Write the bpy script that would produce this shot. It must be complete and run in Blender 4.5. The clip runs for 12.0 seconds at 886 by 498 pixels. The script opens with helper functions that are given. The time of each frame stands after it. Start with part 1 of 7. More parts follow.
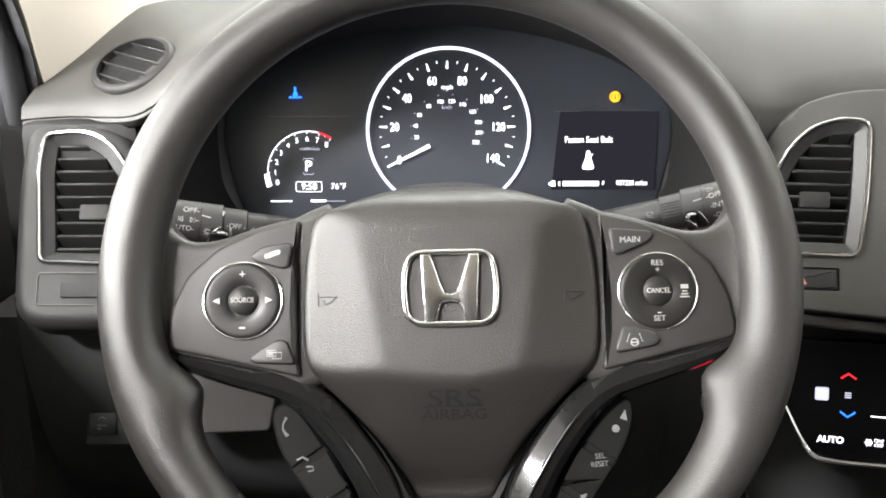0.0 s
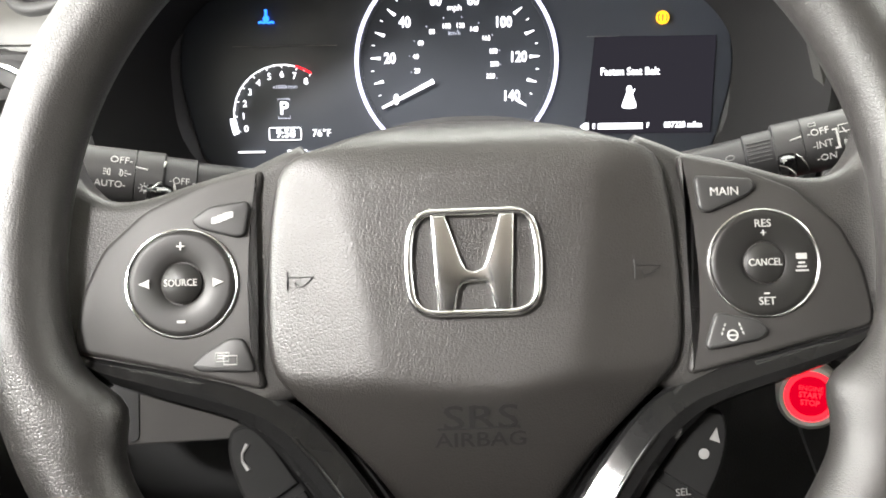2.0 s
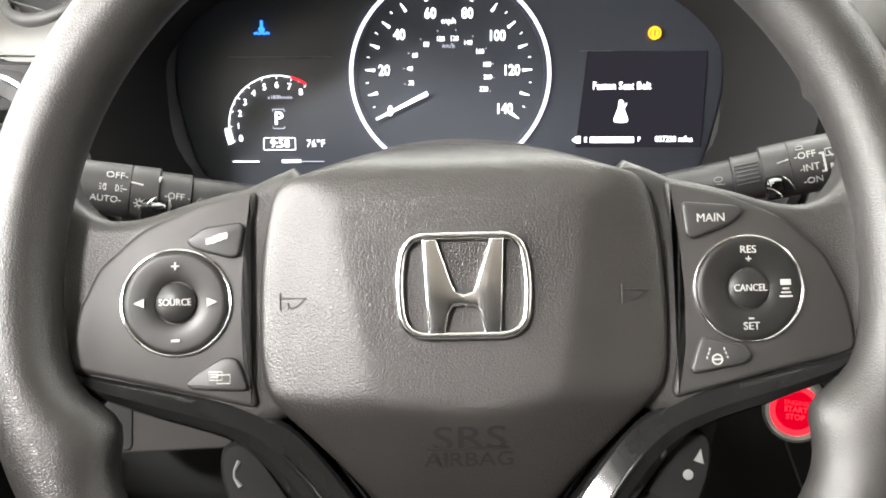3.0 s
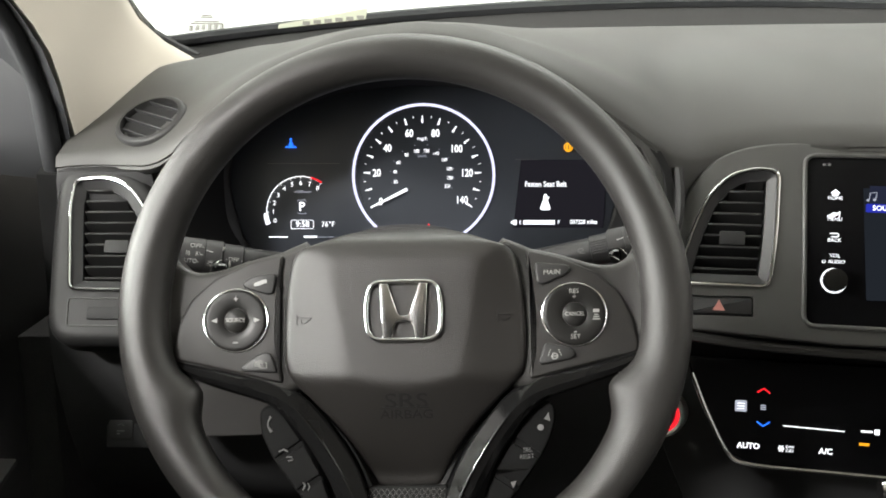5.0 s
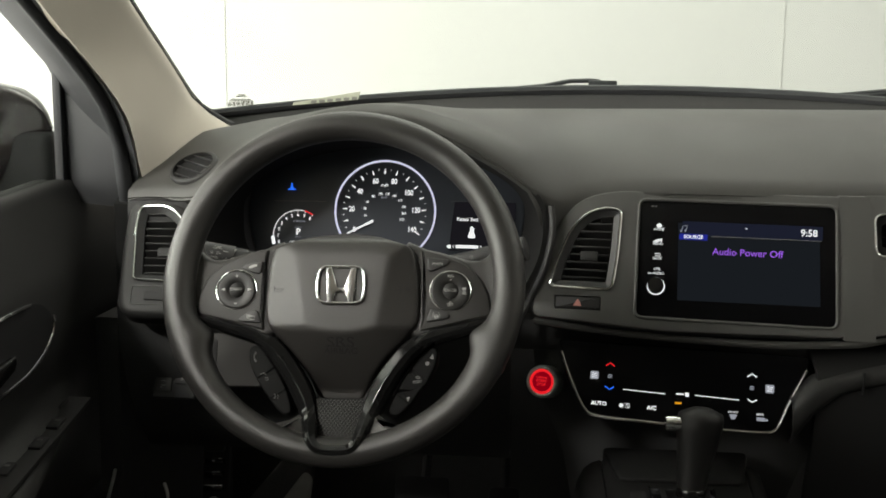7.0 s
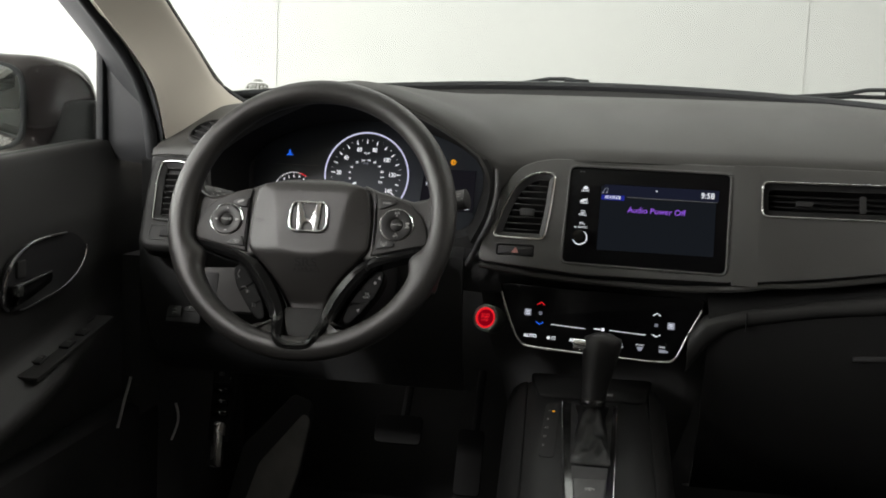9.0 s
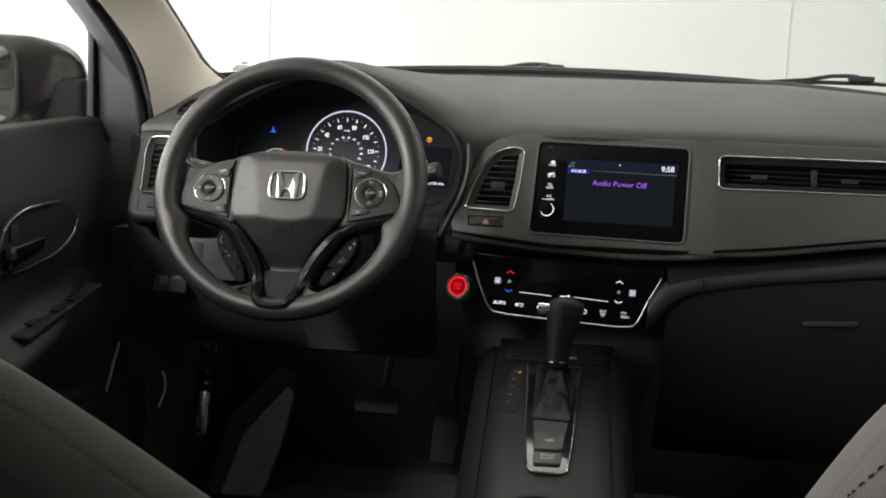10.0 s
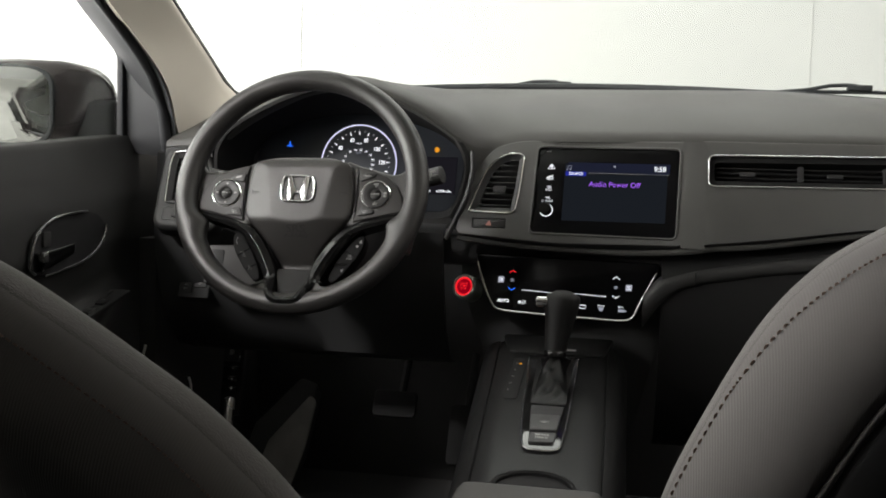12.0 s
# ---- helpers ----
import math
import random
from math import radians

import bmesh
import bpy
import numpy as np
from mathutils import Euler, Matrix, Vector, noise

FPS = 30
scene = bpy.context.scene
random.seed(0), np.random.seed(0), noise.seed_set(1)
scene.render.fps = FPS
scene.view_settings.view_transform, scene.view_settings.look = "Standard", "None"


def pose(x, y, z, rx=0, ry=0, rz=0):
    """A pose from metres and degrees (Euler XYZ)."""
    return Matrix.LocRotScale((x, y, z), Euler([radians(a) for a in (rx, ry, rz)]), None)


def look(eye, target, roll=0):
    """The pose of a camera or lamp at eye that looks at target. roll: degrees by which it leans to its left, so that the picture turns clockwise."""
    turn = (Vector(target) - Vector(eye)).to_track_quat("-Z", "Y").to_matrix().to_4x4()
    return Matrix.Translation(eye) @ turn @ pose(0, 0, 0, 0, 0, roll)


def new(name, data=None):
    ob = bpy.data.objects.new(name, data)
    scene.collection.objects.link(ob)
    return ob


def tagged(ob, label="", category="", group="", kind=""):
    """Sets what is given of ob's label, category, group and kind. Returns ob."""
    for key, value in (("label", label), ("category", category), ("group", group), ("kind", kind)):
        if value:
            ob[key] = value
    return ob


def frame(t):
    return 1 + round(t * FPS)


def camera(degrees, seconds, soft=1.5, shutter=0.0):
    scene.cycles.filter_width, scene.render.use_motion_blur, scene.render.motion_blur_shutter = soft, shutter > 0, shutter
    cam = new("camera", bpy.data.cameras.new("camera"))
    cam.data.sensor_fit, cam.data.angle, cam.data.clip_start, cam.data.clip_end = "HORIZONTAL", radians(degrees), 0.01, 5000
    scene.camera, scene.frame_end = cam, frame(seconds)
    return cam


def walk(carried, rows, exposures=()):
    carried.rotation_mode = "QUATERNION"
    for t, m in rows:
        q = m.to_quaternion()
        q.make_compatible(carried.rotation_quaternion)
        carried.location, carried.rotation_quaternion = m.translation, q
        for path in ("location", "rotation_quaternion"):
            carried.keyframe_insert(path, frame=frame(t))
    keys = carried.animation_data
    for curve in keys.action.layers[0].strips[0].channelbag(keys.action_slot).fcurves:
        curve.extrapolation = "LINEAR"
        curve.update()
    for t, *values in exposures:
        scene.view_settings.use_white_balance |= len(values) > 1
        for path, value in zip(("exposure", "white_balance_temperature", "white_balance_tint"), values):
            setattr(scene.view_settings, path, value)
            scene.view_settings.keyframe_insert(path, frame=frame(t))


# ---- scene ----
cam = camera(47.2, 12.0, soft=1.8)
PATH = [
    (0, (0.001, -0.015, 1.135), (-0.009, 1.922, 0.637), -0.2),
    (0.5, (-0.006, 0.037, 1.123), (-0.03, 1.967, 0.6), -0.6),
    (1, (-0.009, 0.078, 1.11), (-0.023, 2.006, 0.578), -0.8),
    (1.5, (-0.007, 0.112, 1.1), (-0.021, 2.034, 0.549), -0.9),
    (2, (-0.009, 0.137, 1.095), (-0.01, 2.054, 0.523), -0.8),
    (2.5, (-0.009, 0.151, 1.092), (-0.002, 2.066, 0.513), -0.7),
    (3, (-0.008, 0.134, 1.107), (0.004, 2.048, 0.526), -0.1),
    (3.5, (-0.011, 0.092, 1.145), (0.008, 2.005, 0.563), 0.2),
    (3.7, (-0.013, 0.068, 1.162), (0.009, 1.982, 0.582), 0.2),
    (5.3, (0.06, -0.191, 1.168), (0.0, 1.763, 0.747), -0.2),
    (5.5, (0.071, -0.232, 1.183), (0.004, 1.724, 0.768), -0.1),
    (6, (0.122, -0.348, 1.178), (-0.01, 1.617, 0.83), 0.1),
    (6.5, (0.173, -0.444, 1.177), (0.01, 1.526, 0.871), 0.3),
    (6.7, (0.18, -0.47, 1.176), (0.024, 1.501, 0.874), 0.6),
    (8.3, (0.285, -0.682, 1.137), (0.068, 1.29, 0.883), 2.1),
    (8.5, (0.317, -0.7, 1.12), (0.061, 1.269, 0.882), 2.0),
    (9, (0.353, -0.747, 1.106), (0.073, 1.218, 0.862), 2.4),
    (9.5, (0.382, -0.782, 1.084), (0.102, 1.183, 0.841), 2.6),
    (10, (0.398, -0.818, 1.072), (0.126, 1.148, 0.83), 2.7),
    (10.5, (0.423, -0.841, 1.056), (0.13, 1.124, 0.827), 2.7),
    (11, (0.431, -0.865, 1.05), (0.125, 1.1, 0.837), 2.3),
    (11.5, (0.455, -0.877, 1.029), (0.12, 1.086, 0.842), 2.1),
    (12, (0.467, -0.893, 1.021), (0.111, 1.069, 0.857), 1.6),
]
EXPOSURES = [(0.0, 1.08, 6500, 13), (0.5, 1.24, 6600, 14), (1.0, 1.28, 6600, 14), (2.0, 1.28, 6600, 12), (2.5, 1.26, 6600, 12), (3.0, 1.29, 6600, 13), (3.5, 1.43, 6550, 14), (3.7, 1.38, 6550, 13),
             (5.5, -0.28, 6600, 9), (6.0, -0.55, 6850, 7), (6.5, -0.53, 6850, 7), (8.5, -0.92, 6500, 10), (9.5, -0.58, 6550, 12), (12.0, -0.45, 6550, 12)]
walk(cam, [(t, look(eye, target, roll)) for t, eye, target, roll in PATH],
     exposures=EXPOSURES)

# ---------------------------------------------------------------- world and lights
world = bpy.data.worlds.new("studio_air")
scene.world = world
world.use_nodes = True
world.node_tree.nodes["Background"].inputs[0].default_value = (1.0, 0.98, 0.95, 1)
world.node_tree.nodes["Background"].inputs[1].default_value = 0.25


# Unseen lamps, added and tuned to brighten the cabin.
def ceiling_lamp(x, y, z, sx, sy, watts):
    data = bpy.data.lights.new("ceiling_lamp", "AREA")
    data.shape, data.size, data.size_y, data.energy = "RECTANGLE", sx, sy, watts
    data.color = (1.0, 0.985, 0.955)
    ob = new("ceiling_lamp", data)
    ob.matrix_world = pose(x, y, z)
    return ob


ceiling_lamp(-2.1, 0.6, 3.10, 0.8, 3.0, 60)
# Added for the highlight on the horn pad's left facet.
ceiling_lamp(-2.0, -2.30, 3.10, 0.50, 0.6, 330)
ceiling_lamp(0.5, 2.2, 3.10, 2.2, 1.4, 68)
ceiling_lamp(2.8, 0.0, 3.10, 0.8, 5.0, 105)
# Unseen light panel before the left wall, added to brighten rim and seats.
unseen_side_lamp = ceiling_lamp(-3.70, 0.3, 1.65, 2.1, 6.4, 1080)
unseen_side_lamp.matrix_world = pose(-3.70, 0.3, 1.65, 0, -90, 0)


# ---------------------------------------------------------------- materials
def mat(name, base, rough=0.5, metal=0.0, bump=0.0, scale=300.0, kind="noise", vary=0.15, big=6.0,
        spec=0.5, coat=0.0, sheen=0.0, rough_vary=0.08, emit=None, strength=1.0):
    m = bpy.data.materials.new(name)
    m.use_nodes = True
    nt = m.node_tree
    b = nt.nodes["Principled BSDF"]
    b.inputs["Base Color"].default_value = (*base, 1)
    b.inputs["Roughness"].default_value = rough
    b.inputs["Metallic"].default_value = metal
    b.inputs["Specular IOR Level"].default_value = spec
    b.inputs["Coat Weight"].default_value = coat
    b.inputs["Coat Roughness"].default_value = 0.05
    b.inputs["Sheen Weight"].default_value = sheen
    if emit:
        b.inputs["Emission Color"].default_value = (*emit, 1)
        b.inputs["Emission Strength"].default_value = strength
    tc = nt.nodes.new("ShaderNodeTexCoord")
    if vary > 0:
        n1 = nt.nodes.new("ShaderNodeTexNoise")
        n1.inputs["Scale"].default_value = big
        n1.inputs["Detail"].default_value = 6
        nt.links.new(tc.outputs["Object"], n1.inputs["Vector"])
        ramp = nt.nodes.new("ShaderNodeMapRange")
        ramp.inputs[1].default_value, ramp.inputs[2].default_value = 0.3, 0.7
        ramp.inputs[3].default_value, ramp.inputs[4].default_value = 1 - vary, 1 + vary
        nt.links.new(n1.outputs["Fac"], ramp.inputs[0])
        mul = nt.nodes.new("ShaderNodeVectorMath")
        mul.operation = "SCALE"
        mul.inputs[0].default_value = base
        nt.links.new(ramp.outputs[0], mul.inputs["Scale"])
        nt.links.new(mul.outputs[0], b.inputs["Base Color"])
        r2 = nt.nodes.new("ShaderNodeMapRange")
        r2.inputs[1].default_value, r2.inputs[2].default_value = 0.3, 0.7
        r2.inputs[3].default_value, r2.inputs[4].default_value = max(0.02, rough - rough_vary), min(1, rough + rough_vary)
        nt.links.new(n1.outputs["Fac"], r2.inputs[0])
        nt.links.new(r2.outputs[0], b.inputs["Roughness"])
    if bump > 0:
        if kind == "leather":
            t = nt.nodes.new("ShaderNodeTexVoronoi")
            t.feature = "DISTANCE_TO_EDGE"
            t.inputs["Scale"].default_value = scale
            t.inputs["Randomness"].default_value = 1.0
            warp = nt.nodes.new("ShaderNodeTexNoise")
            warp.inputs["Scale"].default_value = scale * 0.7
            nt.links.new(tc.outputs["Object"], warp.inputs["Vector"])
            add = nt.nodes.new("ShaderNodeVectorMath")
            add.operation = "MULTIPLY_ADD"
            add.inputs[1].default_value = (0.45 / scale,) * 3
            nt.links.new(warp.outputs["Color"], add.inputs[0])
            nt.links.new(tc.outputs["Object"], add.inputs[2])
            nt.links.new(add.outputs[0], t.inputs["Vector"])
            mr = nt.nodes.new("ShaderNodeMapRange")
            mr.interpolation_type = "SMOOTHSTEP"
            mr.inputs[1].default_value, mr.inputs[2].default_value = 0.0, 0.22
            nt.links.new(t.outputs["Distance"], mr.inputs[0])
            out = mr.outputs[0]
        elif kind == "rib":
            t = nt.nodes.new("ShaderNodeTexWave")
            t.inputs["Scale"].default_value = scale
            t.inputs["Distortion"].default_value = 0.6
            t.inputs["Detail"].default_value = 2
            nt.links.new(tc.outputs["Object"], t.inputs["Vector"])
            out = t.outputs["Fac"]
        else:
            t = nt.nodes.new("ShaderNodeTexNoise")
            t.inputs["Scale"].default_value = scale
            t.inputs["Detail"].default_value = 3
            nt.links.new(tc.outputs["Object"], t.inputs["Vector"])
            out = t.outputs["Fac"]
        bp = nt.nodes.new("ShaderNodeBump")
        bp.inputs["Strength"].default_value = bump
        bp.inputs["Distance"].default_value = (0.25 if kind == "leather" else 0.6) / scale
        nt.links.new(out, bp.inputs["Height"])
        nt.links.new(bp.outputs["Normal"], b.inputs["Normal"])
    return m


def glow(name, colour, strength):
    m = bpy.data.materials.new(name)
    m.use_nodes = True
    nt = m.node_tree
    nt.nodes.remove(nt.nodes["Principled BSDF"])
    e = nt.nodes.new("ShaderNodeEmission")
    e.inputs[0].default_value, e.inputs[1].default_value = (*colour, 1), strength
    nt.links.new(e.outputs[0], nt.nodes["Material Output"].inputs[0])
    return m


def pane_glass(name, tint=(0.93, 0.96, 0.94), gloss=0.06):
    m = bpy.data.materials.new(name)
    m.use_nodes = True
    nt = m.node_tree
    nt.nodes.remove(nt.nodes["Principled BSDF"])
    tr = nt.nodes.new("ShaderNodeBsdfTransparent")
    tr.inputs[0].default_value = (*tint, 1)
    gl = nt.nodes.new("ShaderNodeBsdfGlossy")
    gl.inputs["Roughness"].default_value = 0.01
    mx = nt.nodes.new("ShaderNodeMixShader")
    mx.inputs[0].default_value = gloss
    nt.links.new(tr.outputs[0], mx.inputs[1])
    nt.links.new(gl.outputs[0], mx.inputs[2])
    nt.links.new(mx.outputs[0], nt.nodes["Material Output"].inputs[0])
    return m


LEATHER = mat("grained_black_leather", (0.0130, 0.0118, 0.0107), 0.41, bump=0.24, scale=760, kind="leather", vary=0.10, big=9, spec=0.6)
RIM = mat("fine_grained_rim_leather", (0.020, 0.0191, 0.0180), 0.40, bump=0.24, scale=800, kind="leather", vary=0.10, big=9, spec=0.55)
SOFT = mat("soft_dash_plastic", (0.040, 0.0395, 0.0365), 0.55, bump=0.25, scale=1100, vary=0.06, big=5)
FACE = mat("satin_dark_plastic", (0.058, 0.058, 0.055), 0.45, bump=0.12, scale=1500, vary=0.06, big=7)
PLASTIC = mat("black_plastic", (0.018, 0.018, 0.0185), 0.5, bump=0.18, scale=1300, vary=0.08, big=8)
PANEL = mat("charcoal_button_panel", (0.017, 0.0158, 0.0148), 0.56, bump=0.08, scale=2500, vary=0.06, big=14)
BUTTON = mat("rubberised_button", (0.017, 0.0168, 0.0166), 0.50, bump=0.05, scale=2500, vary=0.05, big=30)
BLACKEST = mat("deep_matt_black", (0.011, 0.011, 0.011), 0.85, vary=0.1, spec=0.2)
DOORBLACK = mat("black_door_plastic", (0.031, 0.031, 0.030), 0.58, bump=0.18, scale=1300, vary=0.08, big=6, spec=0.3)
KEYCAP = mat("matt_key", (0.007, 0.007, 0.007), 0.7, bump=0.05, scale=2500, vary=0.05, spec=0.12)
TRIMBLACK = mat("worn_gloss_black", (0.007, 0.007, 0.007), 0.09, vary=0.08, rough_vary=0.03, big=20, spec=0.26)
DIALSKIN = mat("satin_dial", (0.010, 0.0096, 0.0092), 0.40, bump=0.03, scale=2500, vary=0.05, big=30, spec=0.3)
DARK = mat("unlit_black", (0.011, 0.011, 0.0115), 0.65, bump=0.1, scale=900, vary=0.1)
PIANO = mat("piano_black", (0.005, 0.005, 0.005), 0.09, vary=0.05, rough_vary=0.02, big=20)
# Base lifted and blued to put veiling haze over the instruments.
LENS = mat("hazed_lens", (0.040, 0.045, 0.055), 0.30, vary=0.05, rough_vary=0.03, big=12)
CHROME = mat("chrome", (0.66, 0.66, 0.66), 0.16, 1.0, vary=0.05, rough_vary=0.03, big=40)
BADGE = mat("soft_chrome", (0.74, 0.74, 0.74), 0.17, 1.0, vary=0.05, rough_vary=0.04, big=60)
BRUSHED = mat("brushed_bright_metal", (0.80, 0.80, 0.78), 0.5, 1.0, vary=0.08, big=40)
SATIN = mat("satin_silver", (0.55, 0.55, 0.53), 0.25, 1.0, vary=0.08, big=40)
BEIGE = mat("woven_beige_trim", (0.52, 0.48, 0.41), 0.85, bump=0.2, scale=1400, vary=0.06, big=4, sheen=0.2)
FABRIC = mat("grey_seat_cloth", (0.063, 0.059, 0.055), 0.92, bump=0.6, scale=650, kind="noise", vary=0.16, big=7, sheen=0.15)
RIBBED = mat("ribbed_seat_cloth", (0.065, 0.061, 0.057), 0.92, bump=0.12, scale=260, kind="rib", vary=0.18, big=7, sheen=0.15)
THREAD = mat("brown_thread", (0.19, 0.135, 0.110), 0.8, vary=0.1, big=200)
CARPET = mat("black_carpet", (0.032, 0.032, 0.0315), 0.95, bump=0.8, scale=400, vary=0.2, big=12)
MATGREY = mat("worn_grey_carpet", (0.20, 0.195, 0.18), 0.95, bump=0.8, scale=450, vary=0.2, big=14)
SEAL = mat("rubber_seal", (0.020, 0.0212, 0.0235), 0.7, bump=0.15, scale=700, vary=0.1)
PAINT = mat("dark_brown_car_paint", (0.022, 0.016, 0.016), 0.22, 0.3, vary=0.05, big=5, coat=0.45, bump=0.0)
WALL = mat("white_booth_wall", (0.45, 0.448, 0.440), 0.75, bump=0.04, scale=60, vary=0.025, big=0.7)
GREYWALL = mat("grey_plaster", (0.46, 0.455, 0.44), 0.8, bump=0.08, scale=50, vary=0.06, big=0.8)
CONCRETE = mat("grey_concrete", (0.32, 0.31, 0.29), 0.6, bump=0.2, scale=40, vary=0.15, big=1.5)
GREYLID = mat("light_grey_plastic", (0.030, 0.0285, 0.0275), 0.45, bump=0.05, scale=1500, vary=0.05)
MESHMAT = mat("satin_mesh", (0.040, 0.040, 0.039), 0.35, vary=0.05, big=60)
MIRROR = mat("mirror_glass", (0.85, 0.87, 0.88), 0.01, 1.0, vary=0.0)
WHITEPRINT = mat("white_print", (0.29, 0.29, 0.28), 0.5, vary=0.05, big=200)
GREYPRINT = mat("faded_print", (0.14, 0.14, 0.137), 0.5, vary=0.05, big=200)
EMBOSS = mat("moulded_black", (0.004, 0.004, 0.004), 0.6, vary=0.05, big=100)
# Sticker paper, darkened in colour because it is backlit.
PAPER = mat("backlit_paper", (0.21, 0.22, 0.165), 0.7, vary=0.08, big=60)
INK = mat("faded_black_ink", (0.06, 0.055, 0.045), 0.6, vary=0.05, big=60)
SEAM = mat("pale_grey_seam", (0.42, 0.416, 0.408), 0.7, vary=0.1, big=3)
GLASS = pane_glass("window_glass")
PRIVACY = pane_glass("privacy_glass", (0.20, 0.21, 0.21), 0.08)
G_WHITE = glow("lit_white", (0.92, 0.95, 1.0), 1.6)
G_RING = glow("lit_ring", (0.74, 0.76, 1.0), 1.3)
G_DIM = glow("lit_dim_white", (0.75, 0.8, 0.95), 0.55)
G_BLUE = glow("lit_blue", (0.02, 0.16, 1.0), 1.6)
G_AMBER = glow("lit_amber", (1.0, 0.42, 0.02), 1.1)
G_RED = glow("lit_red", (1.0, 0.02, 0.03), 1.2)
G_REDDIM = glow("lit_red_dim", (0.75, 0.0, 0.02), 0.45)
REDPRINT = mat("pale_red_print", (0.52, 0.22, 0.19), 0.5, vary=0.05, big=200)
SMOKED = mat("smoked_touch_glass", (0.004, 0.004, 0.0045), 0.22, vary=0.05, rough_vary=0.03, big=20, spec=0.14)
DEFROST = mat("matt_charcoal_strip", (0.022, 0.022, 0.0215), 0.9, bump=0.2, scale=900, vary=0.08, big=6, spec=0.08)
VENTSKIN = mat("charcoal_vent_skin", (0.016, 0.016, 0.0158), 0.55, bump=0.12, scale=1500, vary=0.06, big=9, spec=0.35)
STACK = mat("matt_black_stack", (0.034, 0.0345, 0.035), 0.6, bump=0.1, scale=900, vary=0.1, spec=0.3)
G_PURPLE = glow("lit_purple", (0.40, 0.14, 1.0), 1.25)
G_SCREEN = glow("lit_screen", (0.045, 0.055, 0.072), 0.30)
G_HEAD = glow("lit_header", (0.05, 0.06, 0.12), 0.32)
G_TAG = glow("lit_tag", (0.04, 0.06, 0.75), 0.55)
G_LCD = glow("lit_lcd", (0.10, 0.095, 0.125), 0.14)


# ---------------------------------------------------------------- mesh helpers
def link(name, bm, material, parent=None, label="", smooth=38, recalc=True):
    if recalc:
        bmesh.ops.recalc_face_normals(bm, faces=bm.faces)
    me = bpy.data.meshes.new(name)
    bm.to_mesh(me)
    bm.free()
    if smooth:
        me.shade_smooth()
        me.set_sharp_from_angle(angle=radians(smooth))
    me.materials.append(material)
    ob = new(name, me)
    if parent is not None:
        ob.parent = parent
    if label:
        tagged(ob, label)
    return ob


def part(name, bm, material, parent, label="", smooth=38):
    return link(name, bm, material, parent, label, smooth)


def thing(name, m, label, category, group="", kind=""):
    ob = new(name)
    ob.empty_display_size = 0.02
    ob.matrix_basis = m
    return tagged(ob, label, category, group, kind)


def joined(*bms):
    out = bmesh.new()
    for b in bms:
        me = bpy.data.meshes.new("tmp")
        b.to_mesh(me)
        out.from_mesh(me)
        b.free()
        bpy.data.meshes.remove(me)
    return out


def box(cx, cy, cz, sx, sy, sz, bevel=0.0, seg=2, turn=None):
    bm = bmesh.new()
    bmesh.ops.create_cube(bm, size=1, matrix=Matrix.Diagonal((sx, sy, sz, 1)))
    if bevel > 0:
        bmesh.ops.bevel(bm, geom=bm.edges[:], offset=bevel, segments=seg, profile=0.6, affect="EDGES")
    if turn is not None:
        bmesh.ops.transform(bm, matrix=turn, verts=bm.verts)
    bmesh.ops.translate(bm, vec=(cx, cy, cz), verts=bm.verts)
    return bm


def smooth_loop(pts, n=4, closed=True):
    """Catmull-Rom through the points."""
    out, k = [], len(pts)
    rng = range(k) if closed else range(k - 1)
    for i in rng:
        g = lambda j: Vector(pts[j % k]) if closed else Vector(pts[max(0, min(k - 1, j))])
        p0, p1, p2, p3 = g(i - 1), g(i), g(i + 1), g(i + 2)
        for s in range(n):
            t = s / n
            out.append(0.5 * (2 * p1 + (p2 - p0) * t + (2 * p0 - 5 * p1 + 4 * p2 - p3) * t * t
                              + (3 * p1 - p0 - 3 * p2 + p3) * t ** 3))
    if not closed:
        out.append(Vector(pts[-1]))
    return out


def round_poly(pts, r, n=5):
    """A polygon with its corners rounded by r (a number, or one for each corner)."""
    out, k = [], len(pts)
    for i in range(k):
        p, a, b = Vector(pts[i]), Vector(pts[i - 1]), Vector(pts[(i + 1) % k])
        rr = r[i] if isinstance(r, (list, tuple)) else r
        da, db = (a - p), (b - p)
        cut = min(rr, da.length * 0.48, db.length * 0.48)
        s, e = p + da.normalized() * cut, p + db.normalized() * cut
        for j in range(n + 1):
            t = j / n
            out.append((1 - t) ** 2 * s + 2 * t * (1 - t) * p + t * t * e)
    return out


def area2(pts):
    return 0.5 * sum(pts[i - 1][0] * pts[i][1] - pts[i][0] * pts[i - 1][1] for i in range(len(pts)))


def inset(pts, d):
    """Moves a closed outline inwards by d."""
    k, out, sgn = len(pts), [], (1 if area2(pts) > 0 else -1)
    for i in range(k):
        a, p, b = Vector(pts[i - 1][:2]), Vector(pts[i][:2]), Vector(pts[(i + 1) % k][:2])
        t1, t2 = (p - a), (b - p)
        if t1.length < 1e-9 or t2.length < 1e-9:
            t1 = t2 = b - a
        t1.normalize(), t2.normalize()
        n = Vector((-(t1.y + t2.y), t1.x + t2.x))
        n = n.normalized() if n.length > 1e-6 else Vector((-t1.y, t1.x))
        c = max(0.5, n.dot(Vector((-t1.y, t1.x))))
        out.append(p + n * (sgn * d / c))
    return out


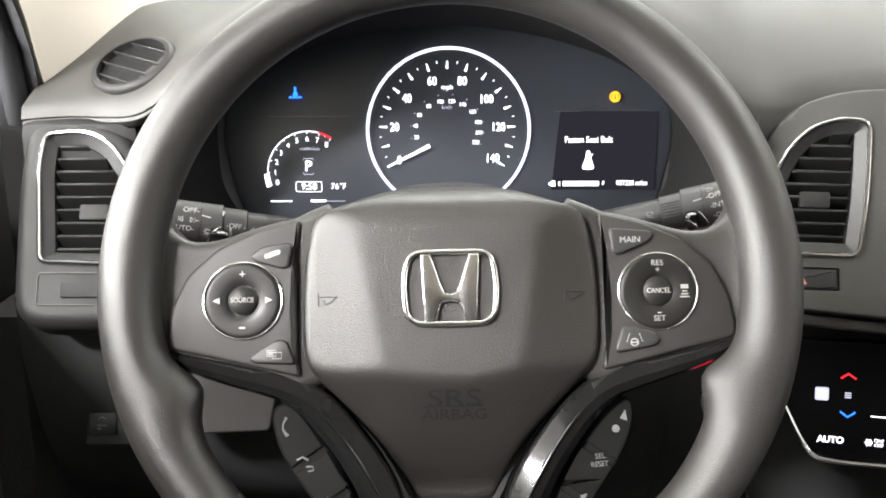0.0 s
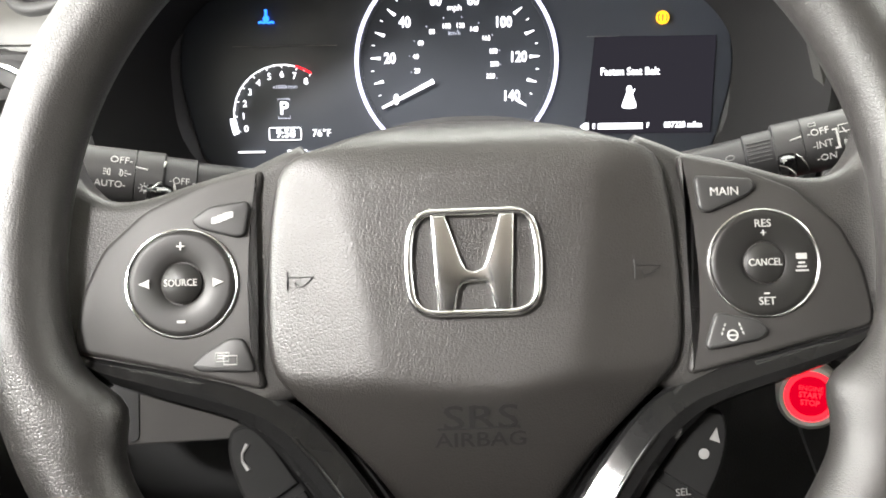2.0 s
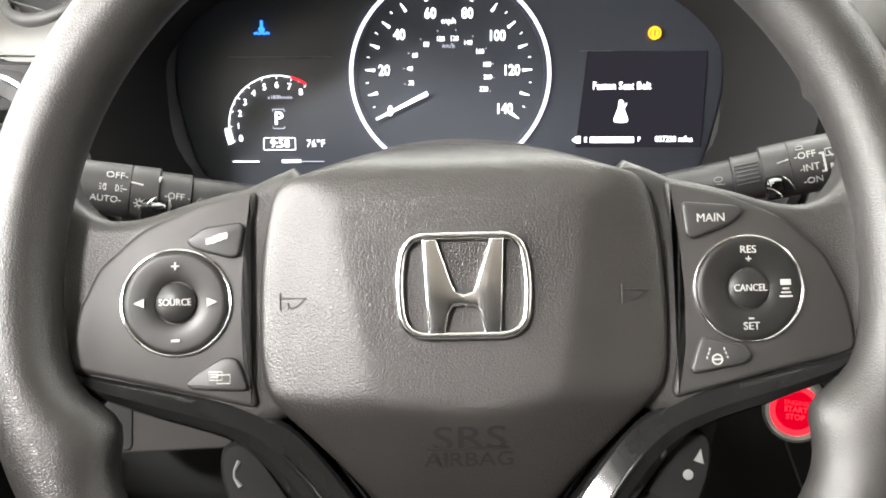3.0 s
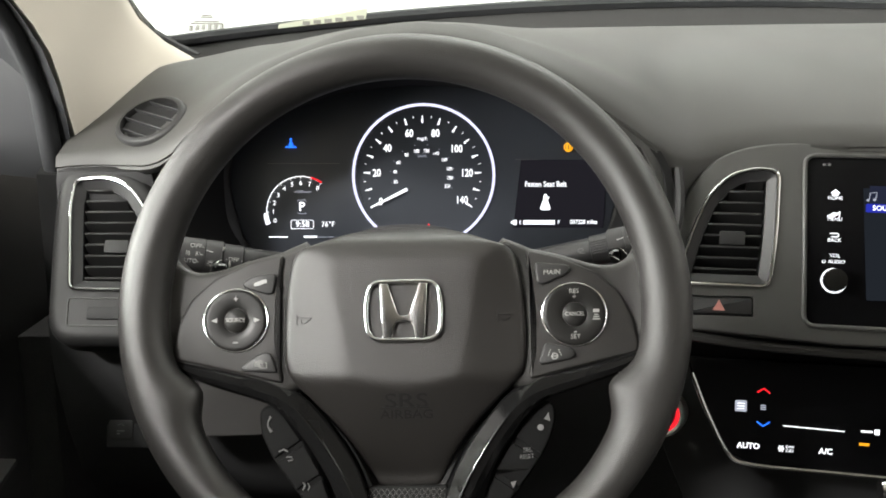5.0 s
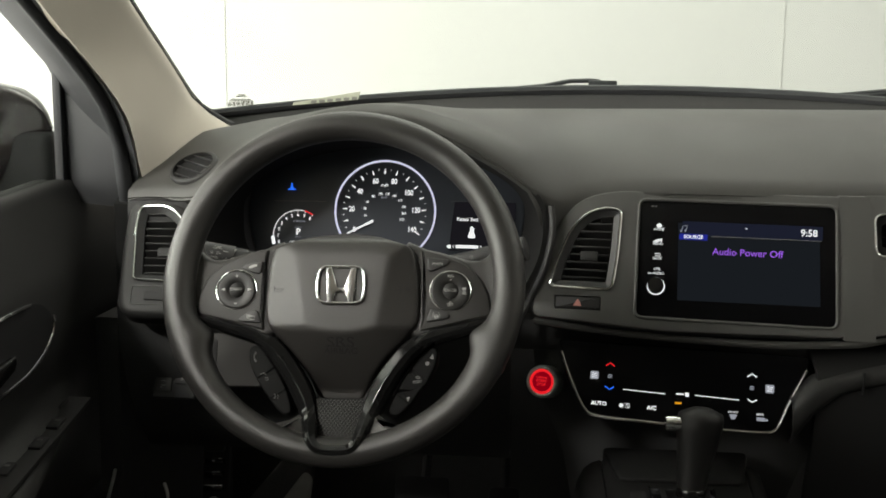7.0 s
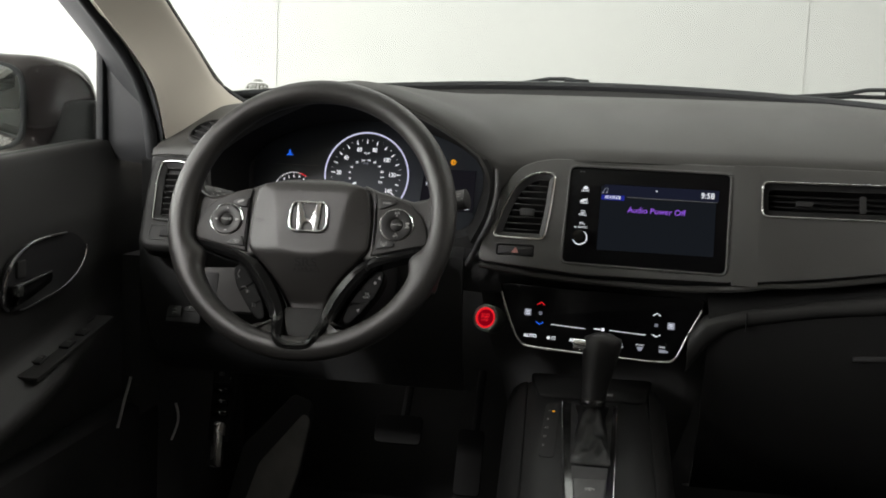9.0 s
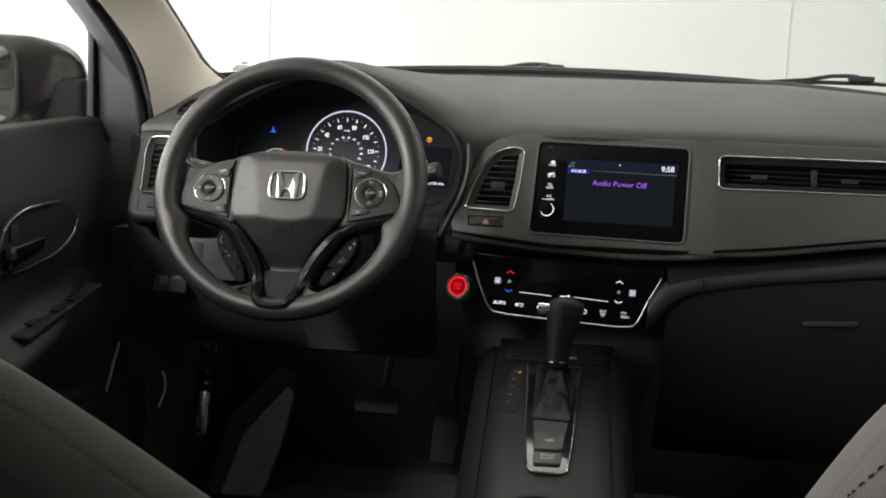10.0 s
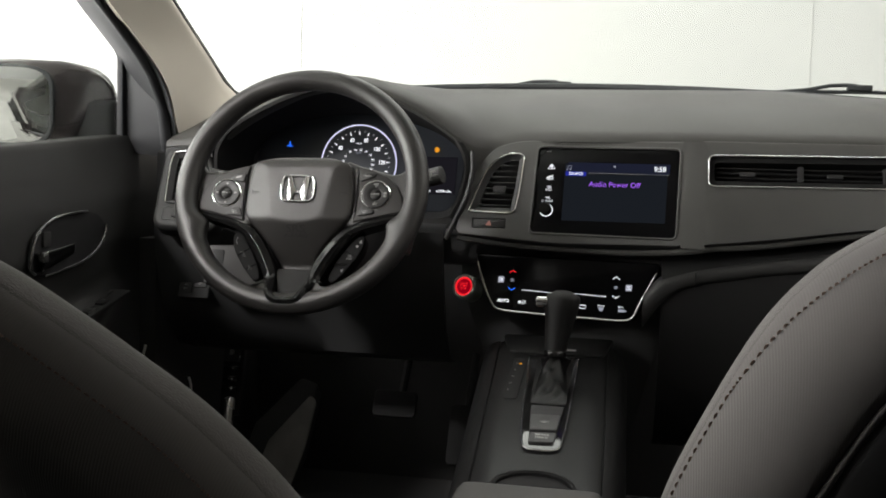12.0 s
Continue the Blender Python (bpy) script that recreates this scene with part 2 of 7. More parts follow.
def plate(pts, z0, z1, bev=0.0, holes=(), dome=None, steps=3):
    """A slab with outline pts in x, y from z0 up to z1, its upper edge rounded by bev, with holes cut through."""
    bm = bmesh.new()
    pts = [Vector((p[0], p[1])) for p in pts]
    rings = [(pts, z0)]
    if bev > 0:
        for j in range(steps + 1):
            a = j / steps * math.pi / 2
            rings.append((inset(pts, bev * (1 - math.cos(a))), z1 - bev + bev * math.sin(a)))
    else:
        rings.append((pts, z1))
    loops = []
    for ring, z in rings:
        loops.append([bm.verts.new((p.x, p.y, z + (dome(p.x, p.y) if dome else 0))) for p in ring])
    k = len(pts)
    for a, b in zip(loops, loops[1:]):
        for i in range(k):
            bm.faces.new((a[i - 1], a[i], b[i], b[i - 1]))
    top_edges = [bm.edges.get((loops[-1][i - 1], loops[-1][i])) for i in range(k)]
    if holes:
        for hp in holes:
            v1 = [bm.verts.new((p[0], p[1], z1 + (dome(p[0], p[1]) if dome else 0))) for p in hp]
            v0 = [bm.verts.new((p[0], p[1], z0)) for p in hp]
            for i in range(len(hp)):
                top_edges.append(bm.edges.new((v1[i - 1], v1[i])))
            for i in range(len(hp)):
                bm.faces.new((v1[i], v1[i - 1], v0[i - 1], v0[i]))
        bmesh.ops.triangle_fill(bm, use_beauty=True, use_dissolve=False, edges=top_edges, normal=(0, 0, 1))
    else:
        bm.faces.new(loops[-1])
        bm.faces.new(list(reversed(loops[0])))
    return bm


def tube(path, r, closed=False, n=10, flat=1.0):
    """A round bar along a path; r may be one number or one for each point."""
    bm = bmesh.new()
    path = [Vector(p) if len(p) == 3 else Vector((p[0], p[1], 0)) for p in path]
    k, rings = len(path), []
    ref = None
    for i in range(k):
        a = path[i - 1] if (closed or i > 0) else path[0]
        b = path[(i + 1) % k] if (closed or i < k - 1) else path[-1]
        t = (b - a).normalized()
        if ref is None:
            ref = t.orthogonal().normalized()
        ref = (ref - t * ref.dot(t)).normalized()
        w = t.cross(ref)
        rr = r[i] if isinstance(r, (list, tuple)) else r
        rings.append([bm.verts.new(path[i] + (ref * math.cos(q) + w * math.sin(q) * flat) * rr)
                      for q in (2 * math.pi * j / n for j in range(n))])
    if closed:
        # the frame may have turned on its way round: pick the best offset
        best = min(range(n), key=lambda o: sum((rings[-1][j].co - rings[0][(j + o) % n].co).length for j in range(n)))
    for i in range(k if closed else k - 1):
        a, b = rings[i], rings[(i + 1) % k]
        off = best if closed and i == k - 1 else 0
        for j in range(n):
            bm.faces.new((a[j], a[(j + 1) % n], b[(j + 1 + off) % n], b[(j + off) % n]))
    if not closed:
        bm.faces.new(list(reversed(rings[0])))
        bm.faces.new(rings[-1])
    return bm


def lathe(profile, n=32, m=None):
    """Turns (radius, height) pairs round z."""
    bm = bmesh.new()
    rings = []
    for r, z in profile:
        if r < 1e-6:
            rings.append([bm.verts.new((0, 0, z))])
        else:
            rings.append([bm.verts.new((r * math.cos(a), r * math.sin(a), z)) for a in (2 * math.pi * j / n for j in range(n))])
    for a, b in zip(rings, rings[1:]):
        for j in range(n):
            if len(a) == 1 and len(b) > 1:
                bm.faces.new((a[0], b[j], b[(j + 1) % n]))
            elif len(b) == 1 and len(a) > 1:
                bm.faces.new((a[j], a[(j + 1) % n], b[0]))
            elif len(a) > 1:
                bm.faces.new((a[j], a[(j + 1) % n], b[(j + 1) % n], b[j]))
    if m is not None:
        bmesh.ops.transform(bm, matrix=m, verts=bm.verts)
    return bm


def sheet(rows, thick=0.0, away=None):
    """A surface through rows of points; with thick it becomes a closed shell grown along -normal (or along away)."""
    bm = bmesh.new()
    rows = [[Vector(p) for p in r] for r in rows]
    nu, nv = len(rows), len(rows[0])

    def normal(i, j):
        a, b = rows[max(0, i - 1)][j], rows[min(nu - 1, i + 1)][j]
        c, d = rows[i][max(0, j - 1)], rows[i][min(nv - 1, j + 1)]
        n = (b - a).cross(d - c)
        return n.normalized() if n.length > 1e-12 else Vector((0, 0, 1))
    V = [[bm.verts.new(p) for p in r] for r in rows]
    for i in range(nu - 1):
        for j in range(nv - 1):
            bm.faces.new((V[i][j], V[i + 1][j], V[i + 1][j + 1], V[i][j + 1]))
    if thick:
        W = [[bm.verts.new(rows[i][j] + (Vector(away) if away else -normal(i, j)) * thick) for j in range(nv)] for i in range(nu)]
        for i in range(nu - 1):
            for j in range(nv - 1):
                bm.faces.new((W[i][j], W[i][j + 1], W[i + 1][j + 1], W[i + 1][j]))
        for i in range(nu - 1):
            bm.faces.new((V[i][0], W[i][0], W[i + 1][0], V[i + 1][0]))
            bm.faces.new((V[i][-1], V[i + 1][-1], W[i + 1][-1], W[i][-1]))
        for j in range(nv - 1):
            bm.faces.new((V[0][j], V[0][j + 1], W[0][j + 1], W[0][j]))
            bm.faces.new((V[-1][j], W[-1][j], W[-1][j + 1], V[-1][j + 1]))
    return bm


def table(xs, *pairs):
    """Smooth interpolation in a short table of (x, y) pairs."""
    px, py = [p[0] for p in pairs], [p[1] for p in pairs]
    return np.interp(xs, px, py)


def text(name, body, size, x, y, z, material, parent, turn=0.0, raise_=0.0002, label="", align="CENTER", bold=0.0, squeeze=1.0):
    cu = bpy.data.curves.new(name, "FONT")
    cu.body, cu.size, cu.align_x, cu.align_y, cu.extrude, cu.offset = body, size, align, "CENTER", raise_, bold
    cu.resolution_u = 3
    tmp = bpy.data.objects.new(name, cu)
    me = bpy.data.meshes.new_from_object(tmp)
    bpy.data.objects.remove(tmp)
    bpy.data.curves.remove(cu)
    me.transform(Matrix.Translation((x, y, z)) @ Matrix.Rotation(radians(turn), 4, "Z") @ Matrix.Diagonal((squeeze, 1, 1, 1)))
    me.materials.clear()
    me.materials.append(material)
    ob = new(name, me)
    ob.parent = parent
    if label:
        tagged(ob, label)
    return ob


def plane_frame(origin, normal):
    """A pose whose z is the plane's normal, whose x is level and whose y points up the plane."""
    n = Vector(normal).normalized()
    e1 = Vector((-n.y, n.x, 0)).normalized()
    e2 = n.cross(e1)
    m = Matrix((e1, e2, n)).transposed().to_4x4()
    m.translation = origin
    return m


def on_plane(m, x, z):
    """The local (a, b) of the point of the plane whose world x and z are given."""
    o, n = m.translation, m.to_3x3().col[2]
    y = o.y - (n.x * (x - o.x) + n.z * (z - o.z)) / n.y
    p = m.inverted() @ Vector((x, y, z))
    return Vector((p.x, p.y))


def band(outer, inner, h_out, h_mid, h_in, under):
    """A long strip between two open outlines: rounded at both ends, a slanting facet in its middle part, flat beneath."""
    rows = []
    for i, (a, b) in enumerate(zip(outer, inner)):
        w = abs(i / (len(outer) - 1) - 0.5)
        w = max(0.0, min(1.0, (0.34 - w) / 0.06))
        a, b = Vector(a[:2]), Vector(b[:2])
        row = [(a.x, a.y, under)]
        for s, h, s2, h2 in ((0, h_out, 0, h_mid - 0.0068), (0.15, h_out + (h_mid - h_out) * 0.75, 0.22, h_mid - 0.0022), (0.45, h_mid, 0.50, h_mid), (0.8, h_in + (h_mid - h_in) * 0.7, 0.94, h_mid - 0.0038), (1, h_in, 1, h_mid - 0.0055)):
            s, h = s + (s2 - s) * w, h + (h2 - h) * w
            p = a.lerp(b, s)
            row.append((p.x, p.y, h))
        row.append((b.x, b.y, under))
        rows.append(row)
    bm = bmesh.new()
    V = [[bm.verts.new(p) for p in r] for r in rows]
    for r1, r2 in zip(V, V[1:]):
        for j in range(len(r1)):
            bm.faces.new((r1[j - 1], r1[j], r2[j], r2[j - 1]))
    bm.faces.new(V[0])
    bm.faces.new(list(reversed(V[-1])))
    return bm


def mirror_x(pts):
    return [(-p[0], p[1]) for p in reversed(pts)]


CX = 0.372  # the car's middle line


# ---------------------------------------------------------------- the booth round the car
def slab(name, cx, cy, cz, sx, sy, sz, material, label, category="wall"):
    return tagged(link(name, box(cx, cy, cz, sx, sy, sz), material, None, "", 0), label, category, "", "structure")


slab("floor", 0.4, -0.5, -0.05, 8.4, 10.2, 0.1, CONCRETE, "grey concrete booth floor under the car", "floor")
wall_front = slab("wall_front", 0.4, 3.85, 1.6, 8.4, 0.1, 3.4, WALL, "white painted booth wall with vertical panel seams")
slab("wall_back", 0.4, -5.65, 1.6, 8.4, 0.1, 3.4, CONCRETE, "plain grey concrete wall behind the car")
slab("wall_left", -3.85, -0.9, 1.6, 0.1, 9.4, 3.4, WALL, "plain white booth wall beside the car")
slab("wall_right", 4.65, -0.9, 1.6, 0.1, 9.4, 3.4, GREYWALL, "plain grey plastered wall beside the car")
slab("ceiling", 0.4, -0.9, 3.35, 8.4, 9.6, 0.1, WALL, "white booth ceiling", "ceiling")
for sx in (-3.4, -1.10, 1.22, 3.4):
    part("wall_seam", box(sx, 3.7995, 1.6, 0.004, 0.004, 3.3), SEAM, wall_front, "thin grey panel seam", 0)


# ---------------------------------------------------------------- windscreen, pillars, roof and cabin shell
def base_y(x):
    return 1.21 - 0.43 * (x - CX) ** 2


def base_z(x):
    return 1.187 - 0.10 * (x - CX) ** 2


PIL_IN = [Vector(p) for p in ((-0.258, 0.995, 1.126), (-0.285, 1.005, 1.138), (-0.314, 1.0, 1.158), (-0.320, 0.96, 1.184), (-0.317, 0.87, 1.226), (-0.311, 0.74, 1.284), (-0.295, 0.48, 1.405), (-0.28, 0.25, 1.50))]
PIL_OUT = [Vector(p) for p in ((-0.316, 0.79, 1.058), (-0.314, 0.775, 1.080), (-0.308, 0.72, 1.148), (-0.325, 0.65, 1.212), (-0.325, 0.55, 1.262), (-0.315, 0.20, 1.44))]


def flip(p):
    return Vector((2 * CX - p.x, p.y, p.z))


def resample(pts, n):
    pts = smooth_loop(pts, 6, closed=False)
    d = [0.0]
    for a, b in zip(pts, pts[1:]):
        d.append(d[-1] + (b - a).length)
    out = []
    for i in range(n):
        s = d[-1] * i / (n - 1)
        k = max(j for j in range(len(d)) if d[j] <= s + 1e-9)
        k = min(k, len(pts) - 2)
        u = (s - d[k]) / max(1e-9, d[k + 1] - d[k])
        out.append(pts[k].lerp(pts[k + 1], u))
    return out


def pillar_trim(side):
    a, b = resample(PIL_OUT, 22), resample(PIL_IN, 22)
    rows = []
    for p, q in zip(a, b):
        row = []
        for j in range(17):
            s = j / 16
            m = p.lerp(q, s)
            bulge = (s / 0.72) ** 1.2 if s < 0.72 else math.cos((s - 0.72) / 0.28 * math.pi / 2) ** 0.8
            row.append(m + Vector((0.022 * bulge, -0.008 * bulge, 0.010 * bulge)))
        rows.append([flip(v) for v in row] if side else row)
    return sheet(rows, 0.02, away=(0.5, 0.3, 0.1) if side else (-0.5, 0.3, 0.1))


for side in (0, 1):
    tagged(link("pillar_trim", pillar_trim(side), BEIGE, None, "", 60),
           "beige cloth-covered windscreen pillar trim above the dashboard", "pillar trim", "windscreen pillar trims", "structure")

# the windscreen: one curved pane, with its black border band
xs = [CX + 0.715 * (i / 24 * 2 - 1) for i in range(25)]
rows = []
for x in xs:
    u = (x - CX) / 0.715
    b = Vector((x, base_y(x) + 0.004, base_z(x) - 0.006))
    t = Vector((CX + (x - CX) * 0.92, 0.26 - 0.06 * u * u, 1.515 - 0.02 * u * u))
    rows.append([b.lerp(t, j / 14) + Vector((0, 0.03, 0.05)) * math.sin(math.pi * j / 14) * 0.5 for j in range(15)])
wind = link("windscreen", sheet(rows, 0.005), GLASS, None, "", 60)
wind.visible_shadow = False
tagged(wind, "clear curved windscreen over the dashboard", "windscreen", "", "structure")
seal_pts = [Vector(p) + Vector((0.004, 0.004, 0.0)) for p in resample(PIL_IN, 30)]
for side in (0, 1):
    pts = [flip(p) for p in seal_pts] if side else seal_pts
    part("edge_band", tube(pts, 0.006, n=8), SEAL, wind, "black rubber edge seal")
edge = []
for i in range(41):
    x = CX + 0.70 * (i / 40 * 2 - 1)
    edge.append((x, base_y(x), base_z(x)))
part("edge_band", tube(edge, [0.007 + 0.002 * math.cos(2.2 * (p[0] - CX)) for p in edge], n=8), SEAL, wind, "black rubber edge seal")


def closed_shell():
    """Roof lining, header, body sides with window openings, rear end and cabin floor, all plain."""
    roof = []
    for i in range(13):
        u = i / 12 * 2 - 1
        x = CX + 0.60 * u
        roof.append([(x, y, 1.515 + 0.05 * math.sin(math.pi * min(1, max(0, (0.27 - y) / 2.9))) - 0.045 * u * u) for y in np.linspace(0.27, -2.6, 16)])
    tagged(link("ceiling_headliner", sheet(roof, 0.03, away=(0, 0, 1)), BEIGE, None, "", 60), "plain beige cabin roof lining", "roof lining", "", "structure")
    for side, nm in ((-1, "left"), (1, "right")):
        X = lambda d: CX + side * d
        bm = joined(box(X(0.79), -1.62, 0.68, 0.10, 1.90, 0.72), box(X(0.72), -0.72, 1.26, 0.08, 0.26, 0.52),
                    box(X(0.70), -2.42, 1.26, 0.12, 0.36, 0.52), box(X(0.65), -1.15, 1.50, 0.14, 2.7, 0.07))
        tagged(link("wall_" + nm + "_body", bm, PAINT, None, "", 0), "dark brown rear body side with window openings", "car body", "", "structure")
    for side in (-1, 1):
        tagged(link("window_rear_side", box(CX + side * 0.735, -1.50, 1.25, 0.005, 1.50, 0.46), PRIVACY, None, "", 0), "dark privacy glass in the rear door", "window", "", "structure")
    tagged(link("window_rear", box(CX, -2.60, 1.25, 1.30, 0.005, 0.46), PRIVACY, None, "", 0), "dark privacy glass in the tailgate", "window", "", "structure")
    bm = joined(box(CX, -2.62, 0.68, 1.60, 0.08, 0.72), box(CX, -2.62, 1.52, 1.4, 0.08, 0.10))
    tagged(link("wall_rear_body", bm, DARK, None, "", 0), "dark tailgate panel below the rear window", "car body", "", "structure")
    tagged(link("cabin_floor", box(CX, -0.65, 0.315, 1.60, 3.9, 0.03), CARPET, None, "", 0), "black carpeted cabin floor", "floor", "", "structure")
    tagged(link("firewall", joined(box(CX, 1.29, 0.72, 1.60, 0.05, 0.84), box(-0.36, 1.02, 0.60, 0.03, 0.52, 0.56), box(2 * CX + 0.36, 1.02, 0.60, 0.03, 0.52, 0.56)),
                CARPET, None, "", 0), "black carpeted bulkhead and footwell sides", "bulkhead", "", "structure")


closed_shell()


# ---------------------------------------------------------------- dashboard
dash = thing("dashboard", pose(0, 0, 0), "dark grey soft-touch dashboard with a hooded instrument bay", "dashboard")


def near_y(x):
    return table(x, (-0.34, 0.747), (-0.26, 0.745), (-0.21, 0.712), (0.20, 0.704), (0.235, 0.722), (0.262, 0.728), (0.30, 0.722), (0.36, 0.705),
                 (0.45, 0.690), (0.54, 0.682), (0.60, 0.690), (1.1, 0.690))


def near_z(x):
    return table(x, (-0.34, 1.044), (-0.30, 1.049), (-0.25, 1.049), (-0.22, 1.052), (-0.205, 1.064), (-0.17, 1.091), (-0.12, 1.119), (-0.06, 1.146), (0, 1.156),
                 (0.05, 1.150), (0.12, 1.120), (0.17, 1.091), (0.205, 1.064), (0.225, 1.052), (0.25, 1.056), (0.29, 1.066), (0.36, 1.069), (0.8, 1.072), (1.1, 1.060))


def crest_z(x):
    return table(x, (-0.34, 1.082), (-0.31, 1.092), (-0.285, 1.117), (-0.26, 1.124), (-0.22, 1.131), (-0.18, 1.140), (-0.08, 1.151), (0.1, 1.157), (0.37, 1.160), (0.7, 1.162), (0.95, 1.145), (1.1, 1.11))


def crest_y(x):
    return table(x, (-0.34, 0.90), (-0.25, 0.915), (-0.1, 0.925), (0.1, 0.93), (0.37, 0.945), (0.8, 0.945), (1.1, 0.90))


def top_point(x, s):
    """A point of the pad from its near edge (s = 0) to the flat band along its crest (s = 1)."""
    y0, z0, y1, z1 = near_y(x), near_z(x), crest_y(x), crest_z(x)
    y = y0 + (y1 - y0) * s
    flat = float(table(x, (0.06, 0), (0.20, 1)))
    round_ = 0.006 * math.exp(-((s - 0.13) / 0.11) ** 2) * float(table(x, (-0.20, 0), (-0.14, 1), (0.19, 1), (0.24, 0))) * min(1.0, s / 0.08)
    s = s * (1 - flat) + flat * min(1.0, s / 0.84)
    f = s ** float(table(x, (-0.24, 0.74), (-0.18, 0.85)))
    brow = math.exp(-(x / 0.17) ** 4)
    lift = 0.012 * math.sin(math.pi * s) * (1 - brow) + 0.010 * math.sin(math.pi * s) * brow
    lift *= float(table(x, (-0.30, 0.1), (-0.15, 1)))
    return Vector((x, y, z0 + (z1 - z0) * f + lift + round_))


def blur(f):
    return lambda x: sum(f(x + d) * w for d, w in ((-0.018, 0.15), (-0.009, 0.22), (0, 0.26), (0.009, 0.22), (0.018, 0.15)))


near_y, near_z, crest_z, crest_y = blur(near_y), blur(near_z), blur(crest_z), blur(crest_y)
rows = []
for i in range(141):
    x = -0.320 + (1.08 + 0.320) * i / 140
    lip = top_point(x, 0)
    dl = 0.012 + 0.045 * float(table(x, (0.195, 0), (0.215, 1), (0.30, 1), (0.36, 0)))
    row = [lip + Vector((0, 0.020, -dl)), lip + Vector((0, 0.006, 0.001 - dl)), lip + Vector((0, 0.0, -0.006)), lip + Vector((0, 0.0015, -0.002))]
    row += [top_point(x, s) for s in [0.02, 0.06, 0.09, 0.12, 0.15, 0.18, 0.22, 0.27] + [0.27 + 0.55 * k / 9 for k in range(1, 9)] + [0.82, 0.835, 0.845, 0.86, 0.90, 0.95, 1.0]]
    c = top_point(x, 1)
    row += [c + Vector((0, 0.006, -0.001)), c + Vector((0, 0.010, -0.006))]
    rows.append(row)
part("upper_pad", sheet(rows, 0.004, away=(0, 0.2, -1)), SOFT, dash, "soft grained dark grey top pad", 50)
rows = []
for i in range(61):
    x = -0.325 + (1.07 + 0.325) * i / 60
    c = top_point(x, 1)
    e = Vector((x, base_y(x) + 0.01, base_z(x) - 0.004))
    rows.append([c + Vector((0, 0.004, -0.010)), c.lerp(e, 0.4) + Vector((0, 0, -0.008)), c.lerp(e, 0.8) + Vector((0, 0, -0.004)), e])
part("defroster_strip", sheet(rows, 0.01, away=(0, 0, -1)), DEFROST, dash, "matt charcoal strip below the windscreen", 60)

# the hood's inner walls, from the brow back to the instruments
ARCH = [(-0.190, 0.935), (-0.209, 0.975), (-0.216, 1.016), (-0.211, 1.046), (-0.190, 1.074), (-0.150, 1.100), (-0.10, 1.124), (-0.05, 1.141), (0, 1.147),
        (0.05, 1.141), (0.10, 1.124), (0.150, 1.100), (0.190, 1.074), (0.211, 1.046), (0.216, 1.016), (0.209, 0.975), (0.190, 0.935)]
INNER = [(-0.165, 0.94), (-0.183, 0.97), (-0.192, 1.01), (-0.190, 1.038), (-0.172, 1.062), (-0.138, 1.083), (-0.092, 1.099), (-0.046, 1.108), (0, 1.111),
         (0.046, 1.108), (0.092, 1.099), (0.138, 1.083), (0.172, 1.062), (0.190, 1.038), (0.192, 1.01), (0.183, 0.97), (0.165, 0.94)]
a, b = smooth_loop(ARCH, 4, False), smooth_loop(INNER, 4, False)
rows = []
for p, q in zip(a, b):
    row = []
    for j in range(7):
        s = j / 6
        m = p.lerp(q, s ** 1.3)
        row.append((m.x, 0.708 + 0.126 * s, m.y))
    rows.append(row)
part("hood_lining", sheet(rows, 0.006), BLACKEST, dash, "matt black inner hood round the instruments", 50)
# rim of the hood at its open lower ends, and the strip beside the centre panel
for sgn in (1,):
    pts = [(sgn * 0.219, 0.712, 1.045), (sgn * 0.221, 0.706, 1.012), (sgn * 0.213, 0.700, 0.972), (sgn * 0.196, 0.696, 0.932), (sgn * 0.182, 0.694, 0.905)]
    part("hood_edge", tube(smooth_loop(pts, 5, False), 0.0042, n=8), PLASTIC, dash)

# lower structure behind the faces
for bm, nm, lb in (
        (box(0.36, 0.80, 0.885, 1.38, 0.14, 0.05, 0.01), "cross_beam", ""),
        (box(-0.274, 0.775, 0.965, 0.09, 0.08, 0.150, 0.01), "side_block", ""),
        (box(0.40, 0.80, 1.0, 0.36, 0.11, 0.12, 0.01), "screen_block", ""),
        (box(0.82, 0.78, 0.98, 0.52, 0.10, 0.13, 0.01), "passenger_block", "")):
    part(nm, bm, DARK, dash, lb)

# knee panel on the driver's side with the switch block
rows = []
for i in range(25):
    x = -0.325 + 0.50 * i / 24
    dip = 0.030 * math.exp(-((x) / 0.10) ** 2)
    rows.append([(x, 0.735, 0.925), (x, 0.712 + dip, 0.912), (x, 0.716 + dip, 0.86), (x, 0.735 + dip, 0.80), (x, 0.765 + dip, 0.74), (x, 0.81, 0.69), (x, 0.90, 0.665)])
part("knee_panel", sheet(rows, 0.01, away=(0, 1, 0)), STACK, dash, "black lower panel beside the column", 50)
# Shade is put into the colours: blacker lid, lighter rolled edge above.
rows = []
for i in range(25):
    x = 0.52 + 0.54 * i / 24
    rise = 0.033 * (x - 0.55) / 0.27
    rows.append([(x, 0.70, 0.925 + rise), (x, 0.655, 0.890 + rise), (x, 0.628, 0.875 + rise), (x, 0.622, 0.862 + rise), (x, 0.632, 0.78), (x, 0.66, 0.68), (x, 0.71, 0.60), (x, 0.80, 0.57)])
part("glove_box_lid", sheet(rows, 0.01, away=(0, 1, 0)), BLACKEST, dash, "glove box lid, coloured blacker for the shade on it", 50)
rows = []
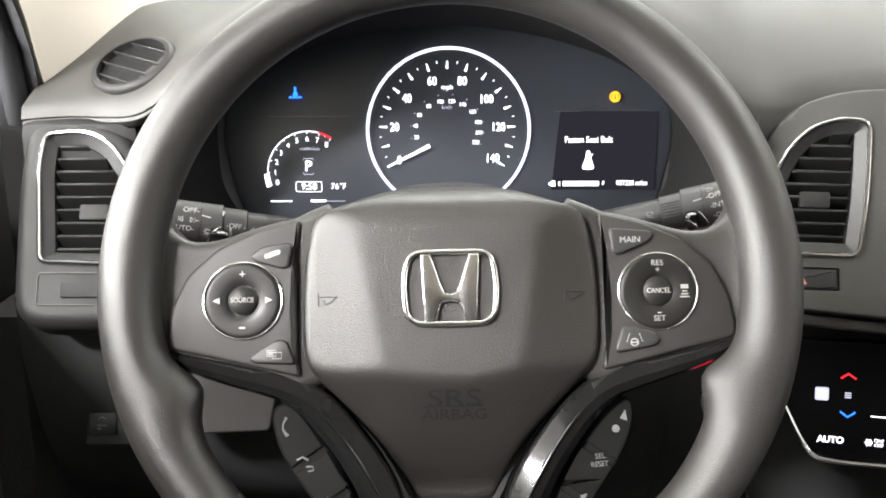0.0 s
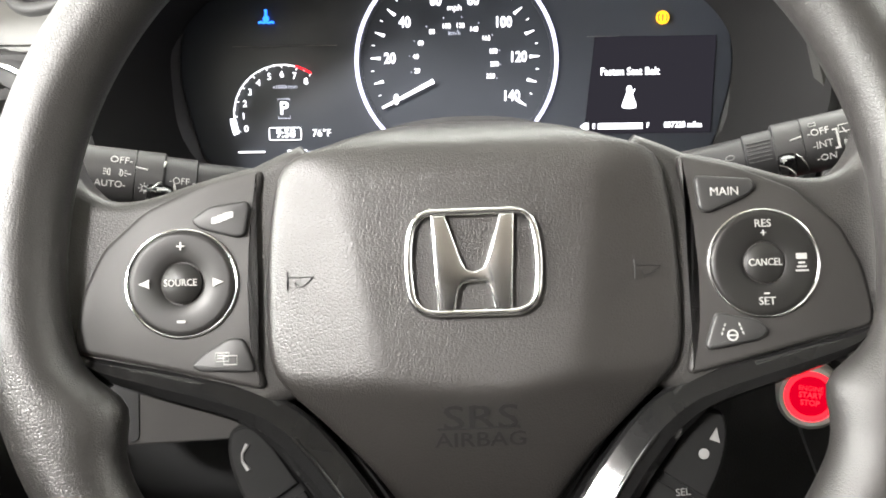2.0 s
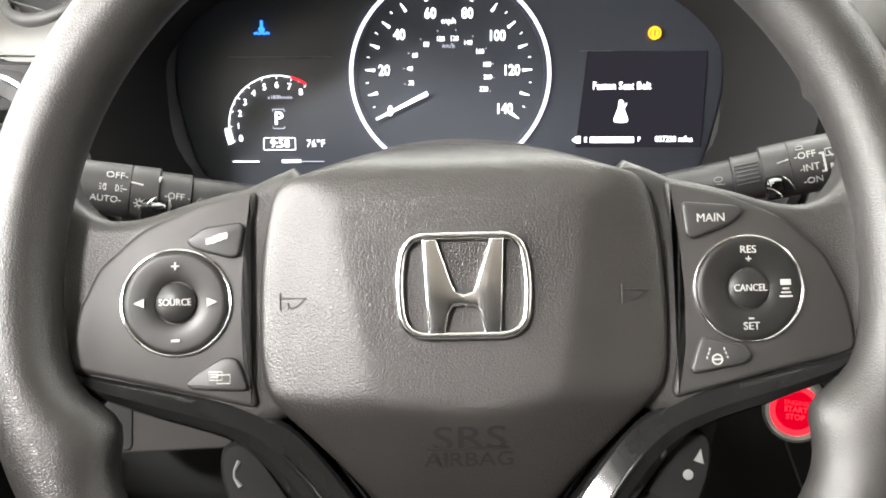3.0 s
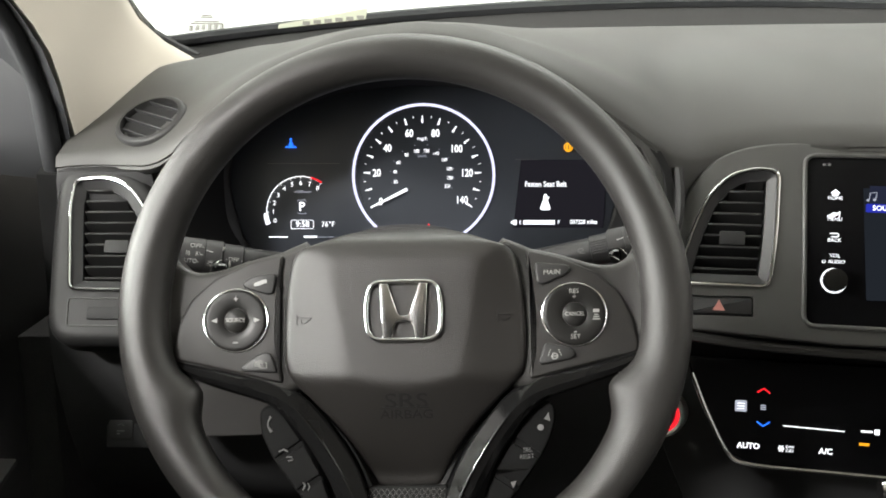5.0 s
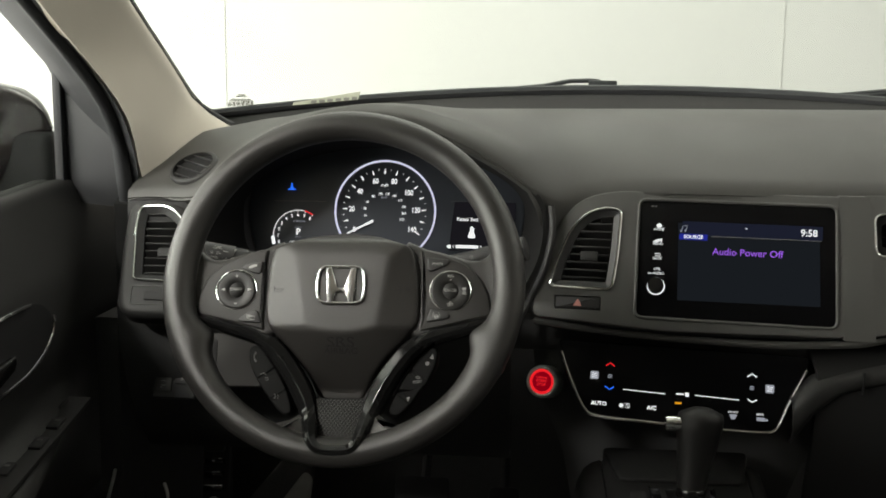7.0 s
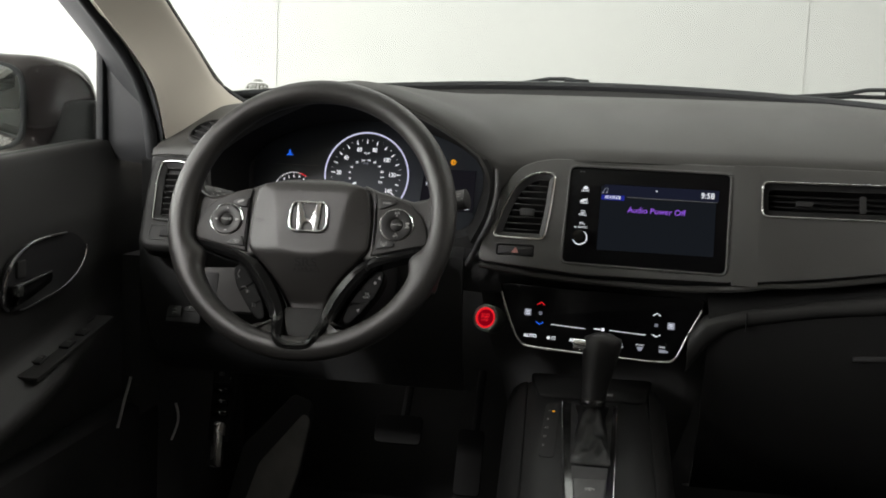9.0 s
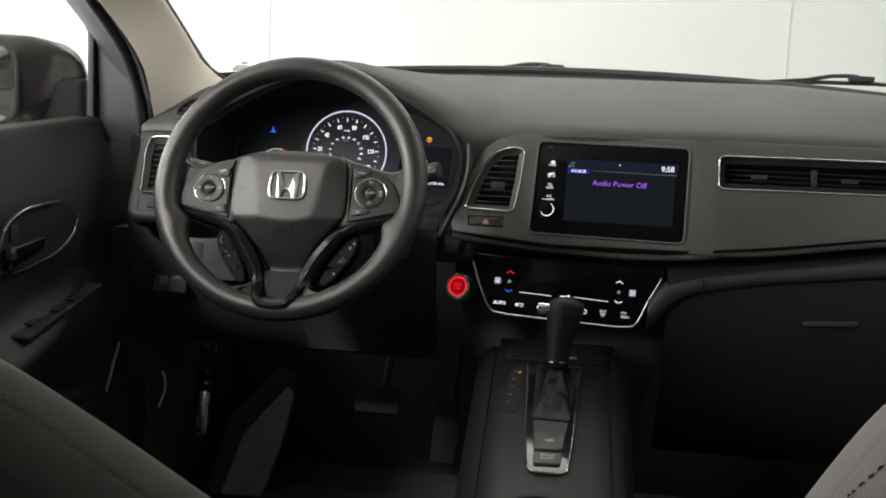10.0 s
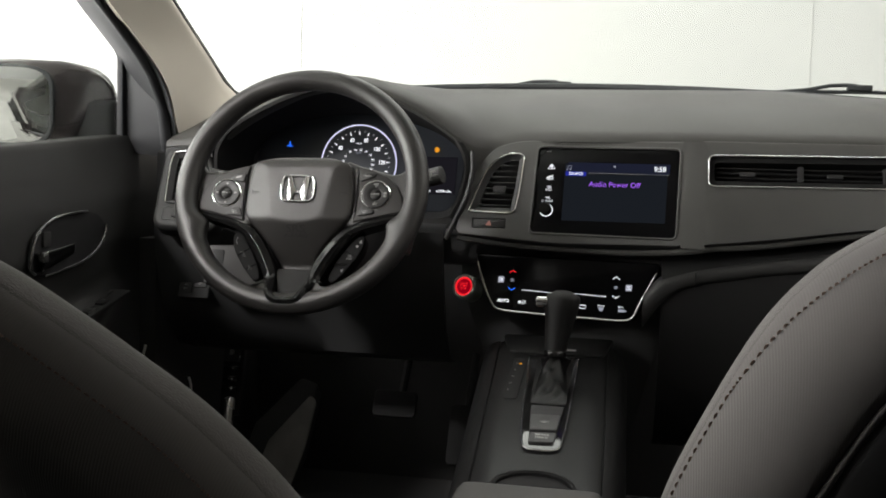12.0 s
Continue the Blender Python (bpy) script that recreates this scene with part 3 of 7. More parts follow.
for i in range(41):
    x = 0.494 + 0.556 * (i / 40) ** 1.4
    zt = float(table(x, (0.494, 0.835), (0.517, 0.862), (0.567, 0.876), (0.66, 0.892), (0.815, 0.914), (1.05, 0.944)))
    zb = float(table(x, (0.494, 0.790), (0.519, 0.827), (0.545, 0.849), (0.584, 0.860), (0.66, 0.874), (0.817, 0.893), (1.05, 0.922)))
    rows.append([(x, 0.632, zb - 0.002), (x, 0.621, zb), (x, 0.617, zb + (zt - zb) * 0.3), (x, 0.618, zb + (zt - zb) * 0.7), (x, 0.622, zt), (x, 0.640, zt + 0.003)])
part("shelf_band", sheet(rows, 0.004, away=(0, 1, 0)), VENTSKIN, dash, "rolled edge above the glove box, coloured lighter as it faces up", 60)
part("shelf_gap", box(0.5675, 0.6172, 0.863, 0.0014, 0.004, 0.026), BLACKEST, dash, "", 0)

# Grip lighter than the lid, to put in its highlight.
part("glove_box_handle", box(0.744, 0.630, 0.824, 0.074, 0.012, 0.007, 0.003, 2, Matrix.Rotation(radians(-4), 4, "Y")), STACK, dash, "shallow grip of the glove box, coloured lighter for its highlight")
cap = [(0.775, 0.885), (0.775, 1.030), (0.82, 1.050), (0.95, 1.080), (1.0, 0.885)]
bm = plate(cap, -0.350, -0.313, 0.004)
bmesh.ops.transform(bm, matrix=Matrix(((0, 0, 1, 0), (1, 0, 0, 0), (0, 1, 0, 0), (0, 0, 0, 1))), verts=bm.verts)
part("end_cap", bm, BLACKEST, dash, "black end of the dashboard")

# ---- left air vent panel
LV = plane_frame((-0.265, 0.705, 0.985), (0, -0.849, 0.529))
LP = lambda x, z: on_plane(LV, x, z)
left_hole = round_poly([LP(-0.290, 0.947), LP(-0.299, 1.010), LP(-0.297, 1.031), LP(-0.268, 1.0335), LP(-0.247, 1.024), LP(-0.226, 0.998), LP(-0.214, 0.970), LP(-0.208, 0.945)],
                       [0.006, 0.02, 0.006, 0.012, 0.012, 0.012, 0.01, 0.006])
left_out = round_poly([LP(-0.306, 0.907), LP(-0.315, 1.0), LP(-0.313, 1.044), LP(-0.262, 1.046), LP(-0.232, 1.031), LP(-0.205, 0.99), LP(-0.192, 0.915), LP(-0.20, 0.907)],
                      [0.026, 0.03, 0.018, 0.02, 0.02, 0.02, 0.01, 0.01])


def vent(name, frame_m, hole, panel_out, slat_count, label, panel_label, holes_more=(), tab=0.4, depth=0.035, tilt=-25, thick=0.028, slat_tab=True, bev=0.006, skin=None):
    """A vent panel with its opening, bright ring, recess, slats and a thumb tab."""
    v = thing(name, frame_m, label, "air vent", "dashboard air vents")
    part("panel", plate(panel_out, -thick, 0.0, bev, [inset(hole, 0.0005), *holes_more], steps=5), skin or FACE, v, panel_label)
    part("bright_ring", tube([(p.x, p.y, 0.0010) for p in hole], 0.0018, True, 8), CHROME, v, "thin chrome ring")
    inner = inset(hole, 0.009)
    bm = bmesh.new()
    ra = [bm.verts.new((p.x, p.y, 0.0)) for p in inset(hole, 0.001)]
    rb = [bm.verts.new((p.x, p.y, -0.005)) for p in inner]
    rc = [bm.verts.new((p.x, p.y, -depth)) for p in inset(hole, 0.0095)]
    for q, r in ((ra, rb), (rb, rc)):
        for i in range(len(q)):
            bm.faces.new((q[i - 1], q[i], r[i], r[i - 1]))
    bm.faces.new(rc)
    part("throat", bm, PLASTIC, v, "black vent throat", 50)
    lo, hi = min(p.y for p in inner), max(p.y for p in inner)

    def span(y):
        xs_ = []
        for i in range(len(inner)):
            p, q = inner[i - 1], inner[i]
            if (p.y - y) * (q.y - y) < 0:
                xs_.append(p.x + (q.x - p.x) * (y - p.y) / (q.y - p.y))
        return (min(xs_), max(xs_)) if len(xs_) > 1 else None
    for k in range(slat_count):
        y = lo + (hi - lo) * (k + 0.5) / slat_count
        sp = span(y)
        sp2 = span(min(hi - 1e-4, y + 0.002))
        if not sp or not sp2:
            continue
        x0, x1 = max(sp[0], sp2[0]) + 0.001, min(sp[1], sp2[1]) - 0.001
        bm = box((x0 + x1) / 2, y, -0.014, x1 - x0, 0.0024, 0.021, 0.0008, 1)
        bmesh.ops.rotate(bm, cent=(0, y, -0.014), matrix=Matrix.Rotation(radians(tilt), 3, "X"), verts=bm.verts)
        part("slat", bm, VENTSKIN, v)
        if slat_tab and k == int(slat_count * tab):
            xm = (x0 + x1) / 2
            part("tab", box(xm, y + 0.002, -0.007, 0.021, 0.012, 0.008, 0.0018), VENTSKIN, v, "square thumb tab")
    return v


def lv_extra(v):
    part("coin_slot", box(LP(-0.245, 0.929).x, LP(-0.245, 0.929).y, 0.0008, 0.055, 0.011, 0.004, 0.002), DARK, v, "small dark roller slot")
    fr = round_poly([LP(-0.289, 0.920), LP(-0.290, 0.940), LP(-0.208, 0.940), LP(-0.206, 0.920)], 0.003)
    part("slot_frame", tube([(p.x, p.y, 0.0004) for p in fr], 0.0006, True, 6), FACE, v, "fine moulded frame")


lv = vent("side_air_vent", LV, left_hole, left_out, 9, "dark side air vent in a thin chrome ring", "dark grey vent surround", bev=0.0105, skin=VENTSKIN)
lv_extra(lv)

# round defroster vent on the left end of the pad
rv_s = (0.769 - near_y(-0.240)) / (crest_y(-0.240) - near_y(-0.240))
rv_p = top_point(-0.240, rv_s)
rv_n = (top_point(-0.242, rv_s) - top_point(-0.262, rv_s)).cross(top_point(-0.252, rv_s + 0.05) - top_point(-0.252, rv_s - 0.05))
RV = plane_frame(rv_p + Vector((0.003, -0.003, 0.0005)), rv_n.normalized() + Vector((-0.10, -0.12, 0)))
rv = thing("round_air_vent", RV, "small oval black demister vent in the dashboard end", "air vent", "dashboard air vents")
oval = [Vector((0.040 * math.cos(a), 0.030 * math.sin(a))) for a in (2 * math.pi * i / 36 for i in range(36))]
part("bezel", plate(oval, -0.014, 0.0065, 0.004, [[p * 0.82 for p in oval]]), VENTSKIN, rv, "charcoal oval bezel")
part("backing", plate([p * 0.86 for p in oval], -0.002, 0.0008), BLACKEST, rv)
for k in range(4):
    y = -0.018 + 0.012 * k
    w = 0.036 * math.sqrt(max(0.05, 1 - (y / 0.0262) ** 2))
    bm = box(0, y, 0.0028, 2 * w, 0.0010, 0.0046, 0.0003, 1)
    bmesh.ops.rotate(bm, cent=(0, y, 0.003), matrix=Matrix.Rotation(radians(-10), 3, "Z"), verts=bm.verts)
    part("slat", bm, PLASTIC, rv)

# ---- centre panel with its vent, hazard switch and screen
CP = plane_frame((0.322, 0.668, 0.927), (-0.185, -1.0, 0.35))
C2 = lambda x, z: on_plane(CP, x, z)
cv_hole = round_poly([C2(0.219, 0.950), C2(0.231, 0.988), C2(0.246, 1.020), C2(0.265, 1.038), C2(0.287, 1.0435), C2(0.303, 1.041), C2(0.299, 0.990), C2(0.292, 0.950)],
                     [0.007, 0.02, 0.015, 0.012, 0.01, 0.007, 0.03, 0.008])
cp_out = round_poly([C2(0.199, 0.915), C2(0.202, 0.945), C2(0.212, 0.980), C2(0.230, 1.025), C2(0.254, 1.053), C2(0.290, 1.0635), C2(0.340, 1.0655), C2(0.550, 1.0665),
                     C2(0.5505, 1.03), C2(0.549, 0.913), C2(0.35, 0.907)],
                    [0.010, 0.02, 0.02, 0.02, 0.02, 0.02, 0.02, 0.008, 0.02, 0.012, 0.02])
screen_hole = round_poly([C2(0.318, 0.921), C2(0.324, 1.055), C2(0.542, 1.055), C2(0.538, 0.922)], 0.010)
hazard_hole = round_poly([C2(0.2255, 0.925), C2(0.2255, 0.9405), C2(0.2795, 0.9415), C2(0.2795, 0.926)], 0.002)
cv = vent("centre_air_vent", CP, cv_hole, cp_out, 9, "dark centre air vent in a chrome ring beside the screen", "dark grey centre panel", (screen_hole, hazard_hole), bev=0.0022)
hz = thing("hazard_switch", CP, "black hazard switch with a red triangle under the vent", "switch")
part("button", plate(inset(hazard_hole, 0.0008), -0.012, -0.0008, 0.0015), PLASTIC, hz)
c = C2(0.2525, 0.9335)
part("triangle", plate([(c.x - 0.0052, c.y - 0.0042), (c.x + 0.0052, c.y - 0.0042), (c.x, c.y + 0.0048)], -0.0012, -0.0004), REDPRINT, hz, "pale red warning triangle")

scr = thing("touchscreen_unit", CP, "glossy black touchscreen audio unit, switched on", "touchscreen")
part("glass_face", plate(inset(screen_hole, 0.0008), -0.02, -0.0016, 0.001), SMOKED, scr, "piano black glass face")
part("rim", tube([(p.x, p.y, 0.0006) for p in screen_hole], 0.0019, True, 8), FACE, scr, "thin grey rim")
d = [C2(0.3665, 0.943), C2(0.521, 0.945), C2(0.523, 1.032), C2(0.368, 1.030)]
disp = part("display", plate(d, -0.002, -0.0011), G_SCREEN, scr, "dark blue lit display")
w0, w1, h0, h1 = d[0].x, d[1].x, d[0].y, d[2].y
part("header_bar", plate([(w0 + 0.001, h1 - 0.0165), (w1, h1 - 0.0165), (w1, h1), (w0 + 0.001, h1)], -0.0012, -0.0009), G_HEAD, disp)
part("header_line", plate([(w0 + 0.034, h1 - 0.0170), (w1 - 0.001, h1 - 0.0170), (w1 - 0.001, h1 - 0.0164), (w0 + 0.034, h1 - 0.0164)], -0.001, -0.0008), GREYPRINT, disp)
c = C2(0.385, 1.0145)
part("source_tag", plate(round_poly([(c.x - 0.016, c.y - 0.0035), (c.x + 0.016, c.y - 0.0035), (c.x + 0.016, c.y + 0.0035), (c.x - 0.016, c.y + 0.0035)], 0.001), -0.001, -0.0007), G_TAG, disp)
text("tag_text", "SOURCE", 0.0058, c.x, c.y, -0.0005, G_WHITE, disp, bold=0.00008)
c = C2(0.4445, 0.999)
text("message", "Audio Power Off", 0.0110, c.x, c.y, -0.0006, G_PURPLE, disp, bold=0.00003, squeeze=1.02, label="purple message")
c = C2(0.5115, 1.024)
text("clock", "9:58", 0.0112, c.x, c.y, -0.0006, G_WHITE, disp, bold=0.00012, squeeze=0.95)
c = C2(0.375, 1.0235)
part("note_icon", joined(tube([(c.x - 0.003, c.y - 0.003, -0.0006), (c.x - 0.002, c.y + 0.003, -0.0006), (c.x + 0.003, c.y + 0.0035, -0.0006), (c.x + 0.002, c.y - 0.0025, -0.0006)], 0.0004, False, 5),
                         lathe([(0, 0.0004), (0.0012, 0)], 8, pose(c.x - 0.0038, c.y - 0.003, -0.0007)), lathe([(0, 0.0004), (0.0012, 0)], 8, pose(c.x + 0.0012, c.y - 0.0025, -0.0007))), G_DIM, disp)
c = C2(0.444, 1.0265)
part("dot_icon", lathe([(0, 0.0004), (0.001, 0)], 10, pose(c.x, c.y, -0.0008)), G_WHITE, disp)


def side_key(x, z, word, shape):
    c = C2(x, z)
    text("key_word", word, 0.0042, c.x, c.y - 0.0042, -0.0012, G_WHITE, scr)
    if shape == "home":
        bm = plate([(c.x - 0.004, c.y), (c.x - 0.0025, c.y), (c.x - 0.0025, c.y - 0.002), (c.x + 0.0025, c.y - 0.002), (c.x + 0.0025, c.y), (c.x + 0.004, c.y), (c.x, c.y + 0.0035)], -0.0014, -0.001)
    elif shape == "menu":
        bm = joined(*[box(c.x - 0.001 + k * 0.002, c.y + k * 0.0012 - 0.0005, -0.0012, 0.006, 0.0012, 0.0004) for k in (-1, 0, 1)], box(c.x + 0.0035, c.y, -0.0012, 0.001, 0.005, 0.0004))
    elif shape == "back":
        bm = tube([(c.x - 0.0035, c.y + 0.0015, -0.0012), (c.x + 0.0025, c.y + 0.0015, -0.0012), (c.x + 0.0032, c.y, -0.0012), (c.x + 0.0025, c.y - 0.0014, -0.0012), (c.x - 0.0025, c.y - 0.0014, -0.0012)], 0.0005, False, 5)
    part("key_icon", bm, G_WHITE, scr)


side_key(0.3465, 1.0255, "HOME", "home")
side_key(0.3455, 1.0090, "MENU", "menu")
side_key(0.3445, 0.9925, "BACK", "back")
c = C2(0.3440, 0.9745)
text("key_word", "VOL", 0.0044, c.x, c.y + 0.002, -0.0012, G_WHITE, scr)
text("key_word", "AUDIO", 0.0042, c.x + 0.0015, c.y - 0.003, -0.0012, G_WHITE, scr)
part("power_icon", tube([(c.x - 0.0085 + 0.0012 * math.cos(a), c.y - 0.003 + 0.0012 * math.sin(a), -0.0012) for a in np.linspace(2.2, 7.2, 9)], 0.0003, False, 5), G_WHITE, scr)
c = C2(0.3425, 0.957)
knob = part("volume_knob", lathe([(0.0092, -0.002), (0.0092, 0.010), (0.0085, 0.0115), (0.0, 0.0120)], 28, pose(c.x, c.y, 0)), PIANO, scr, "black volume knob")
part("knob_ring", tube([(c.x + 0.0094 * math.cos(a), c.y + 0.0094 * math.sin(a), -0.0006) for a in (2 * math.pi * i / 28 for i in range(28))], 0.0010, True, 6), G_WHITE, knob, "lit white ring")
c = C2(0.335, 1.048)
for k in (0, 1):
    part("small_mark", box(c.x + 0.004 + 0.004 * k, c.y, -0.0013, 0.0026, 0.0016, 0.0004), GREYPRINT, scr)

# ---- passenger panel and its long vent
PP = plane_frame((0.80, 0.658, 1.022), (0, -0.942, 0.335))
P2 = lambda x, z: on_plane(PP, 0.35 + (x - 0.35) * 0.9915, 1.27 + (z - 1.27) * 0.9915)
pp_hole = round_poly([P2(0.584, 0.999), P2(0.584, 1.045), P2(0.985, 1.049), P2(0.985, 1.003)], 0.010)
pp_out = round_poly([P2(0.574, 0.913), P2(0.574, 1.0665), P2(1.075, 1.0665), P2(1.075, 0.972), P2(0.82, 0.945), P2(0.66, 0.922)], [0.004, 0.004, 0.02, 0.02, 0.1, 0.1])
pv = thing("passenger_air_vent", PP, "long black passenger air vent in a thin chrome ring", "air vent", "dashboard air vents")
part("panel", plate(pp_out, -0.03, 0.0, 0.0012, [pp_hole]), FACE, pv, "dark grey dashboard panel")
part("bright_ring", tube([(p.x, p.y, 0.0008) for p in pp_hole], 0.0014, True, 8), CHROME, pv, "thin chrome ring")
slot = round_poly([P2(0.592, 1.008), P2(0.592, 1.036), P2(0.975, 1.040), P2(0.975, 1.012)], 0.007)
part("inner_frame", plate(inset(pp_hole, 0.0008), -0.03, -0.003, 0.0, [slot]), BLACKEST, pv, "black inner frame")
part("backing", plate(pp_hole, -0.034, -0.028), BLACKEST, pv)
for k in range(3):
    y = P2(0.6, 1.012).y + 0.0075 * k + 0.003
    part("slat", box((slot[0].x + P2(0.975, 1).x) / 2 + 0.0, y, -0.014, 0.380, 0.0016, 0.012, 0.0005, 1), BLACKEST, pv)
for x in (0.640, 0.764, 0.885):
    part("tab", box(P2(x, 1.020).x, P2(x, 1.019).y, -0.005, 0.022, 0.007, 0.006, 0.0012), DARK, pv, "thumb tab")
for x in (0.716, 0.835):
    part("post", box(P2(x, 1.022).x, P2(x, 1.022).y, -0.008, 0.008, 0.024, 0.006, 0.001), DARK, pv)
pts = [P2(0.590, 0.9110), P2(0.66, 0.9165), P2(0.82, 0.9395), P2(1.06, 0.9665)]
part("stitched_lip", tube([(p.x, p.y, -0.010) for p in smooth_loop(pts, 6, False)], 0.0045, n=8), SOFT, pv, "padded lower lip")
pts = [C2(0.20, 0.9115), C2(0.30, 0.9035), C2(0.45, 0.9015), C2(0.535, 0.9065)]
part("padded_lip", tube([(p.x, p.y, -0.012) for p in smooth_loop(pts, 6, False)], 0.0045, n=8), SOFT, cv, "padded lower lip")

# the soft turn from the centre panel to the passenger side, with its lip
rows = []
for k in range(15):
    z = 0.9105 + 0.1560 * k / 14
    y0 = 0.668 - 0.185 * (0.5445 - 0.322) + 0.35 * (z - 0.927) - 0.0002
    y1 = 0.658 + 0.335 * (z - 1.022) / 0.942 - 0.0002
    row = []
    for j in range(13):
        s_ = j / 12
        h_ = s_ * s_ * (3 - 2 * s_)
        row.append((0.5445 + 0.0335 * s_, y0 + (y1 - y0) * h_ - 0.0062 * s_ * (1 - s_) ** 2, z))
    rows.append(row)
part("panel_turn", sheet(rows, 0.006, away=(0, 1, 0)), FACE, dash, "dark grey soft turn beside the screen", 60)
e0, e1 = CP @ Vector((*C2(0.45, 0.9015), -0.012)), CP @ Vector((*C2(0.530, 0.9062), -0.012))
e2, e3 = PP @ Vector((*P2(0.592, 0.9111), -0.010)), PP @ Vector((*P2(0.66, 0.9165), -0.010))
mid_ = (e1 + e2) / 2 + Vector((0.004, -0.006, 0.0))
part("panel_turn_lip", tube(smooth_loop([e1, mid_, e2], 6, False), 0.0045, n=8), SOFT, dash, "padded lower lip")

# ---- centre stack below the screen
rows = []
for i in range(17):
    x = 0.20 + 0.36 * i / 16
    yy = 0.745 - 0.16 * (x - 0.2)
    rows.append([(0.37 + (x - 0.37) * f_, yy + dy, z) for dy, z, f_ in ((-0.035, 0.915, 1), (-0.012, 0.900, 1), (0, 0.885, 1), (-0.012, 0.84, 0.97), (-0.022, 0.79, 0.88), (-0.026, 0.74, 0.76), (0.02, 0.60, 0.6))])
part("stack_panel", sheet(rows, 0.01, away=(0, 1, 0)), STACK, dash, "black centre stack", 50)

CLM = plane_frame((0.28, 0.672, 0.814), (-0.173, -0.949, 0.265))
K2 = lambda x, z: on_plane(CLM, x, z)
clim = thing("climate_panel", CLM, "glossy black touch climate panel with lit symbols", "control panel")
out = [K2(0.232, 0.884), K2(0.236, 0.870), K2(0.249, 0.836), K2(0.265, 0.806), K2(0.282, 0.799), K2(0.333, 0.7975), K2(0.405, 0.7965), K2(0.462, 0.797), K2(0.480, 0.803),
       K2(0.494, 0.832), K2(0.513, 0.869), K2(0.517, 0.884)]
part("glass", plate(round_poly(out, 0.006), -0.03, 0.0, 0.002), SMOKED, clim, "piano black glass")
lo = smooth_loop([(p.x, p.y, 0.0015) for p in out[1:-1]], 5, False)
part("bright_edge", tube(lo, 0.0020, n=8), CHROME, clim, "chrome lower edge")


def clim_mark(name, bm, material, label=""):
    part(name, bm, material, clim, label)


def chevron(x, z, up, material, s=0.0052):
    c = K2(x, z)
    clim_mark("arrow", tube([(c.x - s, c.y - up * 0.0018, 0.0005), (c.x, c.y + up * 0.0018, 0.0005), (c.x + s, c.y - up * 0.0018, 0.0005)], 0.0007, False, 5), material)


chevron(0.294, 0.859, 1, G_RED)
chevron(0.293, 0.832, -1, G_BLUE)
chevron(0.454, 0.859, 1, G_WHITE)
chevron(0.454, 0.831, -1, G_WHITE)
for x, z, s in ((0.2755, 0.8455, 0.0048), (0.473, 0.8455, 0.0048)):
    c = K2(x, z)
    sq = round_poly([(c.x - s, c.y - s), (c.x + s, c.y - s), (c.x + s, c.y + s), (c.x - s, c.y + s)], 0.0015)
    clim_mark("seat_key", plate(sq, 0.0, 0.0005), G_DIM)
    clim_mark("seat_key_mark", joined(*[box(c.x, c.y + 0.0022 * k, 0.0007, 0.0058, 0.0007, 0.0003) for k in (-1, 0, 1)]), G_WHITE)
for x, z in ((0.2935, 0.8455), (0.4535, 0.845)):
    c = K2(x, z)
    clim_mark("fan_mark", joined(*[box(c.x, c.y + k * 0.0016, 0.0005, 0.0045, 0.0009, 0.0003) for k in (-1, 0, 1)]), G_DIM)
for x0, x1 in ((0.309, 0.357), (0.391, 0.440)):
    a, b = K2(x0, 0.8318), K2(x1, 0.8306)
    clim_mark("slider_line", tube([(a.x, a.y, 0.0004), (b.x, b.y, 0.0004)], 0.0005, False, 5), G_WHITE)
c = K2(0.379, 0.8318)
clim_mark("mode_mark", joined(box(c.x - 0.005, c.y, 0.0005, 0.009, 0.0016, 0.0003), box(c.x + 0.003, c.y, 0.0005, 0.004, 0.0045, 0.0003)), G_WHITE)
c = K2(0.372, 0.8215)
clim_mark("amber_light", box(c.x, c.y, 0.0005, 0.008, 0.0022, 0.0004), G_AMBER)
for x, word in ((0.281, "AUTO"), (0.342, "A/C")):
    c = K2(x, 0.8135)
    text("key_word", word, 0.0066, c.x, c.y, 0.0005, G_WHITE, clim, bold=0.0002)
c = K2(0.311, 0.8133)
clim_mark("fan_icon", joined(*[box(c.x - 0.004, c.y, 0.0005, 0.0055, 0.0012, 0.0003, 0, 1, Matrix.Rotation(radians(a), 4, "Z")) for a in (0, 60, 120)]), G_WHITE)
text("key_word", "ON/", 0.0036, c.x + 0.003, c.y + 0.0017, 0.0005, G_WHITE, clim)
text("key_word", "OFF", 0.0036, c.x + 0.003, c.y - 0.0017, 0.0005, G_WHITE, clim)
c = K2(0.405, 0.8132)
clim_mark("recirculate_icon", tube([(c.x + 0.0055 * math.cos(a), c.y + 0.0028 * math.sin(a), 0.0005) for a in np.linspace(0.4, 5.9, 14)], 0.0006, False, 5), G_WHITE)
c = K2(0.433, 0.8132)
text("key_word", "FRONT", 0.0034, c.x, c.y + 0.0035, 0.0005, G_WHITE, clim)
clim_mark("defrost_icon", plate([(c.x - 0.0045, c.y + 0.0012), (c.x + 0.0045, c.y + 0.0012), (c.x + 0.002, c.y - 0.0045), (c.x - 0.002, c.y - 0.0045)], 0.0002, 0.0006), G_DIM)
c = K2(0.463, 0.8132)
text("key_word", "REAR", 0.0034, c.x - 0.001, c.y + 0.0035, 0.0005, G_WHITE, clim)
clim_mark("defrost_icon", joined(box(c.x, c.y - 0.0018, 0.0005, 0.009, 0.0042, 0.0003), box(c.x + 0.006, c.y - 0.0022, 0.0005, 0.004, 0.0022, 0.0003)), G_DIM)

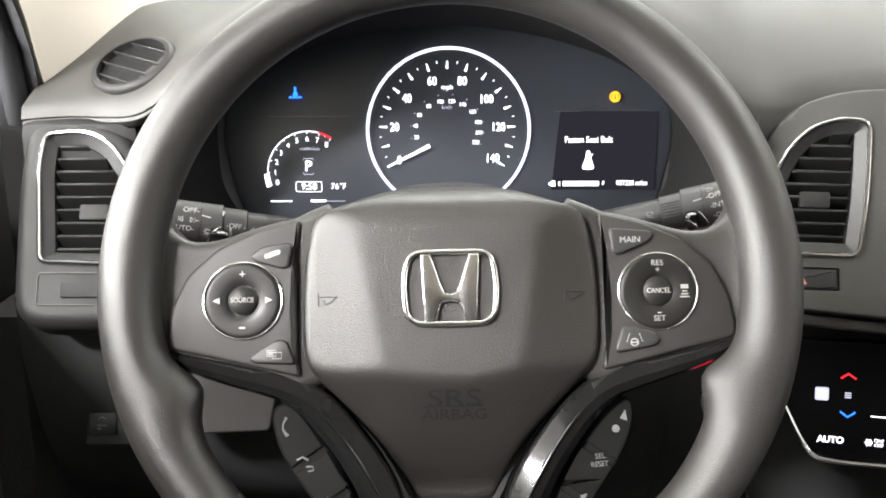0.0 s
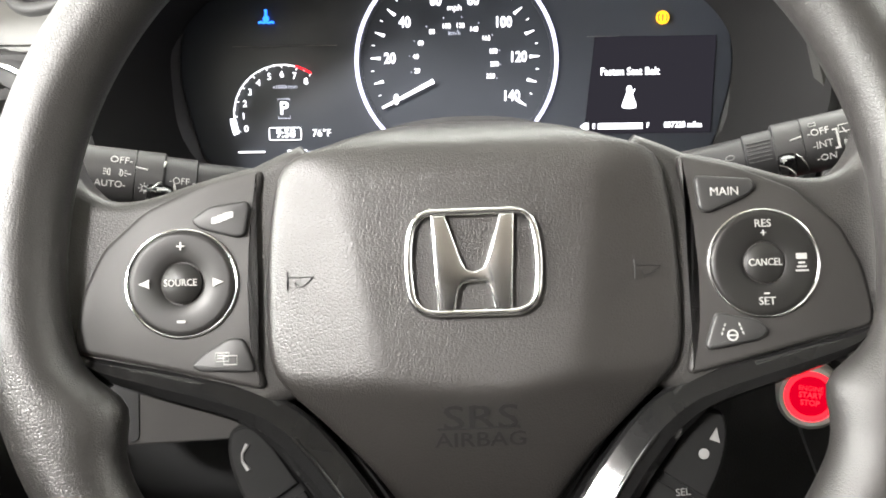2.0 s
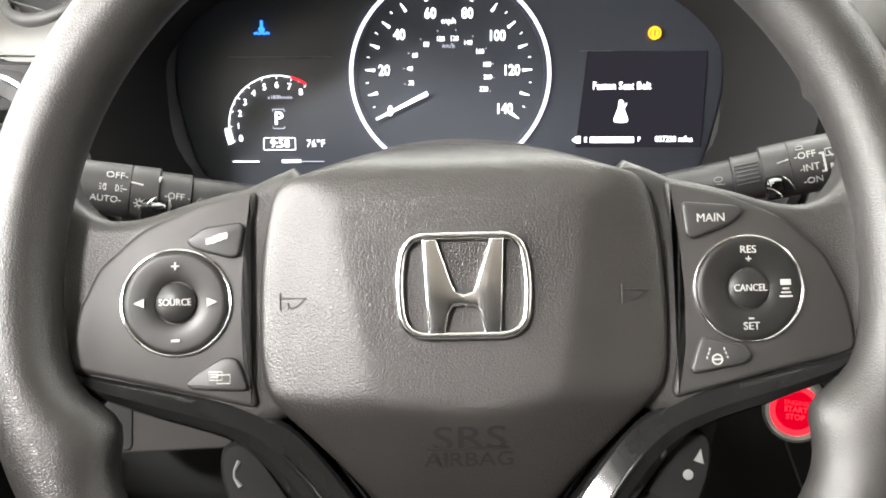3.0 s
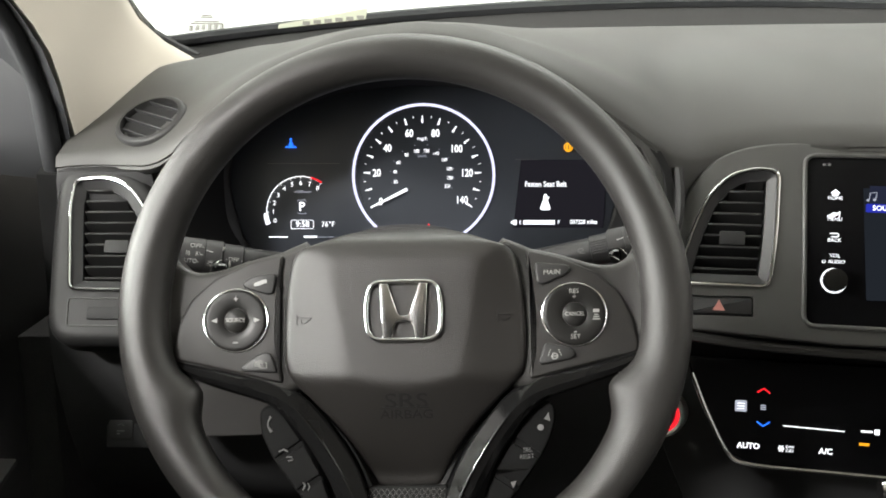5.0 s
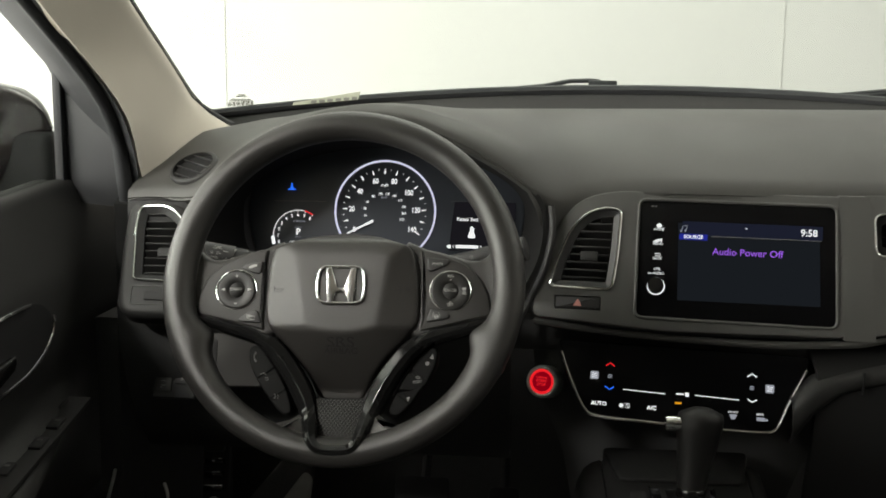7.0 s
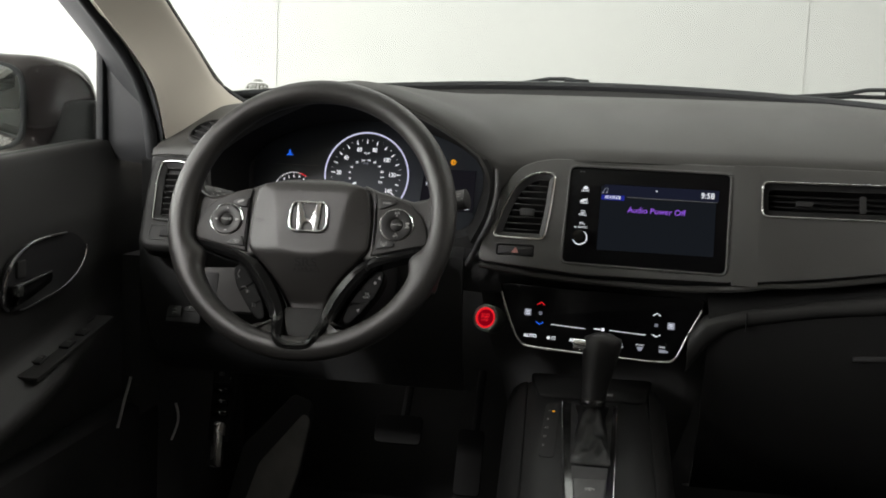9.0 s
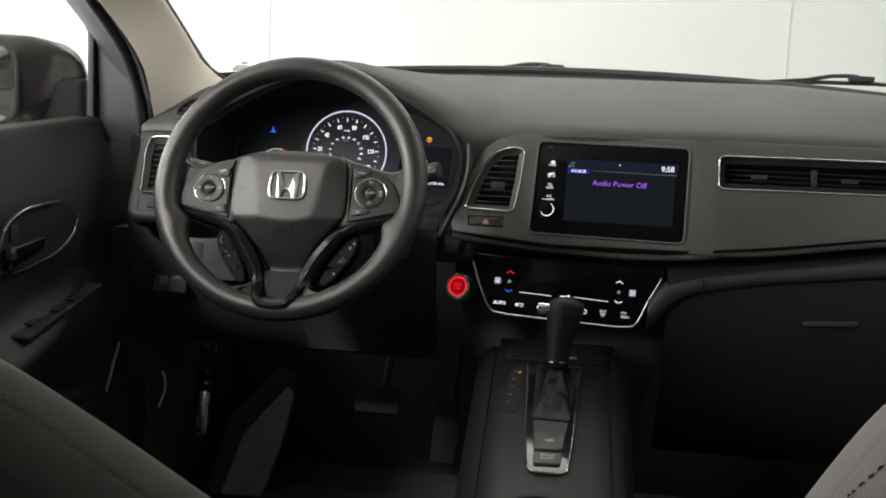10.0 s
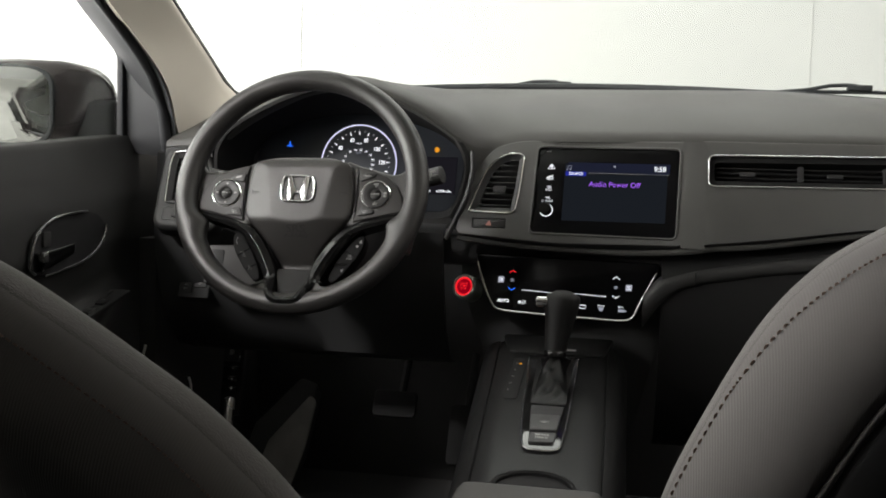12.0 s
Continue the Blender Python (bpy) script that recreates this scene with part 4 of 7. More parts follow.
# start button
SB = plane_frame((0.214, 0.705, 0.8285), (-0.30, -0.92, 0.26)) @ Matrix.Scale(0.975, 4)
sb = thing("start_button", SB, "round red lit engine start button in a silver ring", "button")
part("collar", lathe([(0.0, -0.03), (0.0205, -0.03), (0.0205, 0.002), (0.0185, 0.0045), (0.0160, 0.0042), (0.0158, 0.001)], 40), BRUSHED, sb, "silver ring")
part("lit_ring", lathe([(0.0158, 0.0012), (0.0158, 0.0022), (0.0125, 0.0026), (0.0125, 0.001)], 40), G_RED, sb, "bright red lit ring")
part("cap", lathe([(0.0125, 0.001), (0.0122, 0.0030), (0.009, 0.0036), (0, 0.0038)], 36), G_REDDIM, sb, "deep red translucent cap")
text("cap_word", "ENGINE", 0.0042, 0, 0.0050, 0.0040, G_RED, sb)
text("cap_word", "START", 0.0048, 0, 0.0008, 0.0040, G_RED, sb, bold=0.0001)
text("cap_word", "STOP", 0.0048, 0, -0.0040, 0.0040, G_RED, sb, bold=0.0001)


# ---------------------------------------------------------------- steering wheel
WH = plane_frame((0.002, 0.5065, 0.9825), (0, -math.cos(radians(21.9)), math.sin(radians(21.9)))) @ pose(0, 0, 0, 0, 0, 1.25)
wheel = thing("steering_wheel", WH, "black leather multifunction steering wheel with glossy lower trim", "steering wheel")
R0 = 0.1715
bm = bmesh.new()
rings = []
for i in range(180):
    a = 2 * math.pi * i / 180
    low_ = math.degrees(math.atan2(math.sin(a), abs(math.cos(a))))
    thumb = 0.0125 * math.exp(-((low_ + 21.5) / 5.6) ** 2) + 0.0022 * math.exp(-((low_ + 31) / 9) ** 2)
    rr = 0.0150 + 0.0012 * abs(math.cos(a)) ** 3
    ring = []
    for j in range(20):
        q = 2 * math.pi * j / 20
        rad = R0 + rr * 1.02 * math.cos(q) + (thumb * math.cos(q) if math.cos(q) < 0 else 0)
        ring.append(bm.verts.new((rad * math.cos(a), rad * math.sin(a), rr * 1.08 * math.sin(q))))
    rings.append(ring)
for i in range(180):
    for j in range(20):
        bm.faces.new((rings[i - 1][j], rings[i][j], rings[i][(j + 1) % 20], rings[i - 1][(j + 1) % 20]))
rim = part("rim", bm, RIM, wheel, "grained black leather rim", 80)

# side spokes growing out of the rim
SPOKE = [(0.060, 0.0400), (0.085, 0.0385), (0.108, 0.0330), (0.128, 0.0272), (0.1435, 0.0280), (0.1548, 0.0395), (0.1600, 0.0600), (0.168, 0.064), (0.1745, 0.02),
         (0.1740, -0.03), (0.167, -0.085), (0.1570, -0.088), (0.1500, -0.070), (0.1485, -0.054), (0.146, -0.046), (0.12, -0.044), (0.066, -0.052)]


def spoke_dome(x, y):
    d = max(0.0, abs(x) - 0.154)
    return min(0.010, d * 0.6)


for m in (SPOKE, mirror_x(SPOKE)):
    part("spoke", plate(smooth_loop(m, 3), -0.026, -0.0065, 0.006, dome=spoke_dome), RIM, wheel, "grained black spoke cover", 60)

# horn pad: domed, with a raised middle and a lower face that turns down
HALF = [(0.0, 0.0580), (0.028, 0.0550), (0.056, 0.0440), (0.0715, 0.0368), (0.0768, 0.0200), (0.0790, 0.0), (0.0797, -0.022), (0.0785, -0.0385), (0.0730, -0.0490), (0.0590, -0.0630),
        (0.0415, -0.0825), (0.0300, -0.100), (0.0235, -0.1135), (0.018, -0.1185), (0.0, -0.1195)]
PAD = smooth_loop(HALF + mirror_x(HALF[1:-1]), 3)


def soft_min(a, b, k=0.0007):
    h = max(0.0, min(1.0, 0.5 + 0.5 * (b - a) / k))
    return b * (1 - h) + a * h - k * h * (1 - h)


def pad_height(u, v):
    um = 0.0385 + 0.0080 * (v + 0.0145) / 0.045
    side = 0.0088 - 0.22 * (abs(u) - um)
    vl = -0.0500 + 3.7 * u * u
    low = 0.0088 - 0.60 * (vl - v)
    top = 0.0088 - 0.30 * (v - 0.028) - 75 * max(0.0, v - 0.0395) ** 2
    h = soft_min(soft_min(0.0080, side), soft_min(low, top, 0.004))
    return max(h, -0.027)


bm = bmesh.new()
cen = Vector((0, -0.015))
scales = [1.0, 0.997, 0.990, 0.978, 0.960, 0.93] + [0.93 * (1 - k / 26) for k in range(1, 26)]
drop = [0.030, 0.0055, 0.0026, 0.0010, 0.0003, 0.0]
loops = []
for i, s in enumerate(scales):
    ring = []
    for p in PAD:
        q = cen + (p - cen) * s
        ring.append(bm.verts.new((q.x, q.y, pad_height(q.x, q.y) - (drop[i] if i < len(drop) else 0))))
    loops.append(ring)
mid = bm.verts.new((cen.x, cen.y, pad_height(cen.x, cen.y)))
for a, b in zip(loops, loops[1:]):
    for i in range(len(PAD)):
        bm.faces.new((a[i - 1], a[i], b[i], b[i - 1]))
for i in range(len(PAD)):
    bm.faces.new((loops[-1][i - 1], loops[-1][i], mid))
pad = part("horn_pad", bm, LEATHER, wheel, "grained black horn pad with moulded lettering", 60)
part("pad_gap", plate(inset(PAD, -0.0022), -0.042, -0.0290), DARK, wheel, "dark gap round the pad")


def on_pad(u, v):
    return pad_height(u, v) + 0.0004


for word, sz, v, w in (("SRS", 0.0132, -0.0618, 1.45), ("AIRBAG", 0.0080, -0.0702, 1.25)):
    ob = text("lettering", word, sz, 0.0008, 0, 0, EMBOSS, pad, bold=0.0001, squeeze=w)
    for q in ob.data.vertices:
        q.co.y += v
        q.co.z += pad_height(q.co.x, q.co.y) + 0.0002
ob = part("moulded_rule", box(0, 0, 0, 0.031, 0.0007, 0.0006), EMBOSS, pad)
ob.data.transform(Matrix.Translation((0, -0.0655, pad_height(0, -0.0655) + 0.0001)) @ Matrix.Rotation(math.atan(0.40), 4, "X"))
for s in (-1, 1):
    u0 = s * 0.0655
    zz = on_pad(u0, -0.0075)
    horn = [(u0 - 0.005, -0.0045, zz), (u0 - 0.005, -0.0115, zz)]
    hb = [(u0 - 0.0045, -0.0065, zz), (u0 + 0.0055, -0.0068, zz), (u0 + 0.0045, -0.0075, zz), (u0 + 0.0015, -0.0100, zz), (u0 - 0.0015, -0.0105, zz), (u0 - 0.002, -0.0085, zz)]
    bm = joined(tube(horn, 0.0003, False, 5), tube(hb, 0.0003, False, 5))
    bmesh.ops.rotate(bm, cent=(u0, -0.008, zz), matrix=Matrix.Rotation(s * math.atan(0.20), 3, "Y"), verts=bm.verts)
    part("horn_mark", bm, EMBOSS, pad)

# badge: a rounded chrome frame with a chrome shape in it
frame_pts = round_poly([(-0.0240, -0.0232), (-0.0255, -0.0005), (-0.0225, 0.0160), (0.0225, 0.0160), (0.0255, -0.0005), (0.0240, -0.0232)], [0.010, 0.012, 0.009, 0.009, 0.012, 0.010], 7)
frame_pts = [(p.x * 0.965, p.y * 0.965 - 0.0002, 0.0098) for p in frame_pts]
badge = part("badge", tube(frame_pts, 0.00165, True, 10), CHROME, wheel, "chrome badge in a rounded frame")
shape = [(-0.0158, 0.0142), (-0.0100, 0.0142), (-0.0042, -0.0035), (-0.0028, -0.0062), (0.0, -0.0070), (0.0028, -0.0062), (0.0042, -0.0035), (0.0100, 0.0142), (0.0158, 0.0142),
         (0.0138, -0.0225), (0.0074, -0.0225), (0.0057, -0.0140), (0.0040, -0.0118), (0.0, -0.0113), (-0.0040, -0.0118), (-0.0057, -0.0140), (-0.0074, -0.0225), (-0.0138, -0.0225)]
part("badge_shape", plate(shape, 0.0080, 0.0112, 0.0013), BADGE, badge, "chrome shape")

# switch panels
PANEL_R = [(0.0800, 0.0370), (0.1030, 0.0315), (0.1260, 0.0215), (0.1425, 0.0068), (0.1500, -0.0090), (0.1528, -0.0240), (0.1528, -0.0315), (0.1470, -0.0335), (0.1283, -0.0375), (0.0968, -0.0450),
           (0.0800, -0.0490), (0.0838, -0.0300), (0.0845, -0.0100), (0.0832, 0.0130)]
for m, sx in ((PANEL_R, 1), (mirror_x(PANEL_R), -1)):
    panel = part("switch_panel", plate(round_poly(m, 0.004, 4), -0.020, -0.0035, 0.0022), PANEL, wheel, "satin charcoal switch panel", 50)
    cx, cy = sx * 0.1115, -0.0070
    ring = [(cx + 0.0212 * math.cos(a), cy + 0.0206 * math.sin(a), -0.0030) for a in (2 * math.pi * i / 56 for i in range(56))]
    dial = part("dial", lathe([(0.0205, -0.012), (0.0205, -0.0026), (0.0197, -0.0019), (0.0180, -0.0017), (0.0130, -0.0021), (0.0095, -0.0024), (0.0083, -0.0030), (0.0082, -0.012)], 56, pose(cx, cy, 0)), DIALSKIN, wheel,
                "round dished four-way dial", 50)
    part("dial_ring", tube(ring, 0.00070, True, 8), CHROME, dial, "thin chrome ring")
    part("dial_centre", lathe([(0.0078, -0.012), (0.0078, -0.0022), (0.0066, -0.0012), (0, -0.0008)], 36, pose(cx, cy, 0)), DIALSKIN, dial, "round centre button", 50)
    if sx < 0:
        text("key_word", "SOURCE", 0.0038, cx, cy, -0.0005, WHITEPRINT, dial, squeeze=0.88)
        text("key_word", "+", 0.0065, cx, cy + 0.0138, -0.0010, WHITEPRINT, dial)
        text("key_word", "-", 0.0085, cx, cy - 0.0140, -0.0012, WHITEPRINT, dial, bold=0.0001, squeeze=1.4)
        for s in (-1, 1):
            part("arrow", plate([(cx + s * 0.0162, cy), (cx + s * 0.0122, cy + 0.0017), (cx + s * 0.0122, cy - 0.0017)], -0.0018, -0.0011), WHITEPRINT, dial)
    else:
        text("key_word", "CANCEL", 0.0039, cx, cy, -0.0005, WHITEPRINT, dial, squeeze=0.86)
        text("key_word", "RES", 0.0042, cx, cy + 0.0150, -0.0012, WHITEPRINT, dial)
        text("key_word", "+", 0.0045, cx, cy + 0.0112, -0.0010, WHITEPRINT, dial)
        text("key_word", "-", 0.0050, cx, cy - 0.0114, -0.0013, WHITEPRINT, dial, bold=0.0001, squeeze=1.4)
        text("key_word", "SET", 0.0042, cx, cy - 0.0148, -0.0012, WHITEPRINT, dial)
        part("distance_icon", joined(box(cx + 0.0140, cy + 0.0020, -0.0012, 0.004, 0.0022, 0.0004), *[box(cx + 0.0140, cy - 0.0005 - 0.0015 * k, -0.0013, 0.0025 + 0.0012 * k, 0.0007, 0.0004) for k in range(3)]), WHITEPRINT, dial)


def key(pts, label):
    return part("key", plate(round_poly(pts, 0.0028, 5), -0.012, -0.0012, 0.0012), BUTTON, wheel, label, 50)


k1 = key([(-0.1078, 0.0172), (-0.1005, 0.0222), (-0.0862, 0.0240), (-0.0848, 0.0215), (-0.0868, 0.0105), (-0.0905, 0.0098), (-0.1050, 0.0138)], "small three-cornered key")
part("talk_icon", joined(*[plate(round_poly([(-0.0975 + 0.0022 * k - 0.002, 0.0152 + 0.0008 * k), (-0.0975 + 0.0022 * k + 0.002, 0.0158 + 0.0008 * k), (-0.0975 + 0.0022 * k + 0.002, 0.0183 + 0.0008 * k),
                         (-0.0975 + 0.0022 * k - 0.002, 0.0177 + 0.0008 * k)], 0.0006), -0.0013, -0.0009 + 0.0001 * k) for k in range(3)]), WHITEPRINT, k1)
k2 = key([(-0.1080, -0.0385), (-0.1035, -0.0342), (-0.0930, -0.0282), (-0.0878, -0.0290), (-0.0835, -0.0418), (-0.1055, -0.0408)], "small three-cornered key")
part("display_icon", joined(tube([(-0.0985, -0.0340, -0.001), (-0.0935, -0.0340, -0.001), (-0.0935, -0.0372, -0.001), (-0.0985, -0.0372, -0.001)], 0.0003, True, 5),
                            tube([(-0.0955, -0.0352, -0.001), (-0.0905, -0.0352, -0.001), (-0.0905, -0.0385, -0.001), (-0.0955, -0.0385, -0.001)], 0.0003, True, 5),
                            box(-0.0965, -0.0350, -0.001, 0.003, 0.0005, 0.0003), box(-0.0965, -0.0360, -0.001, 0.003, 0.0005, 0.0003)), WHITEPRINT, k2)
k3 = key([(0.0862, 0.0278), (0.1085, 0.0258), (0.1102, 0.0225), (0.1065, 0.0190), (0.0908, 0.0128), (0.0876, 0.0145)], "small three-cornered key")
text("key_word", "MAIN", 0.0046, 0.0975, 0.0208, -0.0009, WHITEPRINT, k3)
k4 = key([(0.0915, -0.0250), (0.1085, -0.0288), (0.1118, -0.0332), (0.1085, -0.0362), (0.0885, -0.0396), (0.0872, -0.0378)], "small three-cornered key")
part("lane_icon", joined(tube([(0.0975 + 0.0019 * math.cos(a), -0.0342 + 0.0019 * math.sin(a), -0.001) for a in np.linspace(0, 5.9, 14)], 0.00035, True, 5),
                         box(0.0975, -0.0342, -0.001, 0.0036, 0.0006, 0.0003),
                         *[box(0.0975 + s * (0.0028 + 0.0006 * k), -0.0302 - 0.0016 * k, -0.001, 0.0005, 0.0011, 0.0003, 0, 1, Matrix.Rotation(radians(18 * s), 4, "Z")) for s in (-1, 1) for k in range(3)]), WHITEPRINT, k4)

# glossy lower trim: from the outer end of one spoke down round the foot and up again
OUT_L = [(-0.1525, -0.0345), (-0.1490, -0.0405), (-0.1405, -0.0455), (-0.1220, -0.0520), (-0.0950, -0.0605), (-0.0830, -0.0680), (-0.0700, -0.0820), (-0.0570, -0.1010), (-0.0450, -0.1240), (-0.0350, -0.1460),
         (-0.0290, -0.1640), (-0.0225, -0.1725), (-0.0120, -0.1758), (0.0, -0.1765)]
IN_L = [(-0.1520, -0.0325), (-0.1470, -0.0340), (-0.1390, -0.0358), (-0.1200, -0.0400), (-0.0970, -0.0455), (-0.0790, -0.0505), (-0.0655, -0.0590), (-0.0500, -0.0765), (-0.0350, -0.0985), (-0.0262, -0.1190),
        (-0.0210, -0.1440), (-0.0172, -0.1590), (-0.0110, -0.1640), (0.0, -0.1648)]
o_l, i_l = smooth_loop(OUT_L, 4, False), smooth_loop(IN_L, 4, False)
outer = o_l + [Vector((-p.x, p.y)) for p in reversed(o_l[:-1])]
inner = i_l + [Vector((-p.x, p.y)) for p in reversed(i_l[:-1])]
bm = band(outer, inner, -0.014, -0.0045, -0.0065, -0.030)


def foot_lift(v):
    s = max(0.0, min(1.0, (-0.128 - v) / 0.035))
    return 0.0245 * s * s * (3 - 2 * s)


for v in bm.verts:
    v.co.z += foot_lift(v.co.y) * (1 if v.co.z > -0.029 else 0)
part("lower_trim", bm, TRIMBLACK, wheel, "piano black lower trim", 20)
ridge = [o.lerp(i, 0.50) for o, i in zip(outer, inner)]
k = len(ridge)
part("trim_ridge", tube([(p.x, p.y, -0.0049 + foot_lift(p.y)) for p in ridge[int(k * 0.22):int(k * 0.78)]], 0.0011, n=10), PIANO, wheel, "glossy black raised ridge", 60)
insert = round_poly([(-0.0270, -0.1165), (-0.0210, -0.1440), (-0.0165, -0.1610), (0.0165, -0.1610), (0.0210, -0.1440), (0.0270, -0.1165)], 0.004)
part("mesh_insert", plate(insert, -0.034, -0.0165, 0.001, dome=lambda x, y: 0.27 * (-0.1165 - y)), BLACKEST, wheel, "black diamond mesh insert")
ins = inset(insert, 0.0012)
bars = []
for slope in (-1, 1):
    dv = Vector((math.cos(radians(52)), slope * math.sin(radians(52))))
    nv = Vector((-dv.y, dv.x))
    for c_ in np.arange(-0.17, 0.17, 0.0030):
        cuts = []
        for i in range(len(ins)):
            p, q = ins[i - 1], ins[i]
            dp, dq = p.dot(nv) - c_, q.dot(nv) - c_
            if (dp < 0) != (dq < 0):
                cuts.append(p.lerp(q, dp / (dp - dq)).dot(dv))
        if len(cuts) == 2 and abs(cuts[1] - cuts[0]) > 0.003:
            path = [nv * c_ + dv * (cuts[0] + (cuts[1] - cuts[0]) * k / 5) for k in range(6)]
            bars.append(tube([(p.x, p.y, -0.0162 + 0.27 * (-0.1165 - p.y)) for p in path], 0.00048, n=4))
tagged(part("mesh_grid", joined(*bars), MESHMAT, wheel, "", 30), "crossed bars of the black mesh", kind="stuff")
FOOT = [(0.082, -0.150), (0.066, -0.1475), (0.053, -0.143), (0.045, -0.137), (0.038, -0.132), (0.032, -0.134), (0.026, -0.150), (0.022, -0.168), (0.050, -0.172)]
for m in (FOOT, mirror_x(FOOT)):
    part("foot_spoke", plate(smooth_loop(m, 4), -0.030, -0.0075, 0.005, dome=lambda x, y: min(0.016, max(0.0, math.hypot(x, y) - 0.139) * 0.75)), RIM, wheel, "grained black foot spoke", 60)

# button pods under the spokes
POD = [(-0.0965, -0.0640), (-0.0985, -0.0740), (-0.0935, -0.0900), (-0.0820, -0.1080), (-0.0680, -0.1260), (-0.0580, -0.1340), (-0.0500, -0.1280), (-0.0600, -0.1010), (-0.0720, -0.0820), (-0.0860, -0.0640)]


def pod_slice(pts, cuts, k, sgn):
    """One of three keys: the outline cut across its long axis."""
    ax = Vector((0.55, -0.835))
    poly = [Vector(p) for p in smooth_loop([(p[0], p[1]) for p in pts], 4)]
    for sign, lim in ((1, cuts[k] + 0.0006), (-1, cuts[k + 1] - 0.0006)):
        out = []
        for i in range(len(poly)):
            a, b = poly[i - 1], poly[i]
            da, db = sign * (a.dot(ax) - lim), sign * (b.dot(ax) - lim)
            if (da < 0) != (db < 0):
                out.append(a.lerp(b, da / (da - db)))
            if db >= 0:
                out.append(b)
        poly = out
    return [Vector((-p.x, p.y)) for p in reversed(poly)] if sgn > 0 else poly


for sgn in (-1, 1):
    base = smooth_loop(POD, 4)
    base = [Vector((-p.x, p.y)) for p in reversed(base)] if sgn > 0 else base
    pod = part("button_pod", plate(base, -0.040, -0.0195, 0.002), KEYCAP, wheel, "black button pod under the spoke", 50)
    cuts = [-0.02, 0.0345, 0.0600, 0.12]
    for k in range(3):
        poly = pod_slice(POD, cuts, k, sgn)
        part("pod_key", plate(inset(poly, 0.0012), -0.022, -0.0178, 0.0010), KEYCAP, pod)
    z = -0.0175
    if sgn < 0:
        part("phone_icon", tube([(-0.0905, -0.0700, z), (-0.0925, -0.0735, z), (-0.0925, -0.0765, z), (-0.0900, -0.0800, z)], [0.0010, 0.0005, 0.0005, 0.0010], False, 6), GREYPRINT, pod)
        part("hang_up_icon", joined(tube([(-0.0850, -0.0930, z), (-0.0820, -0.0915, z), (-0.0790, -0.0930, z)], 0.0006, False, 6), tube([(-0.0800, -0.0965, z), (-0.0765, -0.0965, z), (-0.0760, -0.0985, z), (-0.0790, -0.0990, z)], 0.0005, False, 6)), GREYPRINT, pod)
        part("talk_icon", joined(tube([(-0.0690, -0.1130, z), (-0.0675, -0.1150, z), (-0.0690, -0.1180, z)], 0.0006, False, 6), tube([(-0.0660, -0.1135, z), (-0.0645, -0.1155, z), (-0.0655, -0.1180, z)], 0.0004, False, 6)), GREYPRINT, pod)
    else:
        part("up_arrow", plate([(0.0905, -0.0745), (0.0945, -0.0760), (0.0935, -0.0700)], z - 0.0003, z + 0.0002), GREYPRINT, pod)
        part("info_dot", lathe([(0.0021, 0), (0, 0.0004)], 16, pose(0.0880, -0.0800, z)), GREYPRINT, pod)
        text("key_word", "SEL", 0.0040, 0.0790, -0.0945, z, GREYPRINT, pod, turn=4)
        text("key_word", "RESET", 0.0040, 0.0785, -0.0988, z, GREYPRINT, pod, turn=4, squeeze=0.9)
        part("down_arrow", plate([(0.0672, -0.1150), (0.0712, -0.1140), (0.0690, -0.1190)], z - 0.0003, z + 0.0002), GREYPRINT, pod)
part("hub_back", lathe([(0.0, -0.085), (0.045, -0.080), (0.060, -0.045), (0.070, -0.022), (0, -0.020)], 36, pose(0, -0.02, 0)), PLASTIC, wheel, "black hub")

# ---------------------------------------------------------------- steering column and its stalks
COL = WH @ pose(0, -0.01, -0.085)
col = thing("steering_column", COL, "black plastic steering column cover", "steering column")
prof = [(-0.070, 0.030), (-0.055, 0.052), (0.0, 0.060), (0.055, 0.052), (0.070, 0.030), (0.072, -0.030), (0.050, -0.075), (0.0, -0.085), (-0.050, -0.075), (-0.072, -0.030)]
part("cover", plate(smooth_loop(prof, 4), -0.16, 0.0, 0.012), PLASTIC, col, "", 50)
# light grey lid edge under the left spoke
lid = plane_frame((-0.160, 0.690, 0.850), (0.15, -0.93, 0.33))
gl = thing("coin_tray_lid", lid, "light grey plastic panel below the steering column", "panel")
L2 = lambda x, z: on_plane(lid, x, z)
part("plate", plate(round_poly([L2(-0.217, 0.818), L2(-0.217, 0.8795), L2(-0.120, 0.8815), L2(-0.132, 0.816)], 0.004), -0.02, 0.0, 0.002), GREYLID, gl)
part("recess", plate(round_poly([L2(-0.212, 0.8195), L2(-0.214, 0.872), L2(-0.189, 0.8725), L2(-0.1885, 0.8195)], 0.004), -0.002, 0.0012, 0.0006), PLASTIC, gl, "dark recessed square")


